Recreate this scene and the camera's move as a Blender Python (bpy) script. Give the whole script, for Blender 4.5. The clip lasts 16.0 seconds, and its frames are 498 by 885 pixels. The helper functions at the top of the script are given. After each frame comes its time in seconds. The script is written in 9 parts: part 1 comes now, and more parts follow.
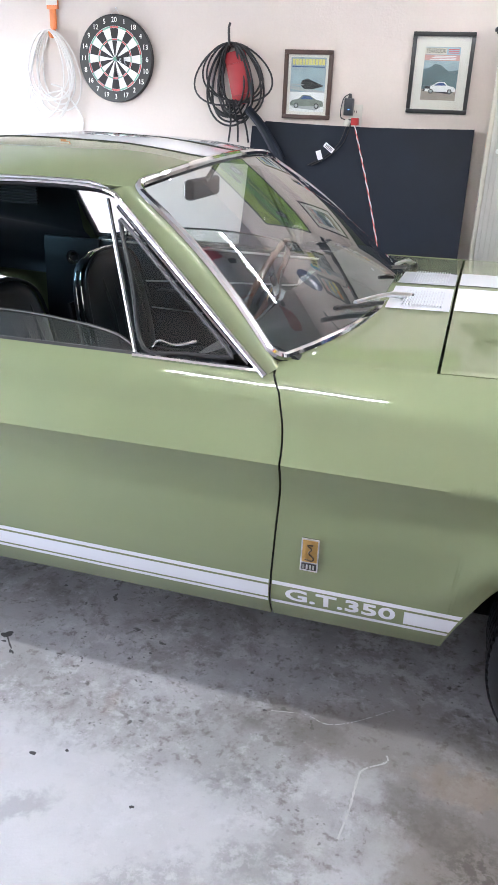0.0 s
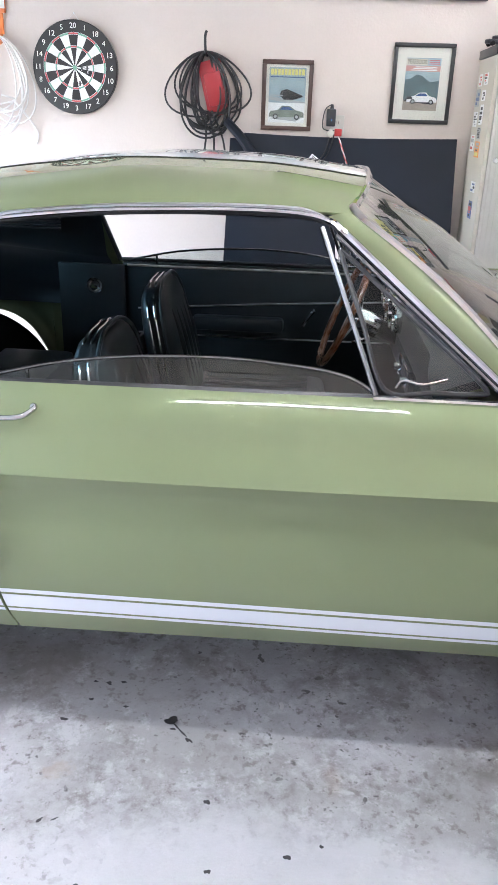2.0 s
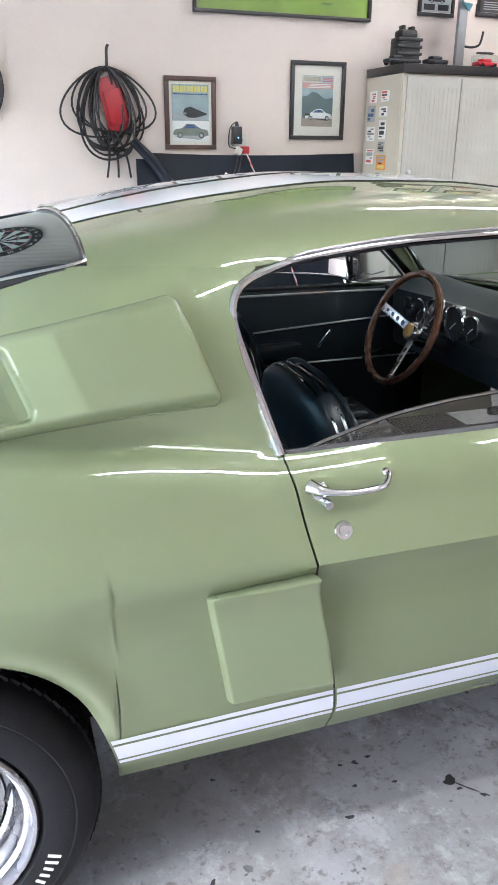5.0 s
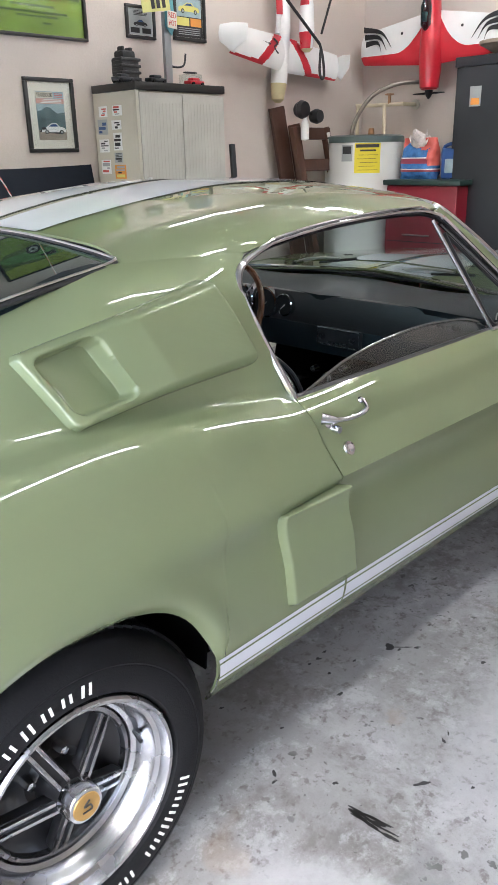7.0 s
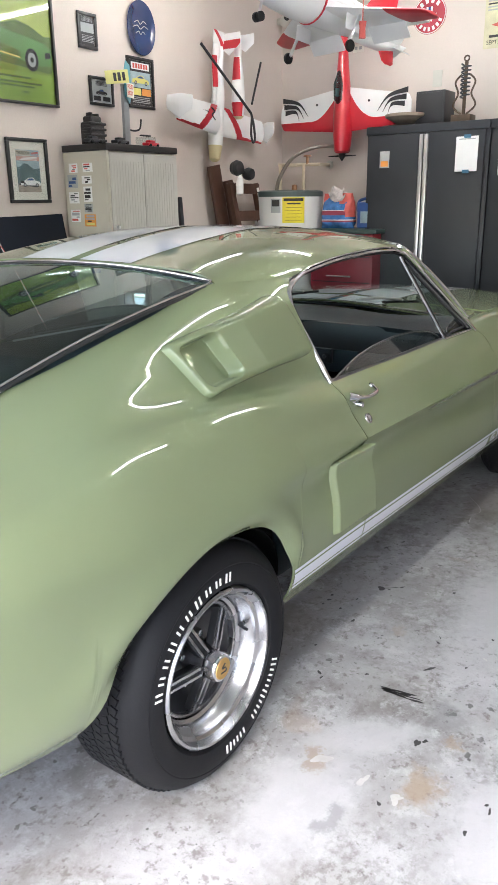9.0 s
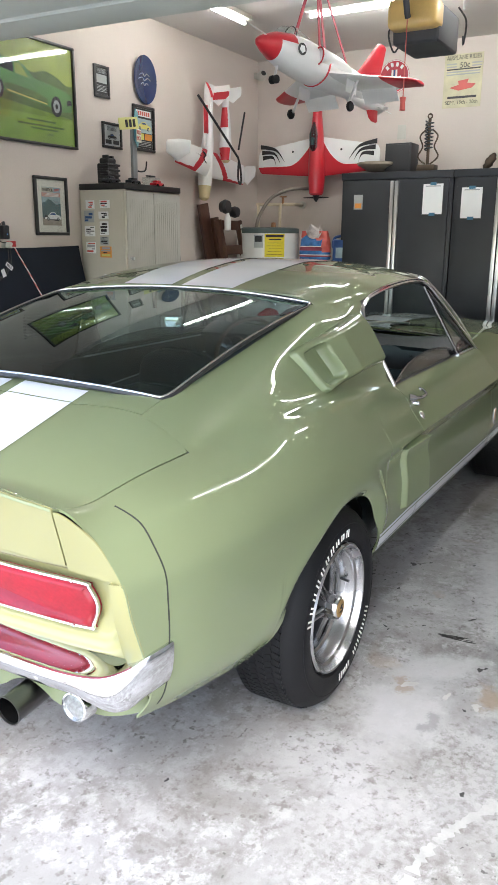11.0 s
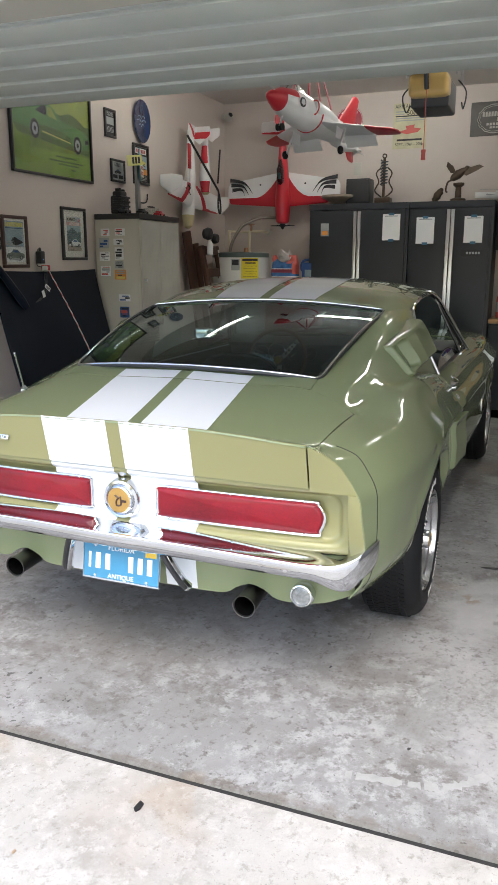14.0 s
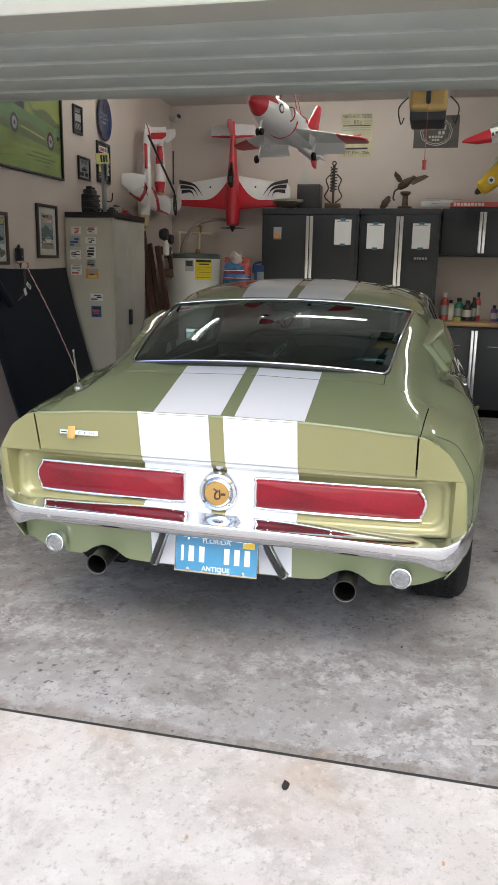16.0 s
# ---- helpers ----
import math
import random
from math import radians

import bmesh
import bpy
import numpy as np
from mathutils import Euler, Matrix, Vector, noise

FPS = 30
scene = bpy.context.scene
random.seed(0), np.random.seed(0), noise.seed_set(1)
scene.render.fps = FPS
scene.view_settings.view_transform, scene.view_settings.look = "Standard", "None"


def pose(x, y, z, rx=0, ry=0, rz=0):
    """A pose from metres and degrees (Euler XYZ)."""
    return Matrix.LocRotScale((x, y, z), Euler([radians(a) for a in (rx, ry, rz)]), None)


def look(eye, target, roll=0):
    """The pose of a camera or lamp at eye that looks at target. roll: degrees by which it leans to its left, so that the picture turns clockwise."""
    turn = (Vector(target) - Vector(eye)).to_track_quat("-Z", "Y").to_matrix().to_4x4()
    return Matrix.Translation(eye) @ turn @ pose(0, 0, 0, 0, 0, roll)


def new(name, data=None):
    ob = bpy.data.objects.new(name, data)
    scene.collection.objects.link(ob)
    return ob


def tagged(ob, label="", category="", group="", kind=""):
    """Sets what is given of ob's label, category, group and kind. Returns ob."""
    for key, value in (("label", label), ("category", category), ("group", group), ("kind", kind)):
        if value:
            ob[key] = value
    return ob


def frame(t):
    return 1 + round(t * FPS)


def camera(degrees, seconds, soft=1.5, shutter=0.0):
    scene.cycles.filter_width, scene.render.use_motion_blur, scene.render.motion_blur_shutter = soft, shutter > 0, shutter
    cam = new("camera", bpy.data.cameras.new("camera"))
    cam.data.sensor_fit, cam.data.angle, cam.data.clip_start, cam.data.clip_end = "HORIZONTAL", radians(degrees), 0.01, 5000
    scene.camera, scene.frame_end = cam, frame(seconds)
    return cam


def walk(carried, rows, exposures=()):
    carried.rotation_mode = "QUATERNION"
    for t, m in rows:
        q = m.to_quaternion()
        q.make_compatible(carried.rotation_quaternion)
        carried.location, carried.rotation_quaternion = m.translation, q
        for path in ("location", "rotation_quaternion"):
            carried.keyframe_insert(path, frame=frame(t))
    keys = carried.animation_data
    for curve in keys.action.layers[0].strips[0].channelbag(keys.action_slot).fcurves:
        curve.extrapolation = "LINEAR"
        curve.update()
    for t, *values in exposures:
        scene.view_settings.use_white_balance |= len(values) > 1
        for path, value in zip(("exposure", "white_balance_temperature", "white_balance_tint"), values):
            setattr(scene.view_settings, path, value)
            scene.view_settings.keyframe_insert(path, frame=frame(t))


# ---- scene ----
cam = camera(36.1, 16.0)
METRES, EYE, TILT, LEAN, TURN = 6.42, 1.426, 0.0, 0.0, 15.7
ROWS = [
    (0.0, 0.0, 0.0, 0.0, 0.92, -23.66, -2.11),
    (0.5, -0.0255, 0.0174, -0.0016, -0.8, -23.49, -2.08),
    (1.0, -0.0545, 0.0347, -0.0013, -3.3, -23.27, -2.07),
    (1.5, -0.0941, 0.038, -0.0005, -7.31, -23.03, -2.0),
    (2.0, -0.1311, 0.0428, -0.0013, -11.59, -22.78, -1.71),
    (2.5, -0.1563, 0.0623, -0.0026, -15.46, -22.77, -0.94),
    (3.0, -0.1837, 0.0801, -0.001, -18.61, -22.51, -0.87),
    (3.5, -0.2226, 0.0873, 0.0002, -22.39, -22.04, -0.68),
    (4.0, -0.2541, 0.1012, -0.002, -25.91, -21.72, -0.34),
    (4.5, -0.2743, 0.124, -0.0031, -29.59, -21.48, -0.49),
    (7.0, -0.406, 0.1923, -0.0033, -61.53, -20.7, 1.11),
    (7.5, -0.4364, 0.1983, -0.0014, -67.64, -19.92, 1.27),
    (8.0, -0.4638, 0.1973, -0.0023, -69.33, -18.67, 1.11),
    (8.5, -0.4974, 0.2022, -0.0019, -68.96, -17.88, 0.83),
    (9.0, -0.5232, 0.2152, -0.0013, -70.11, -17.39, 0.6),
    (11.5, -0.6527, 0.2899, 0.0007, -77.61, -14.67, -0.39),
    (12.0, -0.6798, 0.3002, -0.0003, -79.14, -14.44, -0.23),
    (12.5, -0.7051, 0.3127, 0.0014, -80.47, -14.19, 0.01),
    (13.0, -0.7201, 0.3388, 0.0012, -81.56, -13.91, 0.13),
    (13.5, -0.737, 0.367, 0.0005, -82.78, -13.59, 0.14),
    (14.0, -0.7581, 0.383, -0.0015, -84.08, -13.26, -0.04),
    (14.5, -0.779, 0.4029, 0.0005, -85.39, -12.94, -0.39),
    (15.0, -0.7879, 0.4365, -0.0004, -86.95, -12.73, -0.74),
    (15.5, -0.7895, 0.4681, -0.0015, -89.31, -12.75, -0.99),
    (16.0, -0.7767, 0.4917, -0.0039, -92.62, -13.0, -1.04),
]
EXPOSE = [(0.0, 3.66, 5750, 13), (4.0, 3.62, 5750, 12), (7.0, 3.00, 6000, 10), (9.0, 2.90, 6100, 9), (12.5, 1.97, 6250, 5), (16.0, 1.42, 6550, 8)]
walk(cam, [(t, pose(0, 0, EYE, TILT, LEAN, TURN) @ pose(METRES * x, METRES * y, METRES * z, 90 + pitch, roll, yaw)) for t, x, y, z, yaw, pitch, roll in ROWS], EXPOSE)

# ---- light ----
world = bpy.data.worlds.new("sky")
scene.world = world
world.use_nodes = True
wn = world.node_tree.nodes
sky = wn.new("ShaderNodeTexSky")
sky.sky_type, sky.sun_disc, sky.sun_elevation, sky.sun_rotation = "NISHITA", False, radians(53), radians(-107)
sky.air_density, sky.dust_density, sky.ozone_density = 1.0, 3.0, 1.0
world.node_tree.links.new(sky.outputs[0], wn["Background"].inputs[0])
wn["Background"].inputs[1].default_value = 0.165
sun = new("sun", bpy.data.lights.new("sun", "SUN"))
sun.data.energy, sun.data.angle, sun.data.color = 0.28, radians(50), (1.0, 0.96, 0.9)
sun.matrix_world = look((0, 0, 0), (0.72, 0.22, -1.0))

# ---- materials ----
MATS = {}


def surf(name, base, rough=0.5, metal=0.0, var=0.12, scale=6.0, bump=0.0, fine=180.0, coat=0.0, stretch=(1, 1, 1), per_piece=0.0):
    """A painted, metal or plastic surface: colour clouds at two scales, uneven gloss and fine relief."""
    m = bpy.data.materials.new(name)
    m.use_nodes = True
    n, l = m.node_tree.nodes, m.node_tree.links
    b = n["Principled BSDF"]
    co, mp = n.new("ShaderNodeTexCoord"), n.new("ShaderNodeMapping")
    mp.inputs["Scale"].default_value = stretch
    l.new(co.outputs["Object"], mp.inputs[0])
    big, small = n.new("ShaderNodeTexNoise"), n.new("ShaderNodeTexNoise")
    for t, s in ((big, scale), (small, fine)):
        t.inputs["Scale"].default_value = s
        t.inputs["Detail"].default_value = 5
        l.new(mp.outputs[0], t.inputs["Vector"])
    add = n.new("ShaderNodeMath")
    add.operation = "MULTIPLY_ADD"
    l.new(small.outputs[0], add.inputs[0])
    add.inputs[1].default_value = 0.35
    l.new(big.outputs[0], add.inputs[2])
    ramp = n.new("ShaderNodeMapRange")
    ramp.inputs["From Min"].default_value, ramp.inputs["From Max"].default_value = 0.4, 0.95
    ramp.inputs["To Min"].default_value, ramp.inputs["To Max"].default_value = 1 - var, 1 + var
    l.new(add.outputs[0], ramp.inputs[0])
    hsv = n.new("ShaderNodeHueSaturation")
    hsv.inputs["Color"].default_value = (*base, 1)
    last = ramp.outputs[0]
    if per_piece:
        info, mr, mul = n.new("ShaderNodeObjectInfo"), n.new("ShaderNodeMapRange"), n.new("ShaderNodeMath")
        mr.inputs["To Min"].default_value, mr.inputs["To Max"].default_value = 1 - per_piece, 1 + per_piece
        l.new(info.outputs["Random"], mr.inputs[0])
        mul.operation = "MULTIPLY"
        l.new(last, mul.inputs[0]), l.new(mr.outputs[0], mul.inputs[1])
        last = mul.outputs[0]
    l.new(last, hsv.inputs["Value"])
    l.new(hsv.outputs[0], b.inputs["Base Color"])
    rr = n.new("ShaderNodeMapRange")
    rr.inputs["To Min"].default_value, rr.inputs["To Max"].default_value = max(0.02, rough * 0.75), min(1, rough * 1.25)
    l.new(big.outputs[0], rr.inputs[0])
    l.new(rr.outputs[0], b.inputs["Roughness"])
    b.inputs["Metallic"].default_value = metal
    b.inputs["Coat Weight"].default_value, b.inputs["Coat Roughness"].default_value = coat, 0.03
    if bump:
        bp = n.new("ShaderNodeBump")
        bp.inputs["Strength"].default_value, bp.inputs["Distance"].default_value = bump, 0.004
        l.new(small.outputs[0], bp.inputs["Height"])
        l.new(bp.outputs[0], b.inputs["Normal"])
    MATS[name] = m
    return m


def glass(name, tint, gloss=0.06, sheen=(0.9, 0.9, 0.9)):
    """A thin pane: clear with a tint, and a mirror that grows towards grazing angles."""
    m = bpy.data.materials.new(name)
    m.use_nodes = True
    n, l = m.node_tree.nodes, m.node_tree.links
    n.remove(n["Principled BSDF"])
    tr, gl, mix, lw = n.new("ShaderNodeBsdfTransparent"), n.new("ShaderNodeBsdfGlossy"), n.new("ShaderNodeMixShader"), n.new("ShaderNodeLayerWeight")
    tr.inputs[0].default_value = (*tint, 1)
    gl.inputs["Roughness"].default_value = 0.015
    gl.inputs["Color"].default_value = (*sheen, 1)
    lw.inputs["Blend"].default_value = 0.5
    p, k = n.new("ShaderNodeMath"), n.new("ShaderNodeMath")
    p.operation, k.operation, k.use_clamp = "POWER", "MULTIPLY_ADD", True
    p.inputs[1].default_value = 3.6
    k.inputs[1].default_value, k.inputs[2].default_value = gloss * 15, gloss
    l.new(lw.outputs["Facing"], p.inputs[0])
    l.new(p.outputs[0], k.inputs[0])
    l.new(k.outputs[0], mix.inputs[0])
    l.new(tr.outputs[0], mix.inputs[1]), l.new(gl.outputs[0], mix.inputs[2])
    l.new(mix.outputs[0], n["Material Output"].inputs[0])
    return m


def concrete(name, base, light, dark, stain, spots=False):
    """Worn slab: pale scuffed patches, dark oil blots, pores and hairline cracks."""
    m = surf(name, base, rough=0.55, var=0.0)
    n, l = m.node_tree.nodes, m.node_tree.links
    b = n["Principled BSDF"]
    co = n.new("ShaderNodeTexCoord")

    def tex(scale, detail=6, rough=0.6, warp=0.0):
        t = n.new("ShaderNodeTexNoise")
        t.inputs["Scale"].default_value, t.inputs["Detail"].default_value, t.inputs["Roughness"].default_value = scale, detail, rough
        t.inputs["Distortion"].default_value = warp
        l.new(co.outputs["Object"], t.inputs["Vector"])
        return t.outputs[0]

    def band(v, lo, hi):
        r = n.new("ShaderNodeMapRange")
        r.interpolation_type = "SMOOTHSTEP"
        r.inputs["From Min"].default_value, r.inputs["From Max"].default_value = lo, hi
        l.new(v, r.inputs[0])
        return r.outputs[0]

    def times(a, f):
        k = n.new("ShaderNodeMath")
        k.operation = "MULTIPLY"
        l.new(a, k.inputs[0])
        if isinstance(f, float):
            k.inputs[1].default_value = f
        else:
            l.new(f, k.inputs[1])
        return k.outputs[0]

    def blend(a, fac, colour):
        k = n.new("ShaderNodeMix")
        k.data_type = "RGBA"
        l.new(fac, k.inputs["Factor"])
        if isinstance(a, tuple):
            k.inputs["A"].default_value = (*a, 1)
        else:
            l.new(a, k.inputs["A"])
        k.inputs["B"].default_value = (*colour, 1)
        return k.outputs["Result"]

    c = blend(base, times(band(tex(1.6, 8, 0.66, 0.2), 0.44, 0.62), 0.55), light)
    c = blend(c, times(band(tex(3.6, 9, 0.74, 0.25), 0.47, 0.64), 0.75), dark)
    c = blend(c, times(times(band(tex(0.9, 3), 0.5, 0.6), band(tex(14, 8, 0.75), 0.48, 0.62)), 0.85), light)
    c = blend(c, times(band(tex(7.5, 9, 0.8, 0.1), 0.52, 0.62), 0.62), light)
    c = blend(c, times(band(tex(19, 9, 0.8), 0.53, 0.64), 0.6), dark)
    c = blend(c, times(times(band(tex(2.2, 4), 0.46, 0.6), band(tex(30, 8, 0.8), 0.53, 0.61)), 0.6), light)
    c = blend(c, times(band(tex(38, 4, 0.6), 0.57, 0.68), 0.68), dark)
    c = blend(c, times(band(tex(62 if spots else 110, 2, 0.4), 0.69, 0.73), 0.6 if spots else 0.35), (0.06, 0.054, 0.048))
    if spots:
        c = blend(c, times(times(band(tex(1.7, 3), 0.5, 0.56), band(tex(27, 3, 0.5), 0.66, 0.69)), 0.8), (0.04, 0.036, 0.033))
    else:
        c = blend(c, times(band(tex(1.1, 5, 0.6), 0.55, 0.7), 0.4), (0.36, 0.29, 0.23))
    c = blend(c, times(band(tex(260, 3), 0.55, 0.75), 0.35), dark)
    c = blend(c, times(times(band(tex(1.1, 2), 0.45, 0.6), band(tex(9, 3, 0.5, 0.6), 0.70, 0.745)), stain), (0.03, 0.028, 0.026))
    c = blend(c, times(band(tex(2.3, 2, 0.5, 0.5), 0.69, 0.74), 0.25), (0.35, 0.24, 0.14))
    if spots:
        # spilt and spread stains, dirt, and paler and darker patches by the car, with places and soft ragged edges of
        # their own
        white, rust, grey, dull_brown, deep_brown = (0.44, 0.436, 0.44), (0.27, 0.20, 0.13), (0.14, 0.14, 0.14), (0.17, 0.145, 0.12), (0.085, 0.072, 0.058)
        rag, fleck = tex(11, 8, 0.72, 0.4), tex(46, 6, 0.7)
        ragc = n.new("ShaderNodeTexNoise")
        ragc.inputs["Scale"].default_value, ragc.inputs["Detail"].default_value, ragc.inputs["Roughness"].default_value = 9, 7, 0.7
        l.new(co.outputs["Object"], ragc.inputs["Vector"])
        off = n.new("ShaderNodeVectorMath")
        off.operation = "MULTIPLY_ADD"
        off.inputs[1].default_value, off.inputs[2].default_value = (0.22, 0.22, 0.0), (-0.11, -0.11, 0.0)
        l.new(ragc.outputs["Color"], off.inputs[0])
        moved = n.new("ShaderNodeVectorMath")
        l.new(co.outputs["Object"], moved.inputs[0]), l.new(off.outputs[0], moved.inputs[1])
        for x, y, rx, ry, turn, colour, much, speck in (
                (-1.96, 1.21, .20, .09, -.9, white, .75, 0), (-2.28, 1.24, .24, .16, 0, white, .85, 0), (-2.10, .80, .22, .13, .3, white, .85, 0),
                (-1.40, 1.14, .30, .09, .5, white, .30, 0), (-2.45, .95, .30, .20, .4, white, .5, 1), (-2.9, 1.15, .40, .22, 0, white, .4, 1),
                (-2.06, 1.00, .075, .055, .4, rust, .75, 0), (-1.84, .996, .03, .025, 0, rust, .6, 0), (-1.396, 1.382, .05, .035, 0, rust, .4, 0),
                (-2.11, 1.28, .06, .03, .7, rust, .65, 0), (-1.767, 1.06, .09, .06, .5, grey, .5, 0), (-2.285, 1.15, .05, .03, .2, grey, .5, 0),
                (.22, 1.22, .30, .22, .4, dull_brown, .75, 0), (.50, 1.02, .35, .28, .1, dull_brown, .7, 1), (.05, 1.50, .40, .16, 0, dull_brown, .55, 0), (-.77, 1.22, .10, .08, 0, grey, .35, 1), (-.55, 1.08, .36, .18, .2, white, .75, 0), (-1.0, 1.12, .40, .18, .1, white, .75, 0), (-.85, .93, .36, .14, -.2, white, .7, 0), (-.15, .95, .30, .18, 0, white, .45, 1), (-1.1, 1.30, .45, .20, 0, white, .3, 1),
                (.20, 1.15, .09, .14, .3, deep_brown, .8, 1), (.08, 1.30, .13, .07, -.5, deep_brown, .5, 0), (-.12, 1.36, .12, .05, .2, white, .5, 0), (.16, 1.42, .12, .05, .1, rust, .35, 0), (-.05, 1.12, .14, .05, .9, white, .45, 0), (-.35, 1.27, .13, .06, .3, grey, .45, 1), (-.26, 1.08, .10, .06, 0, grey, .5, 1), (-.60, 1.40, .22, .07, .1, deep_brown, .35, 1), (-.30, 1.48, .20, .06, 0, deep_brown, .35, 0),
                (-.46, .98, .14, .05, .4, grey, .3, 1), (-.80, 1.04, .10, .04, .6, grey, .4, 0), (-1.15, 1.02, .09, .06, 0, grey, .4, 1), (-.70, 1.22, .10, .04, 0, white, .5, 0), (-1.05, 1.45, .14, .06, .2, deep_brown, .3, 1),
                # Last row: darker beneath the sill and tail, then dirt along the joint.
                (-1.75, 1.72, .45, .16, 0, dull_brown, .45, 0), (-2.6, 1.75, .5, .25, .2, dull_brown, .35, 0), (-2.75, 2.4, .45, .6, 0, dull_brown, .35, 0), (-3.66, 1.7, .05, 3.2, 0, dull_brown, .6, 0)):
            mp = n.new("ShaderNodeMapping")
            mp.vector_type = "TEXTURE"
            mp.inputs["Location"].default_value, mp.inputs["Rotation"].default_value = (x, y, 0), (0, 0, turn)
            mp.inputs["Scale"].default_value = (rx, ry, 1000)
            l.new(moved.outputs[0], mp.inputs[0])
            ln = n.new("ShaderNodeVectorMath")
            ln.operation = "LENGTH"
            l.new(mp.outputs[0], ln.inputs[0])
            mask = times(band(ln.outputs["Value"], 1.25, 0.45), much)
            if speck:
                mask = times(mask, band(fleck, 0.42, 0.56))
            c = blend(c, mask, colour)
    l.new(c, b.inputs["Base Color"])
    bp = n.new("ShaderNodeBump")
    bp.inputs["Strength"].default_value, bp.inputs["Distance"].default_value = 0.25, 0.004
    l.new(tex(120, 8, 0.7), bp.inputs["Height"])
    l.new(bp.outputs[0], b.inputs["Normal"])
    return m


def glow(name, colour, strength):
    m = bpy.data.materials.new(name)
    m.use_nodes = True
    b = m.node_tree.nodes["Principled BSDF"]
    b.inputs["Base Color"].default_value = (*colour, 1)
    b.inputs["Emission Color"].default_value = (*colour, 1)
    b.inputs["Emission Strength"].default_value = strength
    return m


def car_paint(name, base):
    """Flake base under a sharp clear lacquer whose gloss grows towards grazing angles."""
    m = surf(name, base, rough=0.56, metal=0.30, var=0.03, scale=2.0, fine=900.0)
    n, l = m.node_tree.nodes, m.node_tree.links
    b = n["Principled BSDF"]
    b.inputs["Specular IOR Level"].default_value = 0.0
    gl, mix, fr = n.new("ShaderNodeBsdfGlossy"), n.new("ShaderNodeMixShader"), n.new("ShaderNodeFresnel")
    gl.inputs["Roughness"].default_value = 0.008
    gl.inputs["Color"].default_value = (1, 1, 1, 1)
    fr.inputs["IOR"].default_value = 1.52
    l.new(fr.outputs[0], mix.inputs[0])
    l.new(b.outputs[0], mix.inputs[1]), l.new(gl.outputs[0], mix.inputs[2])
    l.new(mix.outputs[0], n["Material Output"].inputs[0])
    return m


GREEN = car_paint("lime_gold_metallic_paint", (0.212, 0.247, 0.137))
# Fibreglass mismatch, plus the daylight facing these rear panels, put into the colour.
TAILPAINT = car_paint("daylit_tail_paint", (0.272, 0.262, 0.122))
STRIPE = car_paint("white_gloss_paint", (0.67, 0.69, 0.73))
STRIPE.node_tree.nodes["Principled BSDF"].inputs["Metallic"].default_value = 0.0
CHROME = surf("chrome", (0.66, 0.67, 0.69), rough=0.07, metal=1.0, var=0.04)
ALLOY = surf("polished_alloy", (0.45, 0.45, 0.46), rough=0.27, metal=1.0, var=0.06)
SEAM_SHADE = surf("dark_seam_and_shade", (0.02, 0.022, 0.015), rough=0.8)
RUBBER = surf("tyre_rubber", (0.009, 0.009, 0.010), rough=0.6, var=0.25, bump=0.15, fine=240)
RUBBER.node_tree.nodes["Principled BSDF"].inputs["Specular IOR Level"].default_value = 0.2
BLACK = surf("black_vinyl", (0.010, 0.017, 0.021), rough=0.38, var=0.2, bump=0.12, fine=500)
BLACKPLASTIC = surf("black_plastic", (0.02, 0.02, 0.022), rough=0.42, var=0.15)
# Nearly zero, so the shade in wells and under things is in the colour.
UNDER = surf("shade_black", (0.0018, 0.0018, 0.0018), rough=1.0)
PANE = glass("clear_glass", (0.88, 0.92, 0.91))
# Tint deepened for the dim cabin; bluish sheen puts colour into its reflections.
TINT = glass("tinted_rear_glass", (0.20, 0.30, 0.31), 0.052, (0.80, 0.93, 0.95))
SCREEN = glass("windscreen_glass", (0.66, 0.74, 0.73), 0.075)
WHEELBLACK = surf("satin_black_wheel_paint", (0.015, 0.015, 0.016), rough=0.3)
WOOD = surf("walnut_rim", (0.13, 0.050, 0.020), rough=0.28, var=0.25, scale=30, coat=0.6, stretch=(1, 1, 6))
GOLD = surf("gold_badge", (0.50, 0.31, 0.10), rough=0.3, metal=0.6)
LETTER = surf("white_lettering", (0.78, 0.77, 0.72), rough=0.5, var=0.08)
REDLENS = surf("red_lens", (0.185, 0.003, 0.011), rough=0.4, var=0.45, scale=7, coat=0.35, stretch=(1, 0.6, 1))
REDLENS.node_tree.nodes["Principled BSDF"].inputs["Specular IOR Level"].default_value = 0.25
CLEARLENS = surf("ribbed_clear_lens", (0.17, 0.175, 0.175), rough=0.12, var=0.4, scale=60, coat=1.0)
PLATEBLUE = surf("blue_plate_enamel", (0.05, 0.22, 0.38), rough=0.35)
WALL = surf("beige_wall_paint", (0.62, 0.55, 0.50), rough=0.75, var=0.05, scale=1.5, bump=0.25, fine=90)
CEIL = surf("white_ceiling_paint", (0.72, 0.69, 0.66), rough=0.85, var=0.04, scale=2, bump=0.3, fine=70)
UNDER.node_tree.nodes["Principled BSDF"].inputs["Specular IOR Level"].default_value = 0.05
FLOOR = concrete("worn_garage_concrete", (0.272, 0.266, 0.262), (0.45, 0.445, 0.45), (0.150, 0.138, 0.126), 0.5, True)
DRIVE = concrete("pale_driveway_concrete", (0.45, 0.432, 0.405), (0.55, 0.535, 0.51), (0.32, 0.295, 0.265), 0.15)
GROUNDFILL = surf("unseen_ground", (0.13, 0.15, 0.06), rough=0.9, var=0.4, scale=3, bump=0.8, fine=60)
DOORPAINT = surf("pale_door_paint", (0.53, 0.56, 0.52), rough=0.45, var=0.10, scale=3)
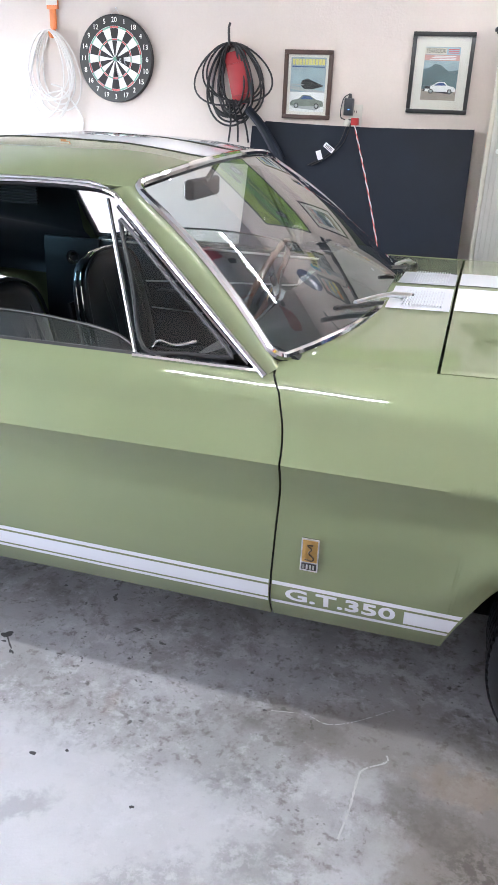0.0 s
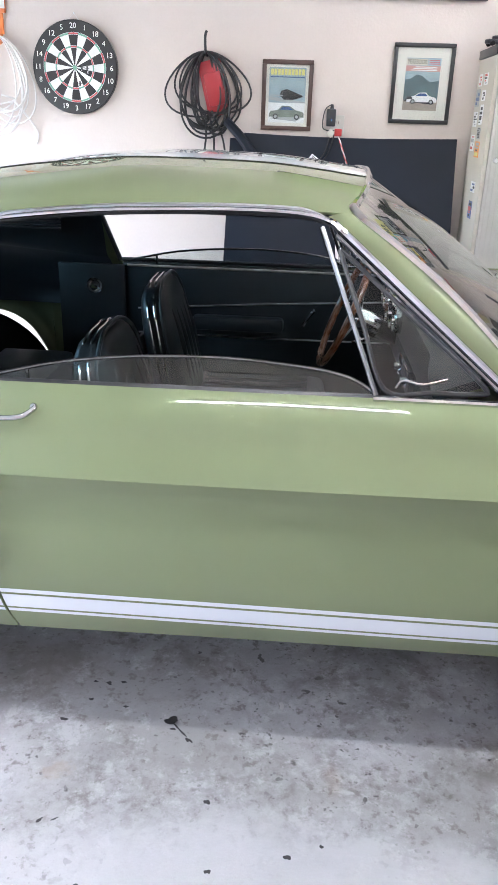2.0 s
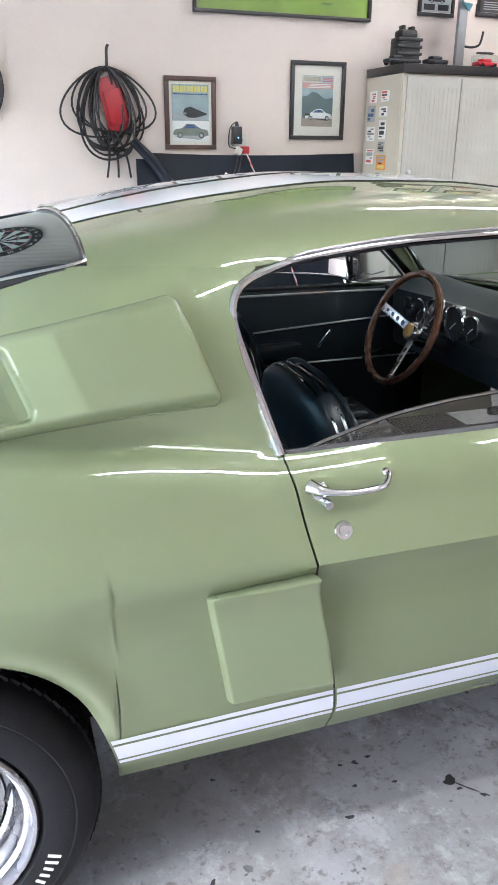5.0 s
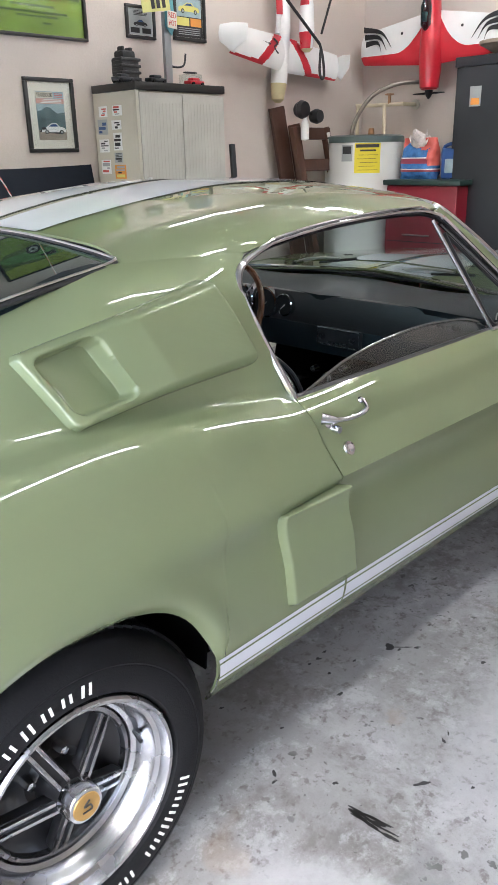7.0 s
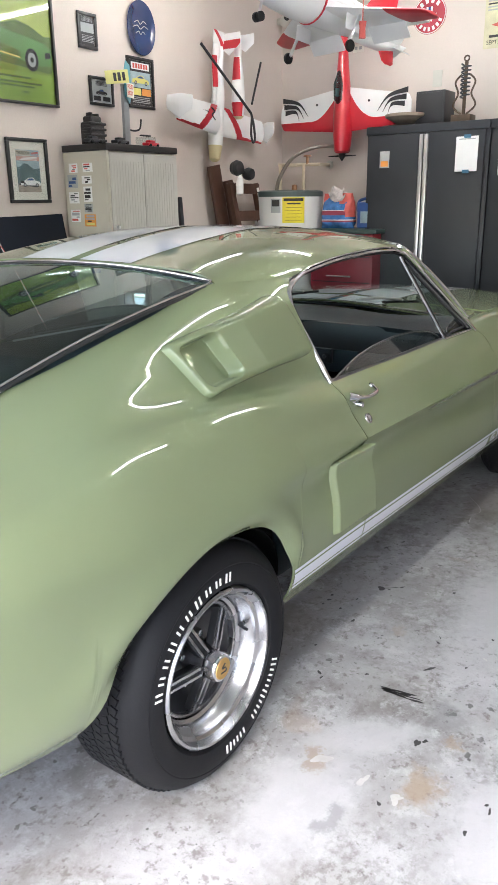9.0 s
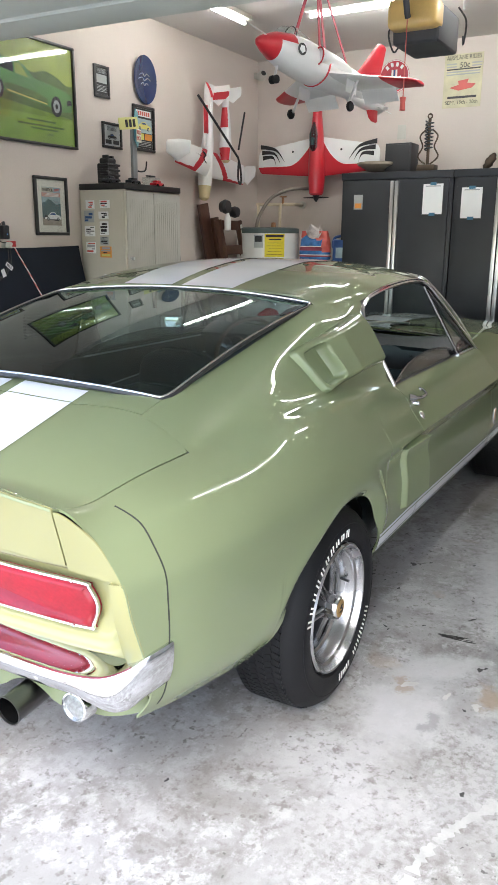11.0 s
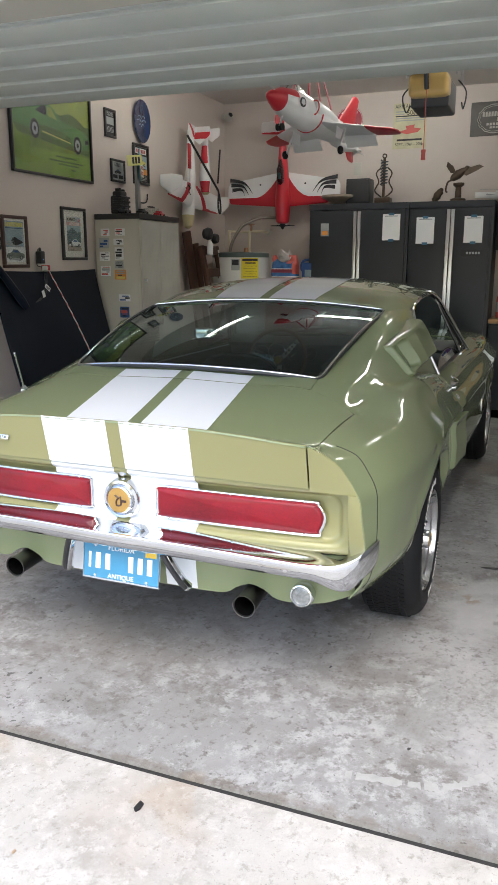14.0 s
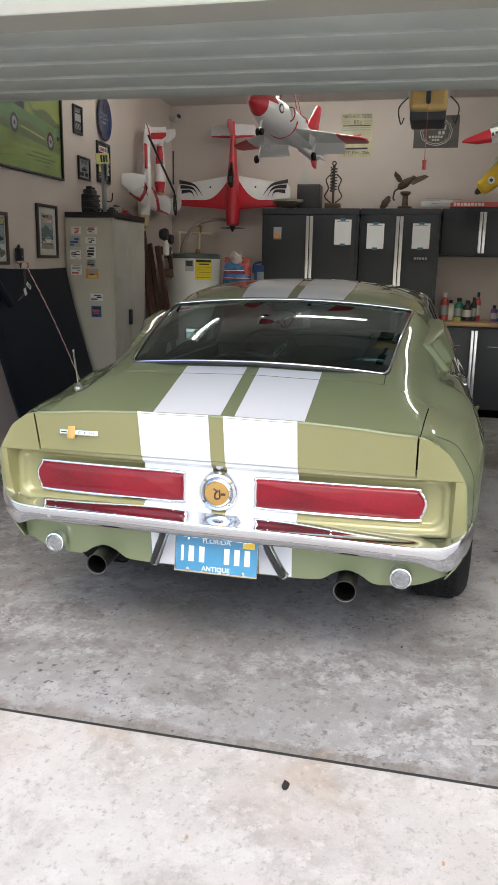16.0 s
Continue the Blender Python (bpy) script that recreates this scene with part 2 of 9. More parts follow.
TRIM = surf("white_trim_paint", (0.56, 0.55, 0.49), rough=0.5, var=0.05)
STUCCO = surf("grey_stucco", (0.14, 0.14, 0.14), rough=0.9, var=0.08, bump=0.6, fine=60)
TUBE = glow("lit_tube", (1.0, 0.97, 0.93), 20.0)
# Weaker tube by the north wall, dimmed to keep a hot spot off it.
DIMTUBE = glow("dimmed_lit_tube", (1.0, 0.96, 0.90), 8.0)
DARKMETAL = surf("charcoal_cabinet_paint", (0.022, 0.025, 0.03), rough=0.42, var=0.12)
BRUSHED = surf("brushed_aluminium", (0.72, 0.73, 0.74), rough=0.3, metal=1.0, var=0.1, stretch=(1, 1, 0.1))
PUTTY = surf("putty_steel_paint", (0.52, 0.49, 0.41), rough=0.5, var=0.08, scale=3)
PUTTYDARK = surf("greyed_steel_door_paint", (0.47, 0.46, 0.42), rough=0.5, var=0.12, scale=4)
PAPER = surf("white_paper", (0.80, 0.80, 0.80), rough=0.8, var=0.03)
DARKCLOTH = surf("dark_vinyl_sheet", (0.005, 0.009, 0.018), rough=0.45, var=0.3, scale=3)
DARKCLOTH.node_tree.nodes["Principled BSDF"].inputs["Specular IOR Level"].default_value = 0.22
REDPAINT = surf("red_film", (0.55, 0.02, 0.035), rough=0.3, var=0.06, coat=0.4)
WHITEFILM = surf("white_film", (0.80, 0.80, 0.79), rough=0.32, var=0.04, coat=0.3)
BROWNWOOD = surf("dark_stained_wood", (0.07, 0.03, 0.018), rough=0.5, var=0.35, scale=12, stretch=(1, 1, 0.15), bump=0.2)


# ---- geometry helpers ----
def part(name, bm, material, parent=None, label="", smooth=35, solid=0.0):
    me = bpy.data.meshes.new(name)
    bm.normal_update()
    bm.to_mesh(me)
    bm.free()
    for m in (material if isinstance(material, (list, tuple)) else [material]):
        me.materials.append(m)
    if smooth:
        me.polygons.foreach_set("use_smooth", [True] * len(me.polygons))
        me.set_sharp_from_angle(angle=radians(smooth))
        if solid:
            uses = np.zeros(len(me.edges), int)
            np.add.at(uses, np.array([lp.edge_index for lp in me.loops]), 1)
            for e, n in zip(me.edges, uses):
                if n == 1:
                    e.use_edge_sharp = True
    ob = new(name, me)
    if parent is not None:
        ob.parent = parent
    if label:
        ob["label"] = label
    if solid:
        md = ob.modifiers.new("thickness", "SOLIDIFY")
        md.thickness, md.offset = solid, -1
    return ob


def thing(name, place, label, category, group="", kind=""):
    ob = new(name)
    ob.empty_display_size = 0.05
    ob.matrix_world = place if isinstance(place, Matrix) else Matrix.Translation(place)
    return tagged(ob, label, category, group, kind)


def box(bm, lo, hi, bevel=0.0, m=None, seg=2):
    lo, hi = Vector(lo), Vector(hi)
    c, s = (lo + hi) / 2, hi - lo
    made = bmesh.ops.create_cube(bm, size=1.0)["verts"]
    for v in made:
        v.co = Vector((v.co.x * s.x, v.co.y * s.y, v.co.z * s.z)) + c
    if bevel:
        edges = {e for v in made for e in v.link_edges}
        made = [v for v in bmesh.ops.bevel(bm, geom=list(edges), offset=bevel, segments=seg, profile=0.6, affect="EDGES")["verts"]]
    if m is not None:
        bmesh.ops.transform(bm, matrix=m, verts=list({v for v in made if v.is_valid}))
    return bm


def boxed(lo, hi, bevel=0.0, m=None):
    return box(bmesh.new(), lo, hi, bevel, m)


def tube(bm, pts, r, n=10, closed=False, caps=True):
    """A round bar along pts; r is a number or one per point."""
    pts = [Vector(p) for p in pts]
    k = len(pts)
    rr = [r] * k if isinstance(r, (int, float)) else list(r)
    rings, ref = [], None
    for i, p in enumerate(pts):
        a = pts[(i - 1) % k] if closed or i else p
        b = pts[(i + 1) % k] if closed or i < k - 1 else p
        d = (b - a).normalized()
        if ref is None:
            ref = d.orthogonal().normalized()
        ref = (ref - d * ref.dot(d)).normalized()
        q = d.cross(ref)
        rings.append([bm.verts.new(p + (ref * math.cos(2 * math.pi * j / n) + q * math.sin(2 * math.pi * j / n)) * rr[i]) for j in range(n)])
    for i in range(k if closed else k - 1):
        a, b = rings[i], rings[(i + 1) % k]
        if closed and i == k - 1:
            off = min(range(n), key=lambda s: sum((a[j].co - b[(j + s) % n].co).length for j in range(n)))
            b = b[off:] + b[:off]
        for j in range(n):
            bm.faces.new((a[j], a[(j + 1) % n], b[(j + 1) % n], b[j]))
    if caps and not closed:
        bm.faces.new(rings[0][::-1]), bm.faces.new(rings[-1])
    return bm


def spin(bm, profile, n=32, m=None, closed=False):
    """A turned shape round z from (radius, height) pairs."""
    rings = []
    for r, z in profile:
        if r < 1e-5:
            rings.append([bm.verts.new((0, 0, z))])
        else:
            rings.append([bm.verts.new((r * math.cos(2 * math.pi * j / n), r * math.sin(2 * math.pi * j / n), z)) for j in range(n)])
    pairs = list(zip(rings, rings[1:])) + ([(rings[-1], rings[0])] if closed else [])
    for a, b in pairs:
        for j in range(n):
            q = [a[j % len(a)], a[(j + 1) % len(a)], b[(j + 1) % len(b)], b[j % len(b)]]
            q = [v for i, v in enumerate(q) if v not in q[:i]]
            if len(q) > 2:
                bm.faces.new(q)
    if m is not None:
        bmesh.ops.transform(bm, matrix=m, verts=[v for r in rings for v in r])
    return bm


def smooth_path(ctrl, n, closed=False):
    """A curve through the control points (Catmull-Rom)."""
    c = [Vector(p) for p in ctrl]
    k, out = len(c), []
    spans = k if closed else k - 1
    for i in range(spans):
        g = (lambda q: c[q % k]) if closed else (lambda q: c[min(max(q, 0), k - 1)])
        p0, p1, p2, p3 = g(i - 1), g(i), g(i + 1), g(i + 2)
        for s in range(n):
            t = s / n
            out.append(0.5 * (2 * p1 + (p2 - p0) * t + (2 * p0 - 5 * p1 + 4 * p2 - p3) * t * t + (3 * p1 - p0 - 3 * p2 + p3) * t ** 3))
    return out if closed else out + [c[-1]]


def sheet(fn, nu, nv, out=None):
    """A grid of quads; fn(u, v) gives the place for u, v in 0..1."""
    bm = bmesh.new()
    g = [[bm.verts.new(fn(i / nu, j / nv)) for j in range(nv + 1)] for i in range(nu + 1)]
    for i in range(nu):
        for j in range(nv):
            bm.faces.new((g[i][j], g[i + 1][j], g[i + 1][j + 1], g[i][j + 1]))
    bm.normal_update()
    if out is not None and sum((f.normal.dot(Vector(out)) for f in bm.faces), 0.0) < 0:
        bmesh.ops.reverse_faces(bm, faces=bm.faces[:])
    return bm


def plate(bm, outline, depth, m=None, bevel=0.0):
    """A flat shape cut from a sheet: outline in x, y; thick along z."""
    vs = [bm.verts.new((x, y, 0)) for x, y in outline]
    f = bm.faces.new(vs)
    up = bmesh.ops.extrude_face_region(bm, geom=[f])["geom"]
    new_v = [g for g in up if isinstance(g, bmesh.types.BMVert)]
    for v in new_v:
        v.co.z += depth
    allv = vs + new_v
    if bevel:
        top = [g for g in up if isinstance(g, bmesh.types.BMFace)]
        r = bmesh.ops.bevel(bm, geom=[e for t in top for e in t.edges], offset=bevel, segments=2, affect="EDGES")
        allv = list({v for v in allv + r["verts"] if v.is_valid})
    if m is not None:
        bmesh.ops.transform(bm, matrix=m, verts=allv)
    return bm


def words(name, text, size, m, material, parent, depth=0.0008, width=None, spacing=1.0, bend=None, weight=0.0):
    """Raised lettering in the built-in font, centred at m's origin, in its x, y plane."""
    cu = bpy.data.curves.new(name, "FONT")
    cu.body, cu.size, cu.extrude, cu.align_x, cu.align_y, cu.space_character = text, size, depth, "CENTER", "CENTER", spacing
    cu.resolution_u, cu.offset = 3, weight
    tmp = new("tmp", cu)
    me = bpy.data.meshes.new_from_object(tmp.evaluated_get(bpy.context.evaluated_depsgraph_get()))
    bpy.data.objects.remove(tmp)
    xs = [v.co.x for v in me.vertices]
    k = width / (max(xs) - min(xs)) if width else 1.0
    for v in me.vertices:
        v.co.x *= k
        v.co = m @ (bend(v.co) if bend else v.co)
    me.materials.append(material)
    me.name = name
    ob = new(name, me)
    ob.parent = parent
    return ob


def cubic(xs, ys):
    """Monotone cubic through stations, as a function of arrays."""
    xs, ys = np.array(xs, float), np.array(ys, float)
    h, d = np.diff(xs), np.diff(ys) / np.diff(xs)
    m = np.zeros_like(ys)
    m[0], m[-1] = d[0], d[-1]
    for i in range(1, len(xs) - 1):
        m[i] = 0 if d[i - 1] * d[i] <= 0 else 3 * (h[i - 1] + h[i]) / ((2 * h[i] + h[i - 1]) / d[i - 1] + (h[i] + 2 * h[i - 1]) / d[i])

    def f(x):
        x = np.clip(x, xs[0], xs[-1])
        i = np.clip(np.searchsorted(xs, x) - 1, 0, len(h) - 1)
        t = (x - xs[i]) / h[i]
        return (2 * t ** 3 - 3 * t ** 2 + 1) * ys[i] + (t ** 3 - 2 * t ** 2 + t) * h[i] * m[i] + (-2 * t ** 3 + 3 * t ** 2) * ys[i + 1] + (t ** 3 - t ** 2) * h[i] * m[i + 1]
    return f


# ---- the garage ----
NORTH, EAST, SOUTH, WEST, CEILING = 4.47, 2.57, -1.15, -3.55, 3.03
WALLT = 0.2


def shell():
    s = lambda n, lo, hi, m, lab, cat: tagged(part(n, boxed(lo, hi), m, smooth=0), lab, cat, kind="structure")
    s("wall_north", (WEST - WALLT, NORTH, -0.016), (EAST + WALLT, NORTH + WALLT, CEILING), WALL, "beige painted garage wall hung with frames", "wall")
    s("wall_east", (EAST, SOUTH, -0.016), (EAST + WALLT, NORTH, CEILING), WALL, "beige painted end wall behind dark cabinets", "wall")
    s("wall_south", (WEST - WALLT, SOUTH - WALLT, -0.016), (EAST + WALLT, SOUTH, CEILING), WALL, "plain beige painted garage wall", "wall")
    w = bmesh.new()
    box(w, (WEST - WALLT, SOUTH, -0.016), (WEST, -0.75, CEILING))
    box(w, (WEST - WALLT, 4.30, -0.016), (WEST, NORTH, CEILING))
    box(w, (WEST - WALLT, -0.75, 2.10), (WEST, 4.30, CEILING))
    tagged(part("wall_west", w, WALL, smooth=0), "garage front wall round the wide vehicle opening", "wall", kind="structure")
    s("ceiling", (WEST - WALLT, SOUTH - WALLT, CEILING), (EAST + WALLT, NORTH + WALLT, CEILING + 0.15), CEIL, "white textured garage ceiling", "ceiling")
    s("floor", (-3.637, SOUTH, -0.15), (EAST, NORTH, -0.016), FLOOR, "worn stained grey concrete garage slab", "floor")
    # Unseen beyond the door: wide apron and pale ground bounce daylight onto the tail.
    s("driveway", (-24, -9, -0.20), (-3.657, 13, -0.026), DRIVE, "pale rough concrete driveway apron", "driveway")
    g = sheet(lambda u, v: Vector((-400 + 800 * u, -400 + 800 * v, -0.21)), 24, 24, (0, 0, 1))
    tagged(part("ground", g, GROUNDFILL), "unseen green ground added round the driveway", "ground", kind="structure")
    out = bmesh.new()
    box(out, (WEST - WALLT - 0.05, SOUTH - WALLT, 2.043), (WEST - WALLT - 0.002, NORTH + WALLT, CEILING + 0.5))
    box(out, (WEST - WALLT - 0.05, SOUTH - WALLT, -0.02), (WEST - WALLT - 0.002, -0.85, 2.043))
    box(out, (WEST - WALLT - 0.05, 4.40, -0.02), (WEST - WALLT - 0.002, NORTH + WALLT, 2.08))
    tagged(part("outer_wall", out, STUCCO, smooth=0), "grey stucco outside face of the garage", "wall", kind="structure")
    t = bmesh.new()
    box(t, (WEST - WALLT - 0.075, -0.85, 1.975), (WEST - WALLT + 0.06, 4.40, 2.045), 0.004)
    tagged(part("trim", t, surf("cream_board_paint", (0.33, 0.322, 0.275), 0.55, var=0.06, scale=4), smooth=0), "white painted trim board over the vehicle opening", "trim", kind="structure")
    b = bmesh.new()
    box(b, (EAST - 0.012, SOUTH, -0.016), (EAST, NORTH, 0.08), 0.003)
    box(b, (WEST, NORTH - 0.012, -0.016), (EAST - 0.012, NORTH, 0.08), 0.003)
    tagged(part("baseboard", b, TRIM, smooth=0), "low white baseboard", "baseboard", kind="structure")


shell()


def sectional_door():
    """The vehicle door, rolled up on its tracks: ribbed panels lying under the ceiling."""
    d = thing("garage_door", pose(-2.6, 1.77, 2.18, 0, 0, 1.2), "pale ribbed sectional garage door rolled up overhead", "garage door")
    xs = [-0.90 + 0.2314 * i for i in range(8)]
    wide = 2.50
    for i in range(7):
        bm = bmesh.new()
        x0, x1 = xs[i] + 0.004, xs[i + 1] - 0.004
        box(bm, (x0, -wide, 0.0), (x1, wide, 0.035), 0.004)
        box(bm, (x0, -wide, -0.009), (x0 + 0.012, wide, 0.001), 0.003)
        part("panel", bm, DOORPAINT, d)
    for y in (-wide - 0.03, wide + 0.03):
        bm = bmesh.new()
        box(bm, (-0.9, y - 0.02, -0.03), (0.9, y + 0.02, 0.0), 0.003)
        box(bm, (-0.9, y - 0.004, -0.03), (0.9, y + 0.004, 0.04))
        part("track", bm, BRUSHED, d)
        for x in (-0.7, 0.75):
            part("hanger", boxed((x - 0.015, y - 0.004, 0.04), (x + 0.015, y + 0.004, CEILING - 2.18), 0), BRUSHED, d)


sectional_door()


def strip_light(at, length, lit):
    f = thing("strip_light", pose(at[0], at[1], CEILING, 0, 0, at[2]), "white fluorescent strip light, lit, on the ceiling", "ceiling light", "strip lights")
    part("housing", boxed((-0.06, -length / 2, -0.03), (0.06, length / 2, 0), 0.006), TRIM, f)
    for s in (0,):
        part("tube", tube(bmesh.new(), [(0, -length / 2 + 0.03, -0.047), (0, length / 2 - 0.03, -0.047)], 0.013, 10), lit, f)
        for e in (-1, 1):
            part("socket", boxed((s * 0.03 - 0.014, e * (length / 2 - 0.02) - 0.012, -0.062), (s * 0.03 + 0.014, e * (length / 2 - 0.02) + 0.012, -0.029), 0.002), TRIM, f)


strip_light((1.22, 2.69, 0), 1.26, TUBE)
strip_light((-0.90, 0.95, 90), 1.22, TUBE)
strip_light((0.80, 0.88, 90), 1.22, TUBE)
strip_light((0.56, 3.81, 90), 1.26, DIMTUBE)


# ---- the car: body surface as sections along x, from the rear axle forward ----
ST = [-1.0, -0.75, -0.5, -0.2, 0.1, 0.35, 0.66, 1.2, 1.9, 2.4, 2.72, 3.2, 3.68]
WS, ZS = [], []


def track(w, z):
    WS.append(cubic(ST, [w] * 13 if isinstance(w, float) else w))
    ZS.append(cubic(ST, [z] * 13 if isinstance(z, float) else z))


track([.755, .80, .82, .82, .82, .82, .82, .82, .825, .82, .80, .76, .68], [.40, .37, .34, .30, .28, .28, .28, .285, .29, .29, .29, .30, .34])
track([.795, .845, .866, .87, .87, .868, .866, .868, .872, .87, .86, .82, .74], [.46, .43, .40, .37, .36, .36, .36, .36, .36, .36, .36, .37, .40])
track([.812, .868, .888, .906, .908, .900, .893, .893, .898, .90, .895, .87, .79], 0.56)
track([.812, .870, .894, .912, .912, .898, .889, .888, .893, .898, .896, .872, .795], 0.68)
track([.806, .866, .896, .914, .916, .914, .916, .916, .919, .915, .91, .885, .805], [.745, .745, .745, .745, .74, .733, .73, .73, .735, .735, .735, .735, .72])
track([.780, .838, .870, .885, .885, .875, .868, .868, .872, .875, .87, .845, .77], [.795, .805, .815, .825, .82, .81, .80, .80, .80, .80, .80, .79, .76])
track([.750, .800, .829, .845, .847, .844, .841, .842, .842, .840, .829, .797, .715], [.835, .855, .865, .89, .885, .87, .852, .852, .855, .86, .86, .85, .80])
track([.70, .755, .775, .79, .80, .80, .795, .797, .79, .76, .75, .72, .65], [.855, .875, .885, .93, .93, .915, .893, .895, .90, .915, .90, .88, .82])
track([.67, .715, .735, .745, .76, .77, .783, .78, .76, .735, .72, .69, .62], [.862, .886, .900, .945, .948, .93, .905, .905, .915, .925, .908, .885, .825])
track([.64, .675, .69, .68, .69, .72, .755, .74, .71, .68, .67, .65, .58], [.862, .896, .914, .985, 1.03, 1.03, 1.0, .93, .92, .93, .912, .888, .828])
track([.58, .61, .61, .61, .635, .66, .70, .66, .63, .61, .60, .58, .52], [.858, .909, .962, 1.03, 1.10, 1.150, 1.12, .95, .925, .934, .918, .893, .833])
track([.50, .505, .515, .537, .563, .587, .645, .5, .5, .5, .5, .48, .43], [.856, .918, .988, 1.058, 1.138, 1.205, 1.20, .95, .93, .94, .925, .90, .84])
track(0.25, [.850, .921, .993, 1.07, 1.15, 1.22, 1.25, .95, .945, .955, .94, .912, .85])
track(0.0, [.852, .925, 1.000, 1.08, 1.16, 1.23, 1.26, .95, .955, .965, .95, .92, .855])
GX = np.arange(-1.03, 3.70, 0.005)
SUB = 12


def section_table():
    w = np.array([f(GX) for f in WS]).T
    z = np.array([f(GX) for f in ZS]).T
    n = w.shape[1]
    h = np.hypot(np.diff(w, axis=1), np.diff(z, axis=1)) + 1e-6
    tab = []
    crease = 0.92 * np.clip((GX - 0.42) / 0.25, 0, 1) * np.clip((3.5 - GX) / 0.3, 0, 1)
    for c in (w, z):
        d = np.diff(c, axis=1) / h
        m = np.empty_like(c)
        m[:, 0], m[:, -1] = d[:, 0], d[:, -1]
        m[:, 1:-1] = (d[:, :-1] * h[:, 1:] + d[:, 1:] * h[:, :-1]) / (h[:, 1:] + h[:, :-1])
        ml, mr = m.copy(), m.copy()
        ml[:, 4] += crease * (d[:, 3] - m[:, 4])
        mr[:, 4] += crease * (d[:, 4] - m[:, 4])
        cols = []
        for i in range(n - 1):
            for s in range(SUB):
                t = s / SUB
                cols.append((2 * t ** 3 - 3 * t ** 2 + 1) * c[:, i] + (t ** 3 - 2 * t ** 2 + t) * h[:, i] * mr[:, i] + (3 * t ** 2 - 2 * t ** 3) * c[:, i + 1] + (t ** 3 - t ** 2) * h[:, i] * ml[:, i + 1])
        cols.append(c[:, -1])
        tab.append(np.array(cols).T)
    return np.stack(tab, -1)


SEC = section_table()


def skin(x, v):
    """Half-width and height of the body at station x, section parameter v."""
    fx = min(max((x - GX[0]) / 0.005, 0), len(GX) - 1.001)
    fv = min(max(v * SUB, 0), SEC.shape[1] - 1.001)
    i, j = int(fx), int(fv)
    a, b = fx - i, fv - j
    return (SEC[i, j] * (1 - a) * (1 - b) + SEC[i + 1, j] * a * (1 - b) + SEC[i, j + 1] * (1 - a) * b + SEC[i + 1, j + 1] * a * b)


def v_at_z(x, z, top=8):
    col = SEC[min(max(int(round((x - GX[0]) / 0.005)), 0), len(GX) - 1), :top * SUB + 1, 1]
    return float(np.interp(z, col, np.arange(len(col)) / SUB))


def v_at_w(x, w):
    col = SEC[min(max(int(round((x - GX[0]) / 0.005)), 0), len(GX) - 1), 6 * SUB:, 0]
    return 6 + float(np.interp(-w, -col, np.arange(len(col)) / SUB))


AXLE_F = 2.745
rear_gap = cubic([.25, .345, .724, .893, 1.10, 1.145, 1.18, 1.20, 1.3], [.750, .744, .673, .648, .590, .592, .618, .650, .68])
front_gap = cubic([.25, .33, .74, .86, .90, 1.0], [1.908, 1.912, 1.927, 1.90, 1.875, 1.87])


REAR = -0.04


def arch_shape(x, centre):
    """Half-length, height and power of a wheel opening on the side of its centre where x lies."""
    if centre > 1:
        return 0.43, 0.365, 2.4 if x > centre else 2.1
    return (0.36, 0.372, 3.2) if x > centre else (0.43, 0.372, 1.65)


def arch(x, centre):
    half, high, power = arch_shape(x, centre)
    u = abs(x - centre) / half
    return 0.27 + high * math.sqrt(max(0.0, 1 - u ** power)) if u < 1 else 0.0


def flare(x, z, centre):
    """The rolled lip round a wheel opening."""
    half, high, power = arch_shape(x, centre)
    r = (max(abs(x - centre) / half, 1e-6) ** power + (max(z - 0.27, 0.0) / high) ** 2) ** 0.5
    k = min(max((z - 0.42) / 0.10, 0.0), 1.0)
    return k * k * (3 - 2 * k) * (0.010 * math.exp(-((r - 1.14) / 0.10) ** 2) - 0.026 * math.exp(-((r - 0.985) / 0.06) ** 2))


def nodes(a, b, n, soft=False):
    return [a + (b - a) * ((1 - math.cos(math.pi * i / n)) / 2 if soft else i / n) for i in range(n + 1)]


CAR = thing("car", (-2.26, 2.345, 0.0), "lime-gold fastback coupe with white racing stripes on the garage floor", "car")
LID_W = lambda x: 0.655 + 0.030 * (x + 1.0) / 0.435 if x < -0.565 else max(0.515, 0.685 - (x + 0.565) / 0.027 * 0.17)
tail_x = cubic([.3, .5, .58, .70, .86, .92], [-.915, -.925, -.955, -.985, -1.0, -1.005])


def tail_lift(x, w):
    """The ducktail's upswept rear lip, running out towards the sides."""
    a, b = min(max(0.0, (-x - 0.885) / 0.13), 1.0), min(max((0.78 - w) / 0.12, 0.0), 1.0)
    top = 0.069 - 0.036 * min(max((w - 0.25) / 0.40, 0.0), 1.0) ** 1.5
    return top * a ** 1.7 * b * b * (3 - 2 * b)


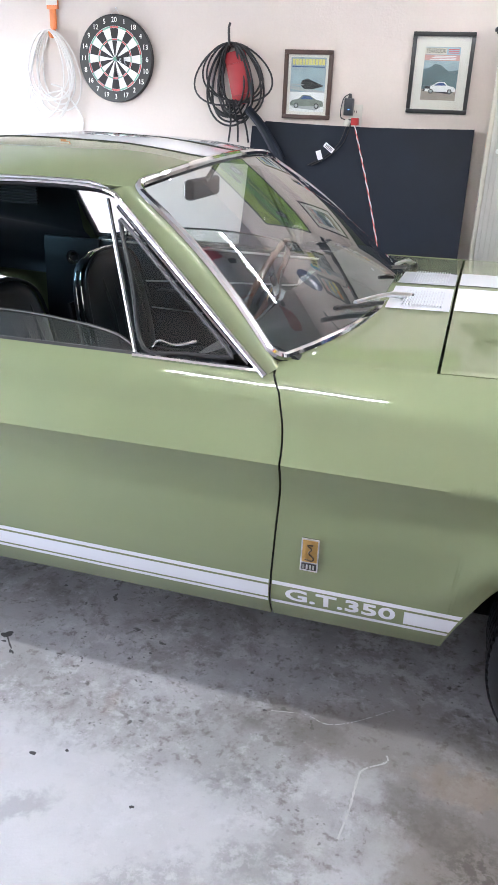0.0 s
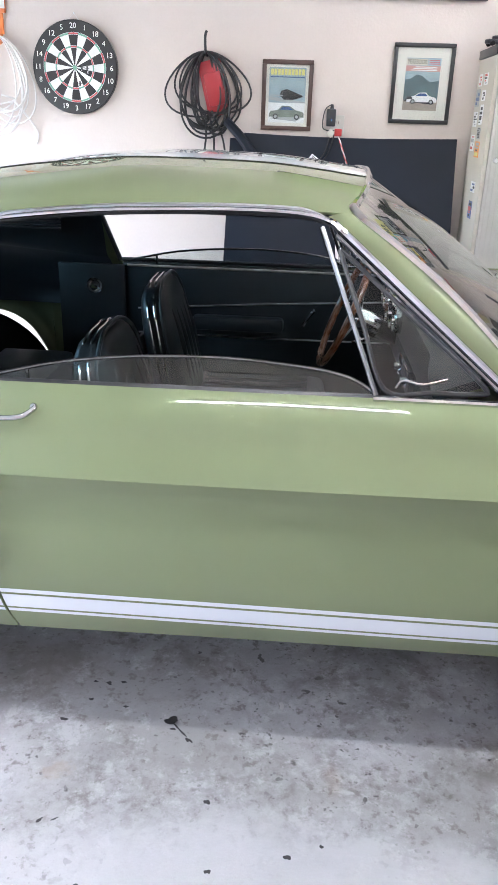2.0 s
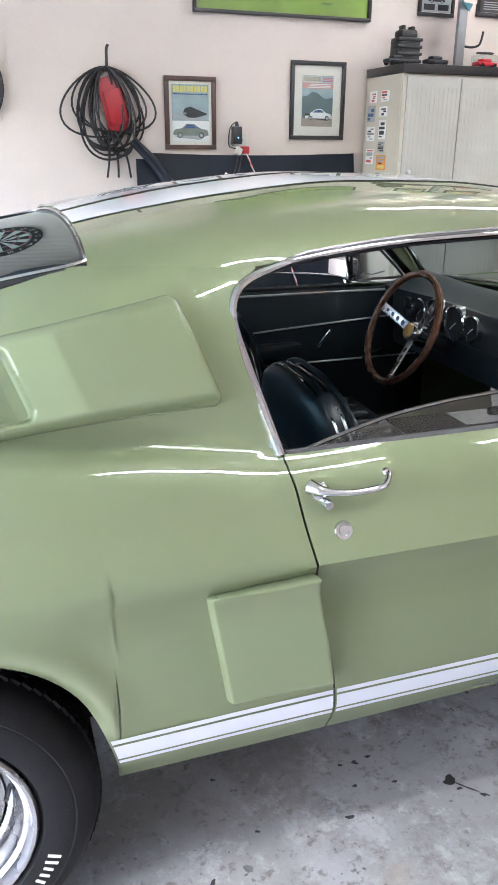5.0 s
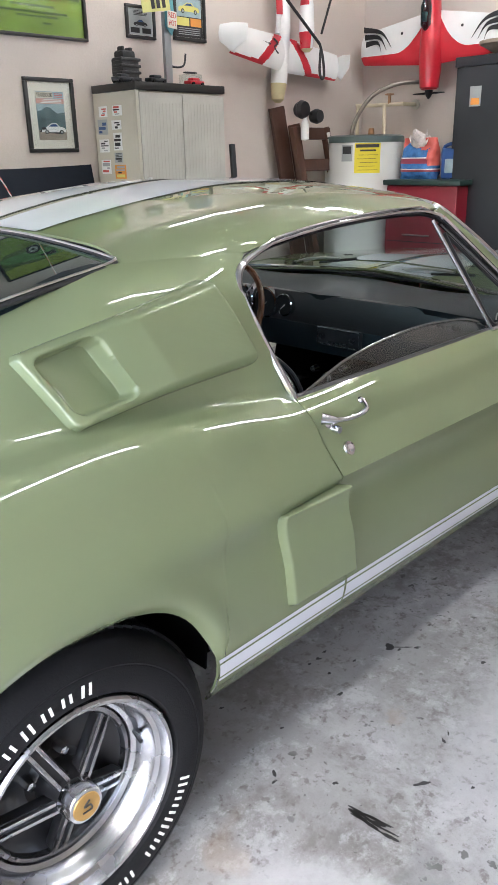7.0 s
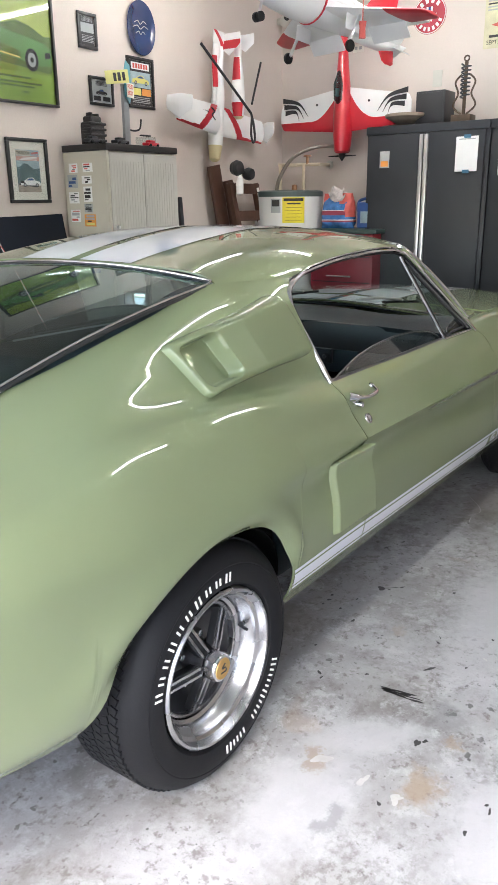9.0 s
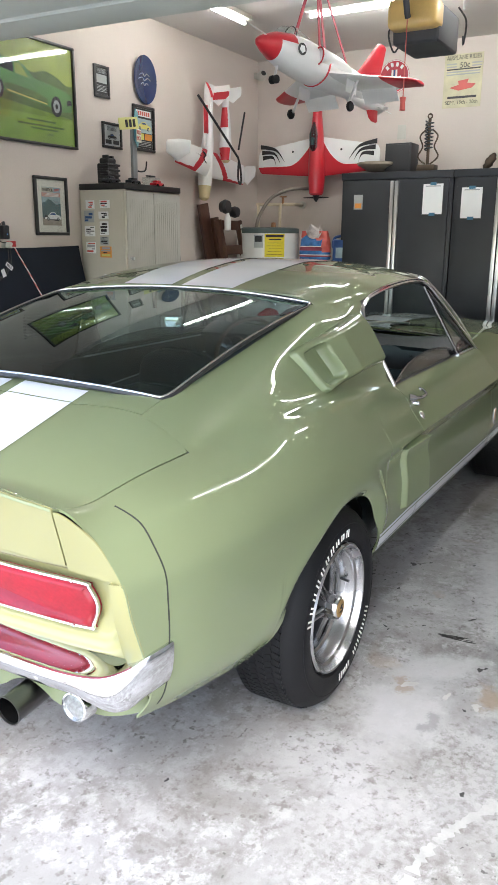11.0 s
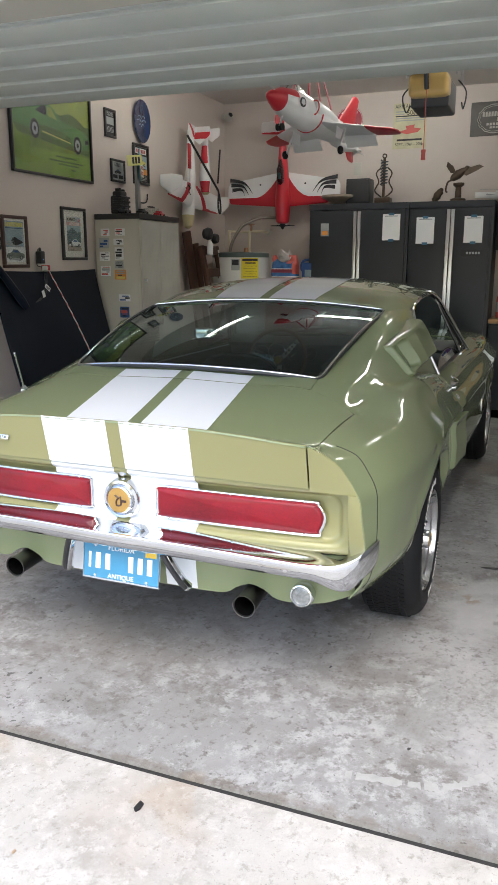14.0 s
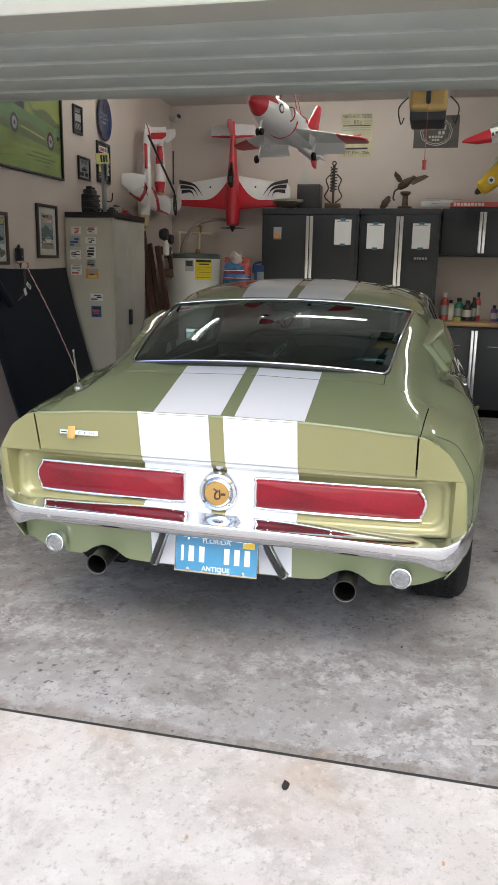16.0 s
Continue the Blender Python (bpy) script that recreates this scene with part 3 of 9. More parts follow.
def quarter_panel(side):
    xs = nodes(-1.0, -0.575, 14) + [-0.566, -0.559, -0.552, -0.545, -0.538, -0.525, -0.50] + nodes(-0.478, 0.328, 52, True)[:-1] + nodes(0.328, 0.70, 18)
    rows = 64

    def at(u, t):
        xn = xs[round(u * (len(xs) - 1))]
        x = xn
        for _ in range(4):
            lo = v_at_z(x, arch(x, REAR)) if -0.47 < x < 0.32 else 0.0
            hi = v_at_w(x, LID_W(x)) if x < -0.44 else 11.0
            v = lo + (hi - lo) * t
            w, z = skin(x, v)
            if xn > 0.34:
                x = xn + (float(rear_gap(z)) - 0.0022 - 0.70) * ((xn - 0.34) / 0.36)
            elif xn < -0.6:
                x = xn + (float(tail_x(z)) + 1.0) * ((-0.6 - xn) / 0.4)
        w += flare(x, z, REAR)
        return Vector((x, side * w, z + tail_lift(x, w)))
    return part("quarter_panel", sheet(at, len(xs) - 1, rows, (0, side, 0.3)), GREEN, CAR, solid=0.005, smooth=50)


def door_skin(side):
    def at(u, t):
        v = 7.0 * t
        x = 1.2
        for _ in range(3):
            w, z = skin(x, v)
            a, b = float(rear_gap(z)) + 0.0022, float(front_gap(z)) - 0.0022
            x = a + (b - a) * u
        return Vector((x, side * w, z))
    return part("door", sheet(at, 60, 56, (0, side, 0.2)), GREEN, CAR, solid=0.005, smooth=50)


def fender(side):
    c = AXLE_F
    xs = nodes(1.91, c - 0.43, 18)[:-1] + nodes(c - 0.43, c + 0.43, 44, True)[:-1] + nodes(c + 0.43, 3.68, 14)

    def at(u, t):
        xn = xs[round(u * (len(xs) - 1))]
        x = xn
        for _ in range(3):
            lo = v_at_z(x, arch(x, c)) if abs(x - c) < 0.43 else 0.0
            v = lo + (8.0 - lo) * t
            w, z = skin(x, v)
            if xn < c - 0.43:
                k = (c - 0.43 - xn) / (c - 0.43 - 1.91)
                x = xn + (float(front_gap(z)) + 0.0022 - 1.91) * k
        w += flare(x, z, c)
        return Vector((x, side * w, z))
    return part("fender", sheet(at, len(xs) - 1, 48, (0, side, 0.2)), GREEN, CAR, solid=0.005, smooth=50)


edge_x = (.34, .40, .46, .52, .58, .64)
roof_w = cubic([*edge_x, .70, .75, .87, 1.0, 1.2, 1.46, 1.55], [*(skin(x, 11)[0] for x in edge_x), .647, .646, .640, .637, .633, .628, .626])
roof_e = cubic([*edge_x, .70, .75, .87, 1.0, 1.2, 1.46, 1.55], [*(skin(x, 11)[1] for x in edge_x), 1.211, 1.219, 1.233, 1.243, 1.25, 1.246, 1.243])
roof_c = cubic([.34, .5, .7, 1.0, 1.25, 1.56], [1.243, 1.278, 1.311, 1.337, 1.333, 1.300])


def roof_z(x, w):
    r = min(abs(w) / float(roof_w(x)), 1)
    k = min(max((1.0 - x) / 0.35, 0.0), 1.0)
    e = 0.42 + 0.18 * k
    return float(roof_c(x)) - (float(roof_c(x)) - float(roof_e(x))) * ((1 - e) * r ** 2.2 + e * r ** (8 + 6 * k))


def roof_point(u, r):
    """u from the rear window to the windscreen, r from -1 to 1 across."""
    x = (0.372 - 0.018 * r * r) + u * ((1.545 - 0.070 * r * r) - (0.372 - 0.018 * r * r))
    w = r * float(roof_w(x))
    return Vector((x, w, roof_z(x, w)))


def deck_point(x, w):
    z = skin(x, v_at_w(x, abs(w)))[1]
    return Vector((x, w, z + tail_lift(x, abs(w))))


def top_panels():
    part("roof", sheet(lambda u, v: roof_point(u, math.sin((2 * v - 1) * 1.35) / math.sin(1.35)), 60, 80, (0, 0, 1)), GREEN, CAR, solid=0.006, smooth=50)
    bm = sheet(lambda u, v: deck_point(-1.02 + u * 0.485, (2 * v - 1) * (LID_W(-1.02 + u * 0.485) - 0.004)), 70, 40, (0, 0, 1))
    part("trunk_lid", bm, GREEN, CAR, solid=0.006, smooth=50)
    part("spoiler_face", sheet(lambda u, v: Vector((-1.02 + 0.035 * v, (2 * u - 1) * 0.651, (deck_point(-1.02, (2 * u - 1) * 0.651).z - 0.0005) * (1 - v) + 0.757 * v)), 40, 8, (-1, 0, 0)), TAILPAINT, CAR, "yellower ducktail face", solid=0.006)
    part("filler_panel", sheet(lambda u, v: deck_point(-0.531 + u * 0.10, (2 * v - 1) * 0.513), 8, 32, (0, 0, 1)), GREEN, CAR, solid=0.005, smooth=50)
    hood = sheet(lambda u, v: Vector((2.225 + 1.45 * u, (-1 if v < 0.5 else 1) * skin(2.225 + 1.45 * u, 8.06 + 4.94 * (1 - abs(2 * v - 1)))[0], skin(2.225 + 1.45 * u, 8.06 + 4.94 * (1 - abs(2 * v - 1)))[1])), 40, 48, (0, 0, 1))
    part("hood", hood, GREEN, CAR, solid=0.006, smooth=50)

    def cowl(u, v):
        r = 2 * v - 1
        v_ = 8.0 + 5.0 * (1 - abs(r))
        w, z = skin(2.05, v_)
        x = 2.218 * u + (1 - u) * (2.03 - 0.15 * (w / 0.76) ** 2)
        w, z = skin(x, v_)
        return Vector((x, math.copysign(w, r), z - 0.004))
    part("cowl_panel", sheet(cowl, 12, 40, (0, 0, 1)), GREEN, CAR, solid=0.005, smooth=50)
    nose = sheet(lambda u, v: Vector((3.68 + 0.02 * math.sin(math.pi * v), (2 * u - 1) * skin(3.68, 6 * v)[0], skin(3.68, 6 * v)[1])), 20, 16, (1, 0, 0))
    part("front_panel", nose, GREEN, CAR, solid=0.006)


for s in (-1, 1):
    quarter_panel(s), door_skin(s), fender(s)
top_panels()


# racing stripes, laid 1.5 mm over the panels
def stripes():
    for s in (-1, 1):
        wa, wb = s * 0.025, s * 0.272
        up = Vector((0, 0, 0.0022))
        mk = lambda f, n, k: part("racing_stripe", sheet(f, n, k, (-0.3, 0, 1)), STRIPE, CAR, smooth=50)
        mk(lambda u, v: deck_point(-1.02 + u * 0.4855, wa + (wb - wa) * v) + up, 40, 8)
        mk(lambda u, v: deck_point(-0.530 + u * 0.070, wa + (wb - wa) * v) + up, 6, 8)
        mk(lambda u, v: roof_point(u, (wa + (wb - wa) * v) / 0.636) + up, 40, 8)
        mk(lambda u, v: Vector((2.227 + 1.44 * u, wa + (wb - wa) * v, skin(2.227 + 1.44 * u, v_at_w(2.227 + 1.44 * u, abs(wa + (wb - wa) * v)))[1] + 0.0022)), 40, 8)
        mk(lambda u, v: Vector((2.045 + 0.170 * u, wa + (wb - wa) * v, skin(2.045 + 0.170 * u, v_at_w(2.045 + 0.170 * u, abs(wa + (wb - wa) * v)))[1] - 0.0018)), 8, 8)
        mk(lambda u, v: Vector((-1.0222 + 0.035 * v, wa + (wb - wa) * u, (deck_point(-1.02, wa + (wb - wa) * u).z + 0.001) * (1 - v) + 0.757 * v)), 8, 6)

    def band(side, xa, xb, za, zb, name="side_stripe"):
        def at(u, v):
            z = za + (zb - za) * v
            a = xa(z) if callable(xa) else xa
            b = xb(z) if callable(xb) else xb
            x = a + (b - a) * u
            w, z = skin(x, v_at_z(x, z))
            w += flare(x, z, REAR) + flare(x, z, AXLE_F)
            return Vector((x, side * (w + 0.0018), z))
        part(name, sheet(at, 24, 3, (0, side, 0)), STRIPE, CAR, smooth=50)
    lines = ((.358, .368), (.374, .414), (.420, .431))
    for s in (-1, 1):
        for za, zb in lines:
            band(s, lambda z: REAR + 0.36 * (1 - max(0, (z - 0.27) / 0.372) ** 2) ** (1 / 3.2) + 0.004, lambda z: float(rear_gap(z)) - 0.004, za, zb)
            band(s, lambda z: float(rear_gap(z)) + 0.004, lambda z: float(front_gap(z)) - 0.004, za, zb)
        end = lambda z: AXLE_F - 0.43 * (1 - max(0, (z - 0.27) / 0.365) ** 2) ** (1 / 2.3) - 0.004
        for za, zb in (lines[0], lines[2]):
            band(s, lambda z: float(front_gap(z)) + 0.004, end, za, zb)
        band(s, 2.225, end, .374, .414)
        wrap = lambda c: Vector((2.078 - s * c.x, s * (skin(2.078 - s * c.x, v_at_z(2.078 - s * c.x, .394 + c.y))[0] + 0.0012 + c.z), .394 + c.y))
        words("lettering", "G.T.350", 0.050, Matrix(), STRIPE, CAR, width=0.255, bend=wrap, weight=0.0012)


stripes()


# ---- wheels ----
def wheel(x, side):
    R, face = 0.302, side * 0.885
    x -= 0.04 if x < 1 else 0.0
    wl = new("wheel")
    wl.parent = CAR
    wl.matrix_local = pose(x, face, R, 90 if side < 0 else -90, 0, 0) @ Matrix.Scale(1.045, 4)
    # local z points outwards
    prof = [(0.198, -0.012), (0.205, -0.001), (0.210, 0.006), (0.226, 0.011), (0.256, 0.011), (0.260, 0.009), (0.263, 0.010), (0.284, -0.001), (0.300, -0.020), (0.307, -0.042), (0.310, -0.075), (0.310, -0.15), (0.307, -0.178), (0.292, -0.205), (0.24, -0.218), (0.198, -0.20)]
    part("tyre", spin(bmesh.new(), prof, 72), RUBBER, wl, "black rubber tyre with raised white lettering")
    bm = bmesh.new()
    for k in range(90):
        a = 2 * math.pi * k / 90
        for j, zz in enumerate((-0.050, -0.074, -0.100, -0.126, -0.150, -0.172)):
            m = Matrix.Rotation(a + 0.03 * (j % 2), 4, "Z") @ pose(0.3095, 0, zz, 0, 0, 0) @ pose(0, 0, 0, 18 if j % 2 else -18, 0, 0)
            box(bm, (-0.004, -0.0085, -0.0098), (0.0022, 0.0085, 0.0098), 0, m)
    part("tread", bm, RUBBER, wl, smooth=0)
    rim = [(0.200, -0.010), (0.2005, 0.002), (0.196, 0.007), (0.190, 0.006), (0.187, -0.002), (0.184, -0.014), (0.176, -0.020), (0.172, -0.034), (0.166, -0.040), (0.160, -0.060), (0.152, -0.066), (0.146, -0.085), (0.150, -0.17), (0.198, -0.19)]
    part("rim", spin(bmesh.new(), rim, 64), ALLOY, wl, "polished stepped alloy rim")
    disc = [(0.147, -0.082), (0.140, -0.074), (0.132, -0.082), (0.110, -0.096), (0.060, -0.096), (0.045, -0.085), (0, -0.085)]
    part("wheel_disc", spin(bmesh.new(), disc, 48), WHEELBLACK, wl, "satin black recessed wheel centre")
    part("inner_ring", spin(bmesh.new(), [(0.1475, -0.085), (0.1475, -0.068), (0.139, -0.066), (0.136, -0.078)], 48), ALLOY, wl)
    for k in range(5):
        a = radians(90 + 72 * k + 25)
        for d in (-0.0095, 0.0095):
            bm = bmesh.new()
            box(bm, (0.030, d - 0.004, -0.013), (0.141, d + 0.004, 0.013), 0.002, Matrix.Rotation(a, 4, "Z") @ pose(0, 0, -0.032, 0, 17, 0))
            part("spoke", bm, ALLOY, wl)
        bm = bmesh.new()
        box(bm, (0.034, -0.016, -0.016), (0.139, 0.016, 0.006), 0.004, Matrix.Rotation(a, 4, "Z") @ pose(0, 0, -0.032, 0, 17, 0))
        part("spoke_web", bm, WHEELBLACK, wl)
        b = radians(90 + 72 * k + 61)
        part("lug_nut", spin(bmesh.new(), [(0.0, -0.066), (0.009, -0.068), (0.0105, -0.080), (0.0105, -0.096)], 6, pose(0.066 * math.cos(b), 0.066 * math.sin(b), 0)), CHROME, wl)
    part("hub_cone", spin(bmesh.new(), [(0.046, -0.096), (0.043, -0.050), (0.037, -0.028)], 32), WHEELBLACK, wl, "black hub cone")
    part("hub_cap", spin(bmesh.new(), [(0.037, -0.030), (0.036, 0.000), (0.033, 0.006), (0.029, 0.007), (0.0, 0.007)], 32), CHROME, wl)
    part("cap_badge", spin(bmesh.new(), [(0.0275, 0.0075), (0.0265, 0.009), (0, 0.010)], 28), GOLD, wl, "gold cap emblem")
    part("cap_mark", tube(bmesh.new(), smooth_path([(-.010, -.008, .0105), (.008, -.008, .0105), (.006, .002, .0105), (-.006, .003, .0105), (.006, .013, .0105)], 4), .0018, 6), BLACKPLASTIC, wl)
    part("valve", tube(bmesh.new(), [(0.158, 0.02, -0.06), (0.150, 0.02, -0.028)], 0.0045, 8), BLACKPLASTIC, wl)
    # raised brand marks on the sidewall as plain bars
    for start, count, step, deg in ((167, 10, 9.2, -1), (-24, 10, 7.0, -1)):
        for k in range(count):
            if step < 8 and k == 6:
                continue
            a = radians(start + deg * step * k)
            bm = bmesh.new()
            hgt = 0.0088 if (k % 3) else 0.0115
            for off in (-0.0072, 0.0072):
                box(bm, (0.235 - hgt, off - 0.0026, 0.0095), (0.235 + hgt, off + 0.0026, 0.0126), 0, Matrix.Rotation(a, 4, "Z"))
            part("raised_mark", bm, LETTER, wl)
    # wheel well
    n = 24
    bm = bmesh.new()
    cx = REAR - 0.035 if x < 1 else AXLE_F
    rows = []
    for i in range(n + 1):
        a = math.pi * i / n
        px, pz = cx + 0.425 * math.cos(a), 0.33 + 0.325 * math.sin(a)
        rows.append([bm.verts.new((px, side * y, pz)) for y in (0.50, 0.79 + 0.07 * math.sin(a))])
    for i in range(n):
        bm.faces.new((rows[i][0], rows[i][1], rows[i + 1][1], rows[i + 1][0]))
    bm.faces.new([r[0] for r in rows])
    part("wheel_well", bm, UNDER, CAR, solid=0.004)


for s in (-1, 1):
    wheel(0.0, s), wheel(AXLE_F, s)


# ---- glass, pillars and bright trim ----
def lerp(a, b, t):
    return Vector(a) * (1 - t) + Vector(b) * t


def windscreen_point(u, v):
    """u from -1 to 1 across, v from the cowl up."""
    low = Vector((2.045 - 0.171 * abs(u) ** 2.2, 0.778 * u, 0.932 - 0.017 * u * u))
    top = Vector((1.545 - 0.070 * u * u, 0.628 * u, 1.296 - 0.050 * u * u))
    return lerp(low, top, v) + Vector((0.03, 0, 0.03)) * math.sin(math.pi * v) * 0.5


def rear_point(u, v):
    low = Vector((-0.473 + 0.035 * u * u, 0.520 * u, 1.030 - 0.027 * u * u))
    top = Vector((0.372 - 0.018 * u * u, 0.587 * u, 1.240 - 0.034 * u * u))
    return lerp(low, top, v) + Vector((-0.010, 0, 0.028)) * math.sin(math.pi * v) * 0.7


def glazing():
    for fn, m, nm, lab in ((windscreen_point, SCREEN, "windscreen", "clear raked windscreen"), (rear_point, TINT, "rear_window", "large sloping tinted rear window")):
        ra, rb = (0.05, 0.07) if nm == "windscreen" else (0.035, 0.06)
        wide = lambda v: 1 - ra * (1 - math.sqrt(max(0.0, 1 - max(0.0, (abs(2 * v - 1) - 1 + 2 * rb) / (2 * rb)) ** 2)))
        vs = [rb * (1 - math.cos(i / 8 * math.pi / 2)) for i in range(8)] + [rb + (1 - 2 * rb) * i / 12 for i in range(12)] + [1 - rb * (1 - math.cos((8 - i) / 8 * math.pi / 2)) for i in range(9)]
        ob = part(nm, sheet(lambda u, v: fn((2 * u - 1) * wide(vs[round(v * 28)]), vs[round(v * 28)]), 28, 28, (0, 0, 1)), m, CAR, lab)
        ob.visible_shadow = False
        flat = [(1 - ra) * (-1 + i / 10) for i in range(1, 20)]
        edge = [fn(u, 0) for u in flat] + [fn(wide(v), v) for v in vs] + [fn(u, 1) for u in flat[::-1]] + [fn(-wide(v), v) for v in vs[::-1]]
        for su in (-1, 1):
            for ev in (0, 1):
                arc = [v for v in vs if abs(v - ev) <= rb + .001]
                bm = bmesh.new()
                bm.faces.new([bm.verts.new(p - Vector((0, 0, .002))) for p in [fn(su, ev)] + [fn(su * wide(v), v) for v in arc]])
                bmesh.ops.recalc_face_normals(bm, faces=bm.faces[:])
                part("corner_filler", bm, GREEN, CAR, solid=.003)
        up = Vector((0, 0, 0.004))
        part("rubber_seal", tube(bmesh.new(), [p - up for p in edge], 0.0065, 8, True), BLACKPLASTIC, CAR)
        part("chrome_moulding", tube(bmesh.new(), [p + up * 1.2 for p in edge], 0.0105 if nm == "windscreen" else 0.0038, 8, True), CHROME, CAR)


glazing()


def window_frame(s):
    """Pillar, bright frame, vent window and half-lowered door glass of one side."""
    P = lambda x, w, z: Vector((x, s * w, z))
    win = lambda x, z, off=0.0: P(x, 0.795 - (z - 0.89) * 0.457 + off, z)
    a = [windscreen_point(s, -0.02 + 1.02 * i / 10) for i in range(11)]
    b = [lerp(P(1.858, .799, .890), P(1.428, .646, 1.240), i / 10) for i in range(11)]
    bm = sheet(lambda u, v: lerp(a[round(u * 10)] + Vector((0, 0, 0.001)), b[round(u * 10)], v) + P(0.010, 0.006, 0.006) * math.sin(math.pi * v), 10, 6, (0.5, s, 0.5))
    part("windscreen_pillar", bm, GREEN, CAR, solid=0.02)
    top = [P(x, float(roof_w(x)) + 0.004, float(roof_e(x)) - 0.004) for x in (0.72, 0.79, 0.88, 1.0, 1.2, 1.35)]
    path = smooth_path([win(0.648, 0.893), win(0.613, 1.02), win(0.593, 1.10), win(0.594, 1.142), win(0.614, 1.172), win(0.656, 1.192)] + top + [P(1.43, .645, 1.232), b[9] + P(0, .006, 0), b[5] + P(0, .006, 0), b[0] + P(0, .006, 0)], 6)
    part("window_moulding", tube(bmesh.new(), [p + P(-.003 if p.x < .66 else 0, .003, 0) for p in path], [.0052 + .0035 * min(max((.72 - p.x) / .08, 0), 1) + .0028 * min(max((p.x - 1.40) / .06, 0), 1) for p in path], 8), CHROME, CAR)
    part("window_seal", tube(bmesh.new(), [p - P(0, .010, .004) for p in path], 0.009, 8), BLACKPLASTIC, CAR)
    gut = smooth_path([P(0.66, float(roof_w(.66)) + .002, float(roof_e(.66)) - .008)] + top + [P(1.42, .640, 1.240)], 6)
    part("rain_gutter", tube(bmesh.new(), [p + P(0, .003, .009 * min(1, i / 8, (len(gut) - 1 - i) / 5)) for i, p in enumerate(gut)], [.0042 * min(1, .2 + i / 8, .2 + (len(gut) - 1 - i) / 5) for i in range(len(gut))], 6), CHROME, CAR)
    # vent window
    v0, v1, v2 = win(1.546, .902), win(1.435, 1.172), win(1.800, .904)
    vent = new("vent_window")
    vent.parent = CAR
    # Darker chrome copy: dim reflections on the vent post are in its colour.
    part("post", tube(bmesh.new(), [v0 + P(0, .004, 0), v1 + P(0, .004, 0) + (v1 - v0) * .17], 0.0062, 8), surf("dimmed_chrome", (.30, .31, .32), .2, 1.0) if s < 0 else MATS["dimmed_chrome"], vent)
    ring = smooth_path([win(1.562, .914, .003), win(1.512, 1.037, .003), win(1.462, 1.160, .003), win(1.474, 1.164, .003), win(1.62, 1.046, .003), win(1.765, .929, .003), win(1.752, .914, .003), win(1.66, .912, .003)], 5, True)
    part("vent_frame", tube(bmesh.new(), ring, 0.0055, 6, True), BLACKPLASTIC, vent)
    rail = [lerp(win(1.815, .907, .004), win(1.447, 1.205, .004), i / 8) for i in range(9)]
    part("vent_rail", tube(bmesh.new(), rail, 0.0062, 8), MATS["dimmed_chrome"], vent, "bright channel along the pillar")
    g = bmesh.new()
    g.faces.new([g.verts.new(p) for p in (win(1.556, .907, -.002), win(1.790, .907, -.002), win(1.456, 1.178, -.002))])
    ob = part("vent_glass", g, PANE, vent, smooth=0)
    ob.visible_shadow = False
    part("vent_latch", tube(bmesh.new(), smooth_path([win(1.585, .918, .006), win(1.60, .935, .010), win(1.64, .930, .012), win(1.69, .942, .012)], 4), [.003] * 9 + [.004, .004, .004, .003], 8), CHROME, vent)
    part("sill_moulding", tube(bmesh.new(), [win(1.845, .897, .006), win(1.54, .897, .006)], 0.007, 8), CHROME, CAR)
    part("sill_seal", tube(bmesh.new(), [win(1.54, .893, -.008), win(.655, .890, -.008)], 0.009, 6), BLACKPLASTIC, CAR)
    # half-lowered door glass
    crest = cubic([.70, .78, .89, 1.05, 1.2, 1.4, 1.50, 1.545], [.893, .912, .934, .950, .955, .944, .926, .900])
    gl = part("door_glass", sheet(lambda u, v: win(.70 + .845 * u, .86 + (float(crest(.70 + .845 * u)) - .86) * v, -0.012), 32, 4, (0, s, 0)), PANE, CAR, "half-lowered door window", solid=0.004)
    gl.visible_shadow = False
    part("glass_edge", tube(bmesh.new(), [win(.70 + .845 * i / 32, float(crest(.70 + .845 * i / 32)), -0.012) for i in range(33)], 0.0042, 8), MATS["dimmed_chrome"], CAR)


for s in (-1, 1):
    window_frame(s)


def rounded_depth(px, py, lx, ly, rc):
    """Distance inwards from the edge of an lx by ly rectangle with corner radius rc."""
    dx, dy = min(px, lx - px), min(py, ly - py)
    if dx < rc and dy < rc:
        return rc - math.hypot(rc - dx, rc - dy)
    return min(dx, dy)


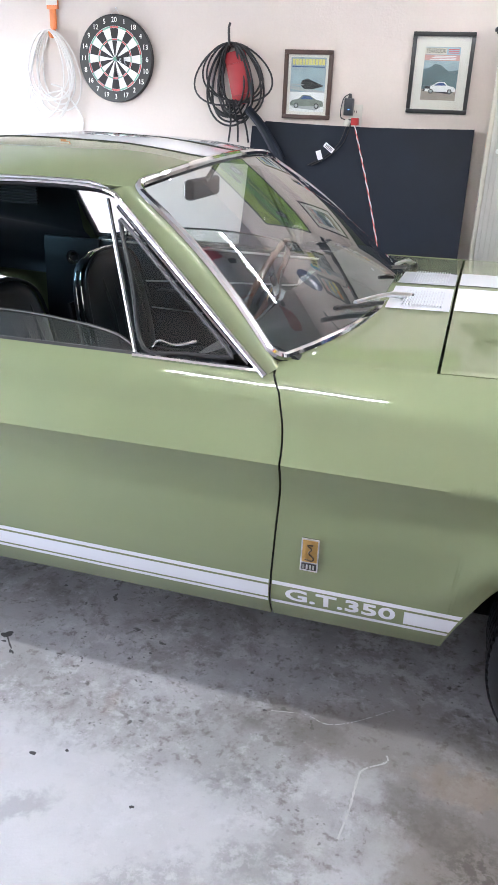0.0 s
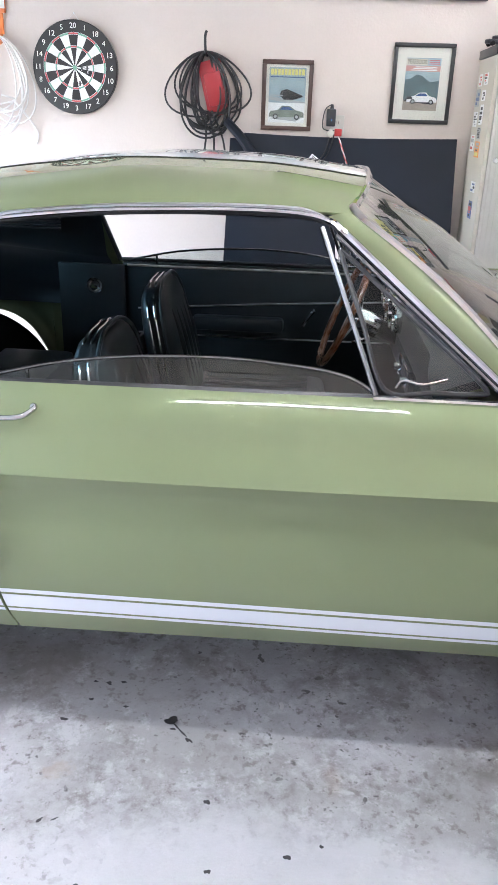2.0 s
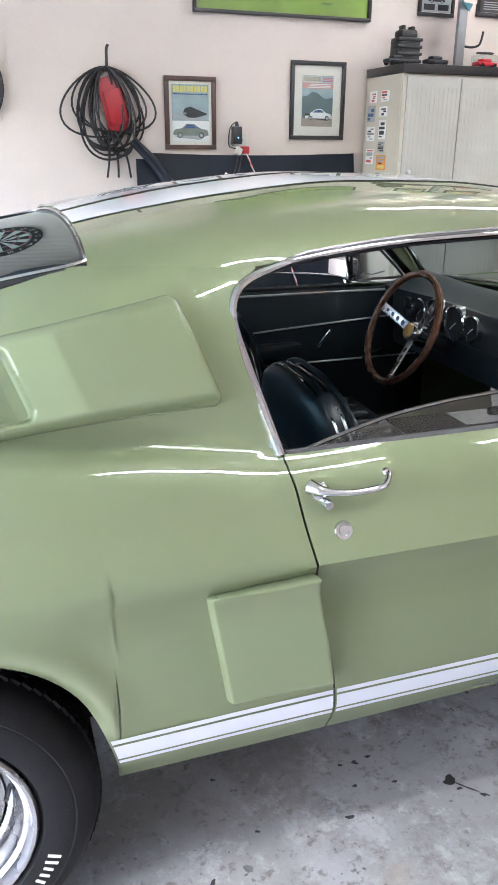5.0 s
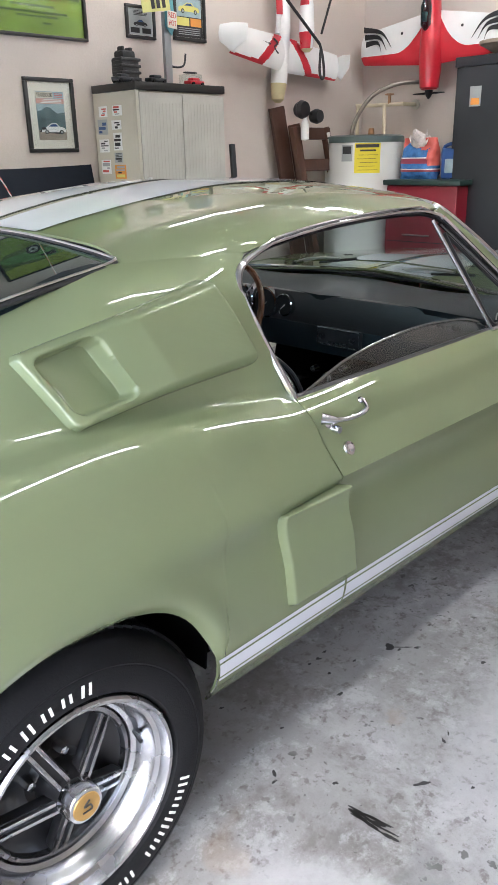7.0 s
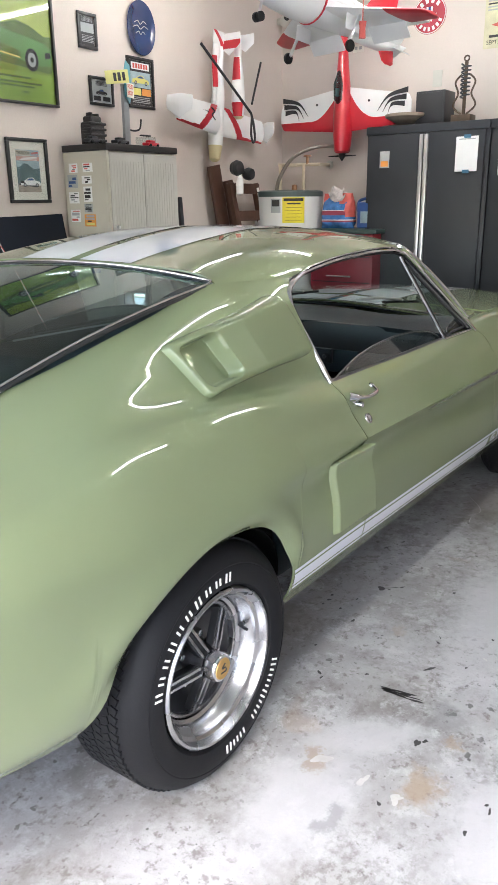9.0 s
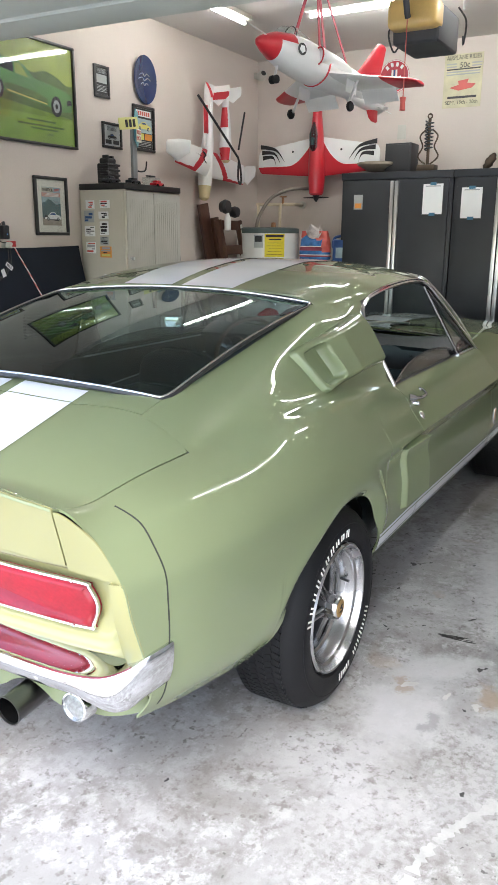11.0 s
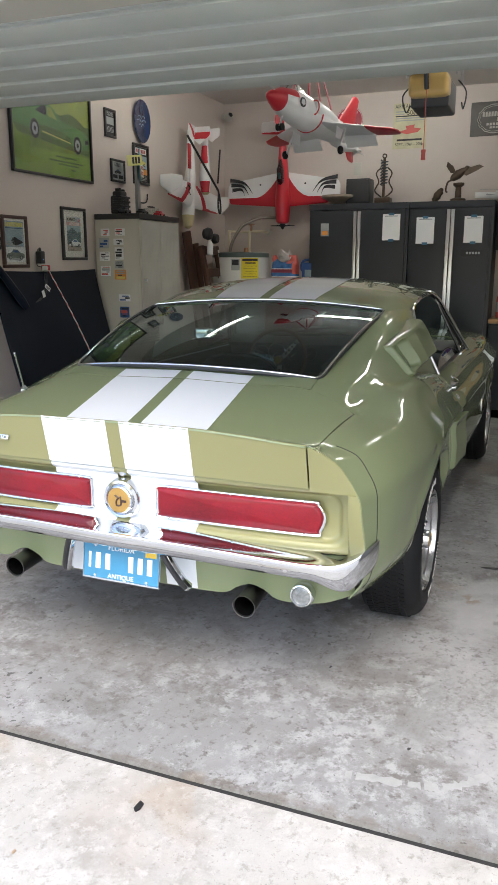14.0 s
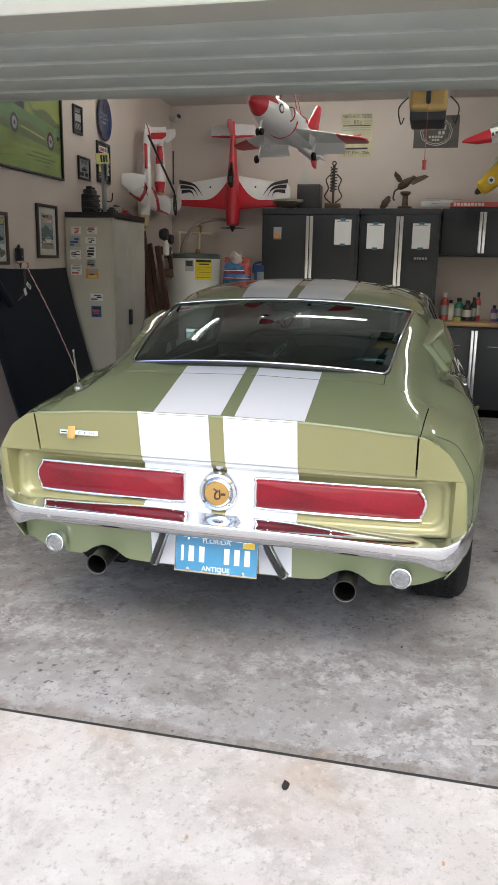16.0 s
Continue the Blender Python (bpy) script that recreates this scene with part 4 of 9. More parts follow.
def bulge(side, corners, height, n, k, rc, soft, hole=None):
    """A moulded scoop over the body: corners as (x, z) rear-bottom, front-bottom, front-top, rear-top."""
    rb, fb, ft, rt = [Vector((x, 0, z)) for x, z in corners]
    lx = ((fb - rb).length + (ft - rt).length) / 2
    ly = ((rt - rb).length + (ft - fb).length) / 2

    def at(u, v):
        p = lerp(lerp(rb, fb, u), lerp(rt, ft, u), v)
        w = skin(p.x, v_at_z(p.x, p.z, 11))[0]
        d = rounded_depth(u * lx, v * ly, lx, ly, rc)
        near = min(1.0, u * lx / 0.10)
        r = soft * (0.35 + 0.65 * near)
        q = min(max(d / r, 0.0), 1.0)
        h = (height(u, v) + 0.004) * math.sqrt(1 - (1 - q) ** 2) - 0.004
        if hole:
            a, b, c, e, low, rh = hole
            k1 = min(max(rounded_depth((u - a) * lx, (v - c) * ly, (b - a) * lx, (e - c) * ly, rh) / 0.009, 0.0), 1.0)
            k1 = k1 * k1 * (3 - 2 * k1)
            h = h * (1 - k1) + low(min(max((u - a) / (b - a), 0), 1)) * k1
        return Vector((p.x, side * (w + h * 0.92), p.z + h * 0.35))
    return sheet(at, n, k, (0, side, 0.2))


for s in (-1, 1):
    part("roof_side_scoop", bulge(s, ((0.100, 0.950), (0.552, 0.982), (0.486, 1.165), (0.046, 1.078)), lambda u, v: 0.024 + 0.078 * min(u, .50) - .02 * max(0, u - .5), 110, 64, .020, .022, (0.04, 0.325, 0.10, 0.90, lambda q: 0.014 - 0.018 * q, .024)), GREEN, CAR, "moulded air scoop with a recessed outlet", smooth=60)
    part("side_scoop", bulge(s, ((0.516, 0.456), (0.716, 0.462), (0.673, 0.712), (0.476, 0.698)), lambda u, v: 0.024 + 0.034 * u, 72, 72, .012, .015), GREEN, CAR, "moulded side air scoop ahead of the rear wheel", smooth=60)
    # Dark strip standing in for the shade at the scoop's front wall.
    def mouth(u, v):
        z = .470 + .232 * v
        x = .7165 - .043 * (z - .462) / .25 - .003 + .009 * u
        return Vector((x, s * (skin(x, v_at_z(x, z))[0] + .006 * (1 - u) + .0015), z))
    part("scoop_mouth", sheet(mouth, 3, 16, (0, s, 0)), SEAM_SHADE, CAR, "dark strip for the shade in the intake")
    # seam between quarter and tail end cap
    pts = [(-0.885, v_) for v_ in np.linspace(0.6, 7.6, 40)]
    part("panel_seam", tube(bmesh.new(), [(x, s * (skin(x, v_)[0] - 0.0005), skin(x, v_)[1]) for x, v_ in pts], 0.0022, 6), SEAM_SHADE, CAR)
    # door handle
    w0 = skin(.76, v_at_z(.76, .84))[0]
    h = new("door_handle")
    h.parent = CAR
    hp = smooth_path([(.682, s * (w0 - .004), .847), (.696, s * (w0 + .014), .845), (.715, s * (w0 + .020), .842), (.76, s * (w0 + .024), .838), (.815, s * (w0 + .021), .842), (.838, s * (w0 - .006), .853)], 6)
    part("grip", tube(bmesh.new(), hp, [.0062 + .0085 * max(0.0, 1 - i / 13) ** 1.2 for i in range(len(hp))], 12), CHROME, h, "chrome grip")
    for fx, fz, fr in ((.700, .838, .017), (.834, .854, .009)):
        wf = skin(fx, v_at_z(fx, fz))[0]
        part("escutcheon", spin(bmesh.new(), [(0, .006), (fr * .7, .005), (fr, .001), (fr, -.008)], 24, pose(fx, s * wf, fz, 62 if s < 0 else -62, 0, 0)), CHROME, h)
    part("button", spin(bmesh.new(), [(0, .026), (.008, .025), (.0095, .020), (.0095, -.02)], 16, pose(.706, s * (w0 + .004), .822, 90 if s < 0 else -90, 0, 0)), CHROME, h)
    wl_ = skin(.732, v_at_z(.732, .775))[0]
    part("door_lock", spin(bmesh.new(), [(0, .003), (.008, .003), (.011, .005), (.016, .004), (.018, .0), (.018, -.01)], 24, pose(.732, s * wl_, .773, 62 if s < 0 else -62, 0, 0)), CHROME, CAR, "round chrome key lock")
    # fender badge
    wb = skin(2.02, v_at_z(2.02, .53))[0]
    bd = new("fender_badge")
    bd.parent = CAR
    bd.matrix_local = pose(2.005, s * (wb + .001), .520, 90, 0, 0 if s < 0 else 180) @ Matrix.Scale(.88, 4)
    part("badge_plate", boxed((-.0235, -.048, -.002), (.0235, .048, .004), .002), CHROME, bd, "silver badge rim")
    part("badge_field", boxed((-.0195, -.020, .003), (.0195, .043, .0052), .0008), GOLD, bd, "gold badge field")
    part("badge_foot", boxed((-.0195, -.043, .003), (.0195, -.024, .0052), .0008), BLACKPLASTIC, bd)
    for i in range(4):
        part("badge_bar", boxed((-.016 + .0085 * i, -.040, .005), (-.011 + .0085 * i, -.027, .006)), CHROME, bd)
    curl = smooth_path([(-.012, -.012, .0055), (.006, -.015, .0055), (.010, -.006, .0055), (-.002, .006, .0055), (.004, .018, .0055), (-.006, .028, .0055), (.008, .030, .0055)], 5)
    part("badge_curl", tube(bmesh.new(), curl, .0022, 6), surf("dark_bronze", (.10, .07, .04), .4, .6), bd)


# ---- tail ----
def tail():
    # sunken light panel with a rolled frame
    def loop(hw, z0, z1, rc, x, n=12):
        pts = []
        for cy, cz, a0 in ((hw - rc, z1 - rc, 0), (-hw + rc, z1 - rc, 90), (-hw + rc, z0 + rc, 180), (hw - rc, z0 + rc, 270)):
            pts += [(cy + rc * math.cos(radians(a0 + 90 * i / n)), cz + rc * math.sin(radians(a0 + 90 * i / n))) for i in range(n + 1)]
        full = []
        for i, p in enumerate(pts):
            q = pts[(i + 1) % len(pts)]
            m = max(1, round(math.hypot(q[0] - p[0], q[1] - p[1]) / .03)) if i % (n + 1) == n else 1
            full.append([(p[0] + (q[0] - p[0]) * j / 24, p[1] + (q[1] - p[1]) * j / 24) for j in range(24 if i % (n + 1) == n else 1)])
        return [Vector((x + .035 * (abs(y) / .77) ** 4, y, z)) for seg in full for y, z in seg]
    bm = bmesh.new()
    rings = [[bm.verts.new(p) for p in loop(*r)] for r in ((.790, .540, .768, .010, -.962), (.785, .547, .761, .034, -.970), (.779, .553, .756, .048, -.975), (.766, .560, .749, .048, -.978), (.755, .570, .741, .044, -.976), (.746, .578, .733, .040, -.966), (.738, .585, .726, .036, -.953), (.730, .590, .721, .034, -.951))]
    for r0, r1 in zip(rings, rings[1:]):
        for j in range(len(r0)):
            bm.faces.new((r0[j], r0[(j + 1) % len(r0)], r1[(j + 1) % len(r0)], r1[j]))
    bm.faces.new(rings[-1])
    bmesh.ops.recalc_face_normals(bm, faces=bm.faces[:])
    part("tail_panel", bm, TAILPAINT, CAR, smooth=60)
    part("tail_backing", boxed((-.90, -.70, .40), (-.89, .70, .80)), UNDER, CAR, smooth=0)
    for s in (-1, 1):
        m = sheet(lambda u, v: Vector((-.9535, s * (.025 + .247 * u), .592 + .128 * v)), 6, 4, (-1, 0, 0))
        part("racing_stripe", m, STRIPE, CAR)
        roll = ((-.9738, .7575), (-.9800, .7495), (-.9780, .7405), (-.9680, .7325), (-.9550, .7255), (-.9540, .7200))
        m = sheet(lambda u, v: Vector((roll[round(v * 5)][0], s * (.025 + .247 * u), roll[round(v * 5)][1])), 6, 5, (-1, 0, 0))
        part("racing_stripe", m, STRIPE, CAR)
        under = ((-.9645, .540), (-.9725, .547), (-.9775, .5535), (-.9802, .5605), (-.9780, .5695), (-.9680, .5775), (-.9550, .5845), (-.9540, .592))
        m = sheet(lambda u, v: Vector((under[round(v * 7)][0], s * (.025 + .247 * u), under[round(v * 7)][1])), 6, 7, (-1, 0, 0))
        part("racing_stripe", m, STRIPE, CAR)
    # end caps of the ducktail
    edge_w = [float(skin(-1.0, v)[0]) for v in np.linspace(4.0, 8.4, 60)]
    edge_z = [float(skin(-1.0, v)[1]) + tail_lift(-1.0, float(skin(-1.0, v)[0])) for v in np.linspace(4.0, 8.4, 60)]
    for s in (-1, 1):
        def cap(u, v):
            w = .657 + .148 * u
            zt = float(np.interp(-w, [-q for q in edge_w], edge_z))
            z = zt * (1 - v) + .750 * v
            x = (-1.020 + .035 * min(1, (.89 - z) / .137)) * (1 - u ** 2) + (float(tail_x(z)) - .001) * u ** 2
            return Vector((x, s * min(w, .807), z))
        part("end_cap", sheet(cap, 20, 12, (-1, 0, 0)), TAILPAINT, CAR, "yellower moulded end cap", solid=.004, smooth=60)
    for s in (-1, 1):
        def side(u, v):
            z = .480 + .272 * v
            x = float(tail_x(z)) + .003
            rim = Vector((-.928, .764, z))
            fold = Vector((x - .012, .778, z))
            edge = Vector((x, float(skin(x, v_at_z(x, z))[0]) + .001, z))
            p = lerp(rim, fold, u / .4) if u < .4 else lerp(fold, edge, (u - .4) / .6) - Vector((.004 * math.sin(math.pi * (u - .4) / .6), 0, 0))
            return Vector((p.x, s * p.y, p.z))
        part("end_cap", sheet(side, 15, 12, (-1, 0, 0)), TAILPAINT, CAR, solid=.004, smooth=60)
    # taillights
    for s in (-1, 1):
        tl = new("tail_light")
        tl.parent = CAR

        def rim_at(grow, x):
            c = [(.128, .612), (.128, .688), (.140, .702), (.30, .703), (.50, .703), (.655, .702), (.672, .694), (.692, .655), (.678, .608), (.662, .597), (.50, .597), (.30, .597), (.140, .598)]
            p = smooth_path([(0, .41 + (y - .41) * (1 + grow / .28), .65 + (z - .65) * (1 + grow / .053)) for y, z in c], 4, True)
            return [Vector((x + .035 * (q.y / .77) ** 4, s * q.y, q.z)) for q in p]
        part("bezel", tube(bmesh.new(), rim_at(0, -.960), .0058, 8, True), CHROME, tl, "bright chrome bezel")
        bm = bmesh.new()
        rr = [[bm.verts.new(p) for p in rim_at(g, x)] for g, x in ((.002, -.950), (-.002, -.962), (-.007, -.969), (-.012, -.972))]
        for r0, r1 in zip(rr, rr[1:]):
            for i in range(len(r0)):
                bm.faces.new((r0[i], r0[(i + 1) % len(r0)], r1[(i + 1) % len(r0)], r1[i]))
        bm.faces.new(rr[-1])
        bmesh.ops.recalc_face_normals(bm, faces=bm.faces[:])
        part("lens", bm, REDLENS, tl, "red ribbed lens", smooth=40)
        for yy in (.17, .39, .63):
            for zz in (.703, .597):
                part("screw", spin(bmesh.new(), [(0, .003), (.0035, .002), (.004, 0)], 10, pose(-.965 + .035 * (yy / .77) ** 4, s * yy, zz, 0, -90, 0)), CHROME, tl)
    # fuel cap
    fc = new("fuel_cap")
    fc.parent = CAR
    fc.matrix_local = pose(-.960, 0.0, .648, 0, -90, 0)
    part("cap_ring", spin(bmesh.new(), [(.070, -.01), (.070, .014), (.064, .024), (.055, .026), (.050, .020), (.047, .034), (.043, .037)], 40), CHROME, fc, "chrome ring")
    part("cap_disc", spin(bmesh.new(), [(.043, .036), (.040, .040), (0, .042)], 40), GOLD, fc, "gold emblem disc")
    part("cap_mark", tube(bmesh.new(), smooth_path([(.016, -.010, .043), (-.012, -.012, .043), (-.016, .004, .043), (.002, .004, .043), (.010, -.004, .043), (.018, .010, .043)], 5), .003, 6), surf("dark_brown_mark", (.06, .03, .02), .4), fc)
    part("cap_bar", boxed((-.004, -.032, .0415), (.004, -.016, .0435)), MATS["dark_brown_mark"], fc)
    part("trunk_lock", spin(bmesh.new(), [(0, .008), (.010, .006), (.014, 0)], 20, pose(-.965, 0, .735, 0, -90, 0)), CHROME, CAR)
    # bumper
    half = [(-1.066, 0, .556), (-1.062, .27, .557), (-1.047, .54, .549), (-1.034, .67, .545), (-1.014, .75, .548), (-.985, .800, .566), (-.945, .828, .588), (-.905, .842, .596), (-.880, .846, .598)]
    path = smooth_path([(x, -y, z) for x, y, z in half[:0:-1]] + half, 8)
    bm, rings = bmesh.new(), []
    for i, p in enumerate(path):
        d = (path[min(i + 1, len(path) - 1)] - path[max(i - 1, 0)]).normalized()
        o = Vector((-d.y, d.x, 0)).normalized()
        k = min(max((abs(p.y) - .66) / .16, 0.0), 1.0)
        k = k * k * (3 - 2 * k)
        wide, tall = .084 - .030 * k, .056 + .052 * k
        prof = [(-wide, .014 - .030 * k), (-wide * .6, .004 - .014 * k), (-wide * .25, -.004), (-.010, -.003), (-.003, .003), (.003, .002), (.006, -.005), (.005, -tall * .3), (.000, -tall * .62), (-.010, -tall * .88), (-.020, -tall), (-.026, -tall * .96), (-.016, -tall * .6), (-.020, -.022), (-wide, -.010 - .014 * k)]
        tilt = .016 * p.y
        rings.append([bm.verts.new(p + o * a + Vector((0, 0, b + tilt))) for a, b in prof])
    for r0, r1 in zip(rings, rings[1:]):
        for j in range(len(prof)):
            bm.faces.new((r0[j], r0[(j + 1) % len(prof)], r1[(j + 1) % len(prof)], r1[j]))
    bm.faces.new(rings[0]), bm.faces.new(rings[-1][::-1])
    bmesh.ops.recalc_face_normals(bm, faces=bm.faces[:])
    part("bumper", bm, CHROME, CAR, "wrap-round chrome rear bumper", smooth=40)
    for y in (-.60, .60):
        part("bumper_bolt", spin(bmesh.new(), [(0, .006), (.008, .004), (.010, 0)], 14, pose(-1.040, y, .520 + .016 * y, 0, -90, 0)), CHROME, CAR)
    # valance with exhaust cut-outs
    low = cubic([0, .24, .33, .36, .40, .445, .49, .53, .56, .66, .80], [.345, .345, .347, .352, .378, .392, .378, .352, .347, .352, .40])
    val = sheet(lambda u, v: Vector((-.955 + .05 * (2 * u - 1) ** 4 + .025 * (1 - v), (2 * u - 1) * .78, float(low(abs(2 * u - 1) * .78)) * (1 - v) + .53 * v)), 96, 8, (-1, 0, 0))
    part("valance", val, GREEN, CAR, solid=.006)
    for s in (-1, 1):
        part("racing_stripe", sheet(lambda u, v: Vector((-.9572 + .05 * ((.14 + .115 * u) / .78) ** 4 + .025 * (1 - v), s * (.14 + .115 * u), .348 * (1 - v) + .53 * v)), 4, 6, (-1, 0, 0)), STRIPE, CAR)
        lamp = new("reversing_lamp")
        lamp.parent = CAR
        lamp.matrix_local = pose(-.942, s * .627, .394, 0, -90 + 4, 0) @ Matrix.Scale(.78, 4)
        part("lamp_rim", spin(bmesh.new(), [(.050, -.02), (.050, .012), (.046, .026), (.040, .028), (.037, .020)], 32), CHROME, lamp)
        part("lens", spin(bmesh.new(), [(.038, .020), (.028, .026), (.012, .028), (0, .028)], 32), CLEARLENS, lamp, "clear ribbed lens")
        ex = new("exhaust_tip")
        ex.parent = CAR
        ex.matrix_local = pose(-.895, s * .447, .350, 0, -90 - 4, 0) @ Matrix.Scale(.88, 4)
        part("pipe", spin(bmesh.new(), [(.041, -.30), (.041, .105), (.0445, .111), (.0445, .115), (.041, .114), (.039, .08), (.039, -.28), (.0, -.28)], 28), surf("heat_stained_steel", (.16, .155, .15), .35, 1.0) if s < 0 else MATS["heat_stained_steel"], ex)
        part("soot", spin(bmesh.new(), [(.0388, .108), (.036, .085), (.034, .02), (0, .02)], 20), UNDER, ex)
        gd = new("bumper_guard")
        gd.parent = CAR
        part("guard", tube(bmesh.new(), smooth_path([(-1.02, s * .175, .515), (-1.012, s * .190, .47), (-.985, s * .222, .395), (-.965, s * .235, .365)], 5), .017, 10), CHROME, gd)
        part("guard_pad", tube(bmesh.new(), smooth_path([(-1.034, s * .176, .508), (-1.028, s * .191, .47), (-1.001, s * .223, .397), (-.982, s * .234, .370)], 5), .010, 8), BLACKPLASTIC, gd, "black rubber pad")
    # number plate
    np_ = new("number_plate")
    np_.parent = CAR
    np_.matrix_local = pose(-.997, 0.0, .424, 82, 0, -90) @ Matrix.Scale(.95, 4)
    part("plate_frame", tube(bmesh.new(), [(-.155, -.066, 0), (-.155, .066, 0), (.155, .066, 0), (.155, -.066, 0)], .006, 6, True), CHROME, np_)
    part("plate_sheet", boxed((-.152, -.064, -.002), (.152, .064, .001), .0008), PLATEBLUE, np_, "blue enamel plate with white bars")
    words("plate_word", "FLORIDA", .024, pose(0, .050, .0018), LETTER, np_, width=.105)
    words("plate_word", "ANTIQUE", .024, pose(0, -.052, .0018), LETTER, np_, width=.105)
    for x0, hw in ((-.128, .005), (-.094, .010), (-.054, .010), (.040, .010), (.078, .010), (.116, .010)):
        part("plate_bar", boxed((x0 - hw, -.029, .0008), (x0 + hw, .029, .0024), .0008), LETTER, np_)
    part("plate_sticker", boxed((.098, .036, .001), (.142, .060, .0022)), surf("yellow_sticker", (.75, .50, .05), .5), np_)
    for x0 in (-.105, .105):
        for y0 in (-.055, .055):
            part("plate_screw", spin(bmesh.new(), [(0, .004), (.005, .003), (.006, 0)], 10, pose(x0, y0, .001)), CHROME, np_)
    # trunk badge
    tb = new("trunk_badge")
    tb.parent = CAR
    tb.matrix_local = pose(-1.006, .495, .828, 76, 0, -90) @ Matrix.Scale(.86, 4)
    part("badge_strip", boxed((-.080, -.010, 0), (.085, .010, .005), .001), CHROME, tb)
    part("badge_shield", boxed((-.045, -.026, .001), (-.013, .026, .008), .001), GOLD, tb)
    words("badge_word", "G.T.350", .014, pose(.037, 0, .0055), BLACKPLASTIC, tb, width=.075)
    part("badge_bar", boxed((-.074, -.003, .004), (-.050, .003, .006)), BLACKPLASTIC, tb)
    # aerial
    an = new("aerial")
    an.parent = CAR
    part("aerial_base", spin(bmesh.new(), [(.018, -.012), (.018, .004), (.010, .012), (.006, .020), (0, .02)], 20, pose(-.533, .716, .905)), CHROME, an)
    part("mast", tube(bmesh.new(), [(-.533, .716, .912), (-.588, .707, 1.058)], .0035, 8), CHROME, an)
    part("tip", spin(bmesh.new(), [(0, .006), (.005, .003), (.005, -.003), (0, -.006)], 10, pose(-.589, .707, 1.061)), CHROME, an)
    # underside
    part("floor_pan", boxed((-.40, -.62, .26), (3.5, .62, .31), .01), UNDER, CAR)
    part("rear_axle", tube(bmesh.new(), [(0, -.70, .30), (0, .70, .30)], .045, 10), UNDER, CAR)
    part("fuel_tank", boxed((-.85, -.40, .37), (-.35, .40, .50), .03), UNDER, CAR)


tail()


# ---- cowl and wipers ----
for s in (-1, 1):
    for k in range(14):
        x = 2.085 + .008 * k
        part("cowl_slat", boxed((x, s * .155 - .095, skin(x, v_at_w(x, .155))[1] - .004), (x + .0035, s * .155 + .095, skin(x, v_at_w(x, .155))[1] + .0022), .001), STRIPE, CAR, smooth=0)
for y0, y1 in ((-.12, -.52), (.42, .06)):
    wp = new("wiper")
    wp.parent = CAR
    q0 = windscreen_point(y0 / .778, -.06) + Vector((.03, 0, .02))
    q1 = windscreen_point(y1 / .778, .10) + Vector((.012, 0, .014))
    part("spindle", spin(bmesh.new(), [(0, .03), (.012, .028), (.016, .015), (.018, -.02)], 14, Matrix.Translation(q0)), BLACKPLASTIC, wp)
    part("arm", tube(bmesh.new(), smooth_path([q0 + Vector((0, 0, .022)), lerp(q0, q1, .35) + Vector((0, 0, .03)), lerp(q0, q1, .75) + Vector((0, 0, .016))], 5), [.009] * 5 + [.006] * 6, 8), BRUSHED, wp)
    part("blade", tube(bmesh.new(), [lerp(q0, q1, .42) + Vector((.004, 0, .010)), q1 + Vector((.004, 0, .006))], .006, 6), BLACKPLASTIC, wp)


# ---- cabin ----
def seat(y, x0):
    st = new("front_seat")
    st.parent = CAR
    c = bmesh.new()
    box(c, (x0 + .10, y - .25, .36), (x0 + .62, y + .25, .50), .05, seg=4)
    part("cushion", c, BLACK, st)
    for k in range(5):
        yy = y - .17 + .085 * k
        part("pleat", tube(bmesh.new(), [(x0 + .16, yy, .505), (x0 + .55, yy, .503)], [.012, .016], 8), BLACK, st)
    m = pose(x0 + .09, y, .50, 0, -12, 0)
    b, rows = bmesh.new(), []
    for t, hw, hd in ((-.02, .245, .060), (.06, .250, .066), (.16, .250, .064), (.26, .240, .060), (.33, .222, .054), (.375, .196, .046), (.402, .150, .034), (.414, .08, .018)):
        ring = []
        for i in range(32):
            c, e = math.cos(2 * math.pi * i / 32), math.sin(2 * math.pi * i / 32)
            ring.append(b.verts.new(m @ Vector((math.copysign(abs(c) ** .7, c) * hd, math.copysign(abs(e) ** .55, e) * hw, t))))
        rows.append(ring)
    for r0, r1 in zip(rows, rows[1:]):
        for i in range(32):
            b.faces.new((r0[i], r0[(i + 1) % 32], r1[(i + 1) % 32], r1[i]))
    b.faces.new(rows[0][::-1]), b.faces.new(rows[-1])
    part("backrest", b, BLACK, st, smooth=60)
    for k in range(5):
        yy = -.13 + .065 * k
        part("back_pleat", tube(bmesh.new(), [m @ Vector((.058, yy, .05)), m @ Vector((.060, yy, .20)), m @ Vector((.048, yy, .32))], [.010, .012, .006], 8), BLACK, st)
    for d, r, mat in ((.012, .0045, CHROME), (-.010, .004, CHROME), (.034, .006, BLACK)):
        path = smooth_path([(d, -.247, .02), (d, -.252, .16), (d, -.240, .27), (d, -.205, .36), (d, -.10, .412), (d, 0, .418), (d, .10, .412), (d, .205, .36), (d, .240, .27), (d, .252, .16), (d, .247, .02)], 4)
        part("piping", tube(bmesh.new(), [m @ p for p in path], r, 8), mat, st)
    part("back_shell", boxed((-.072, -.215, .02), (-.058, .215, .26), .006, m), BLACKPLASTIC, st)


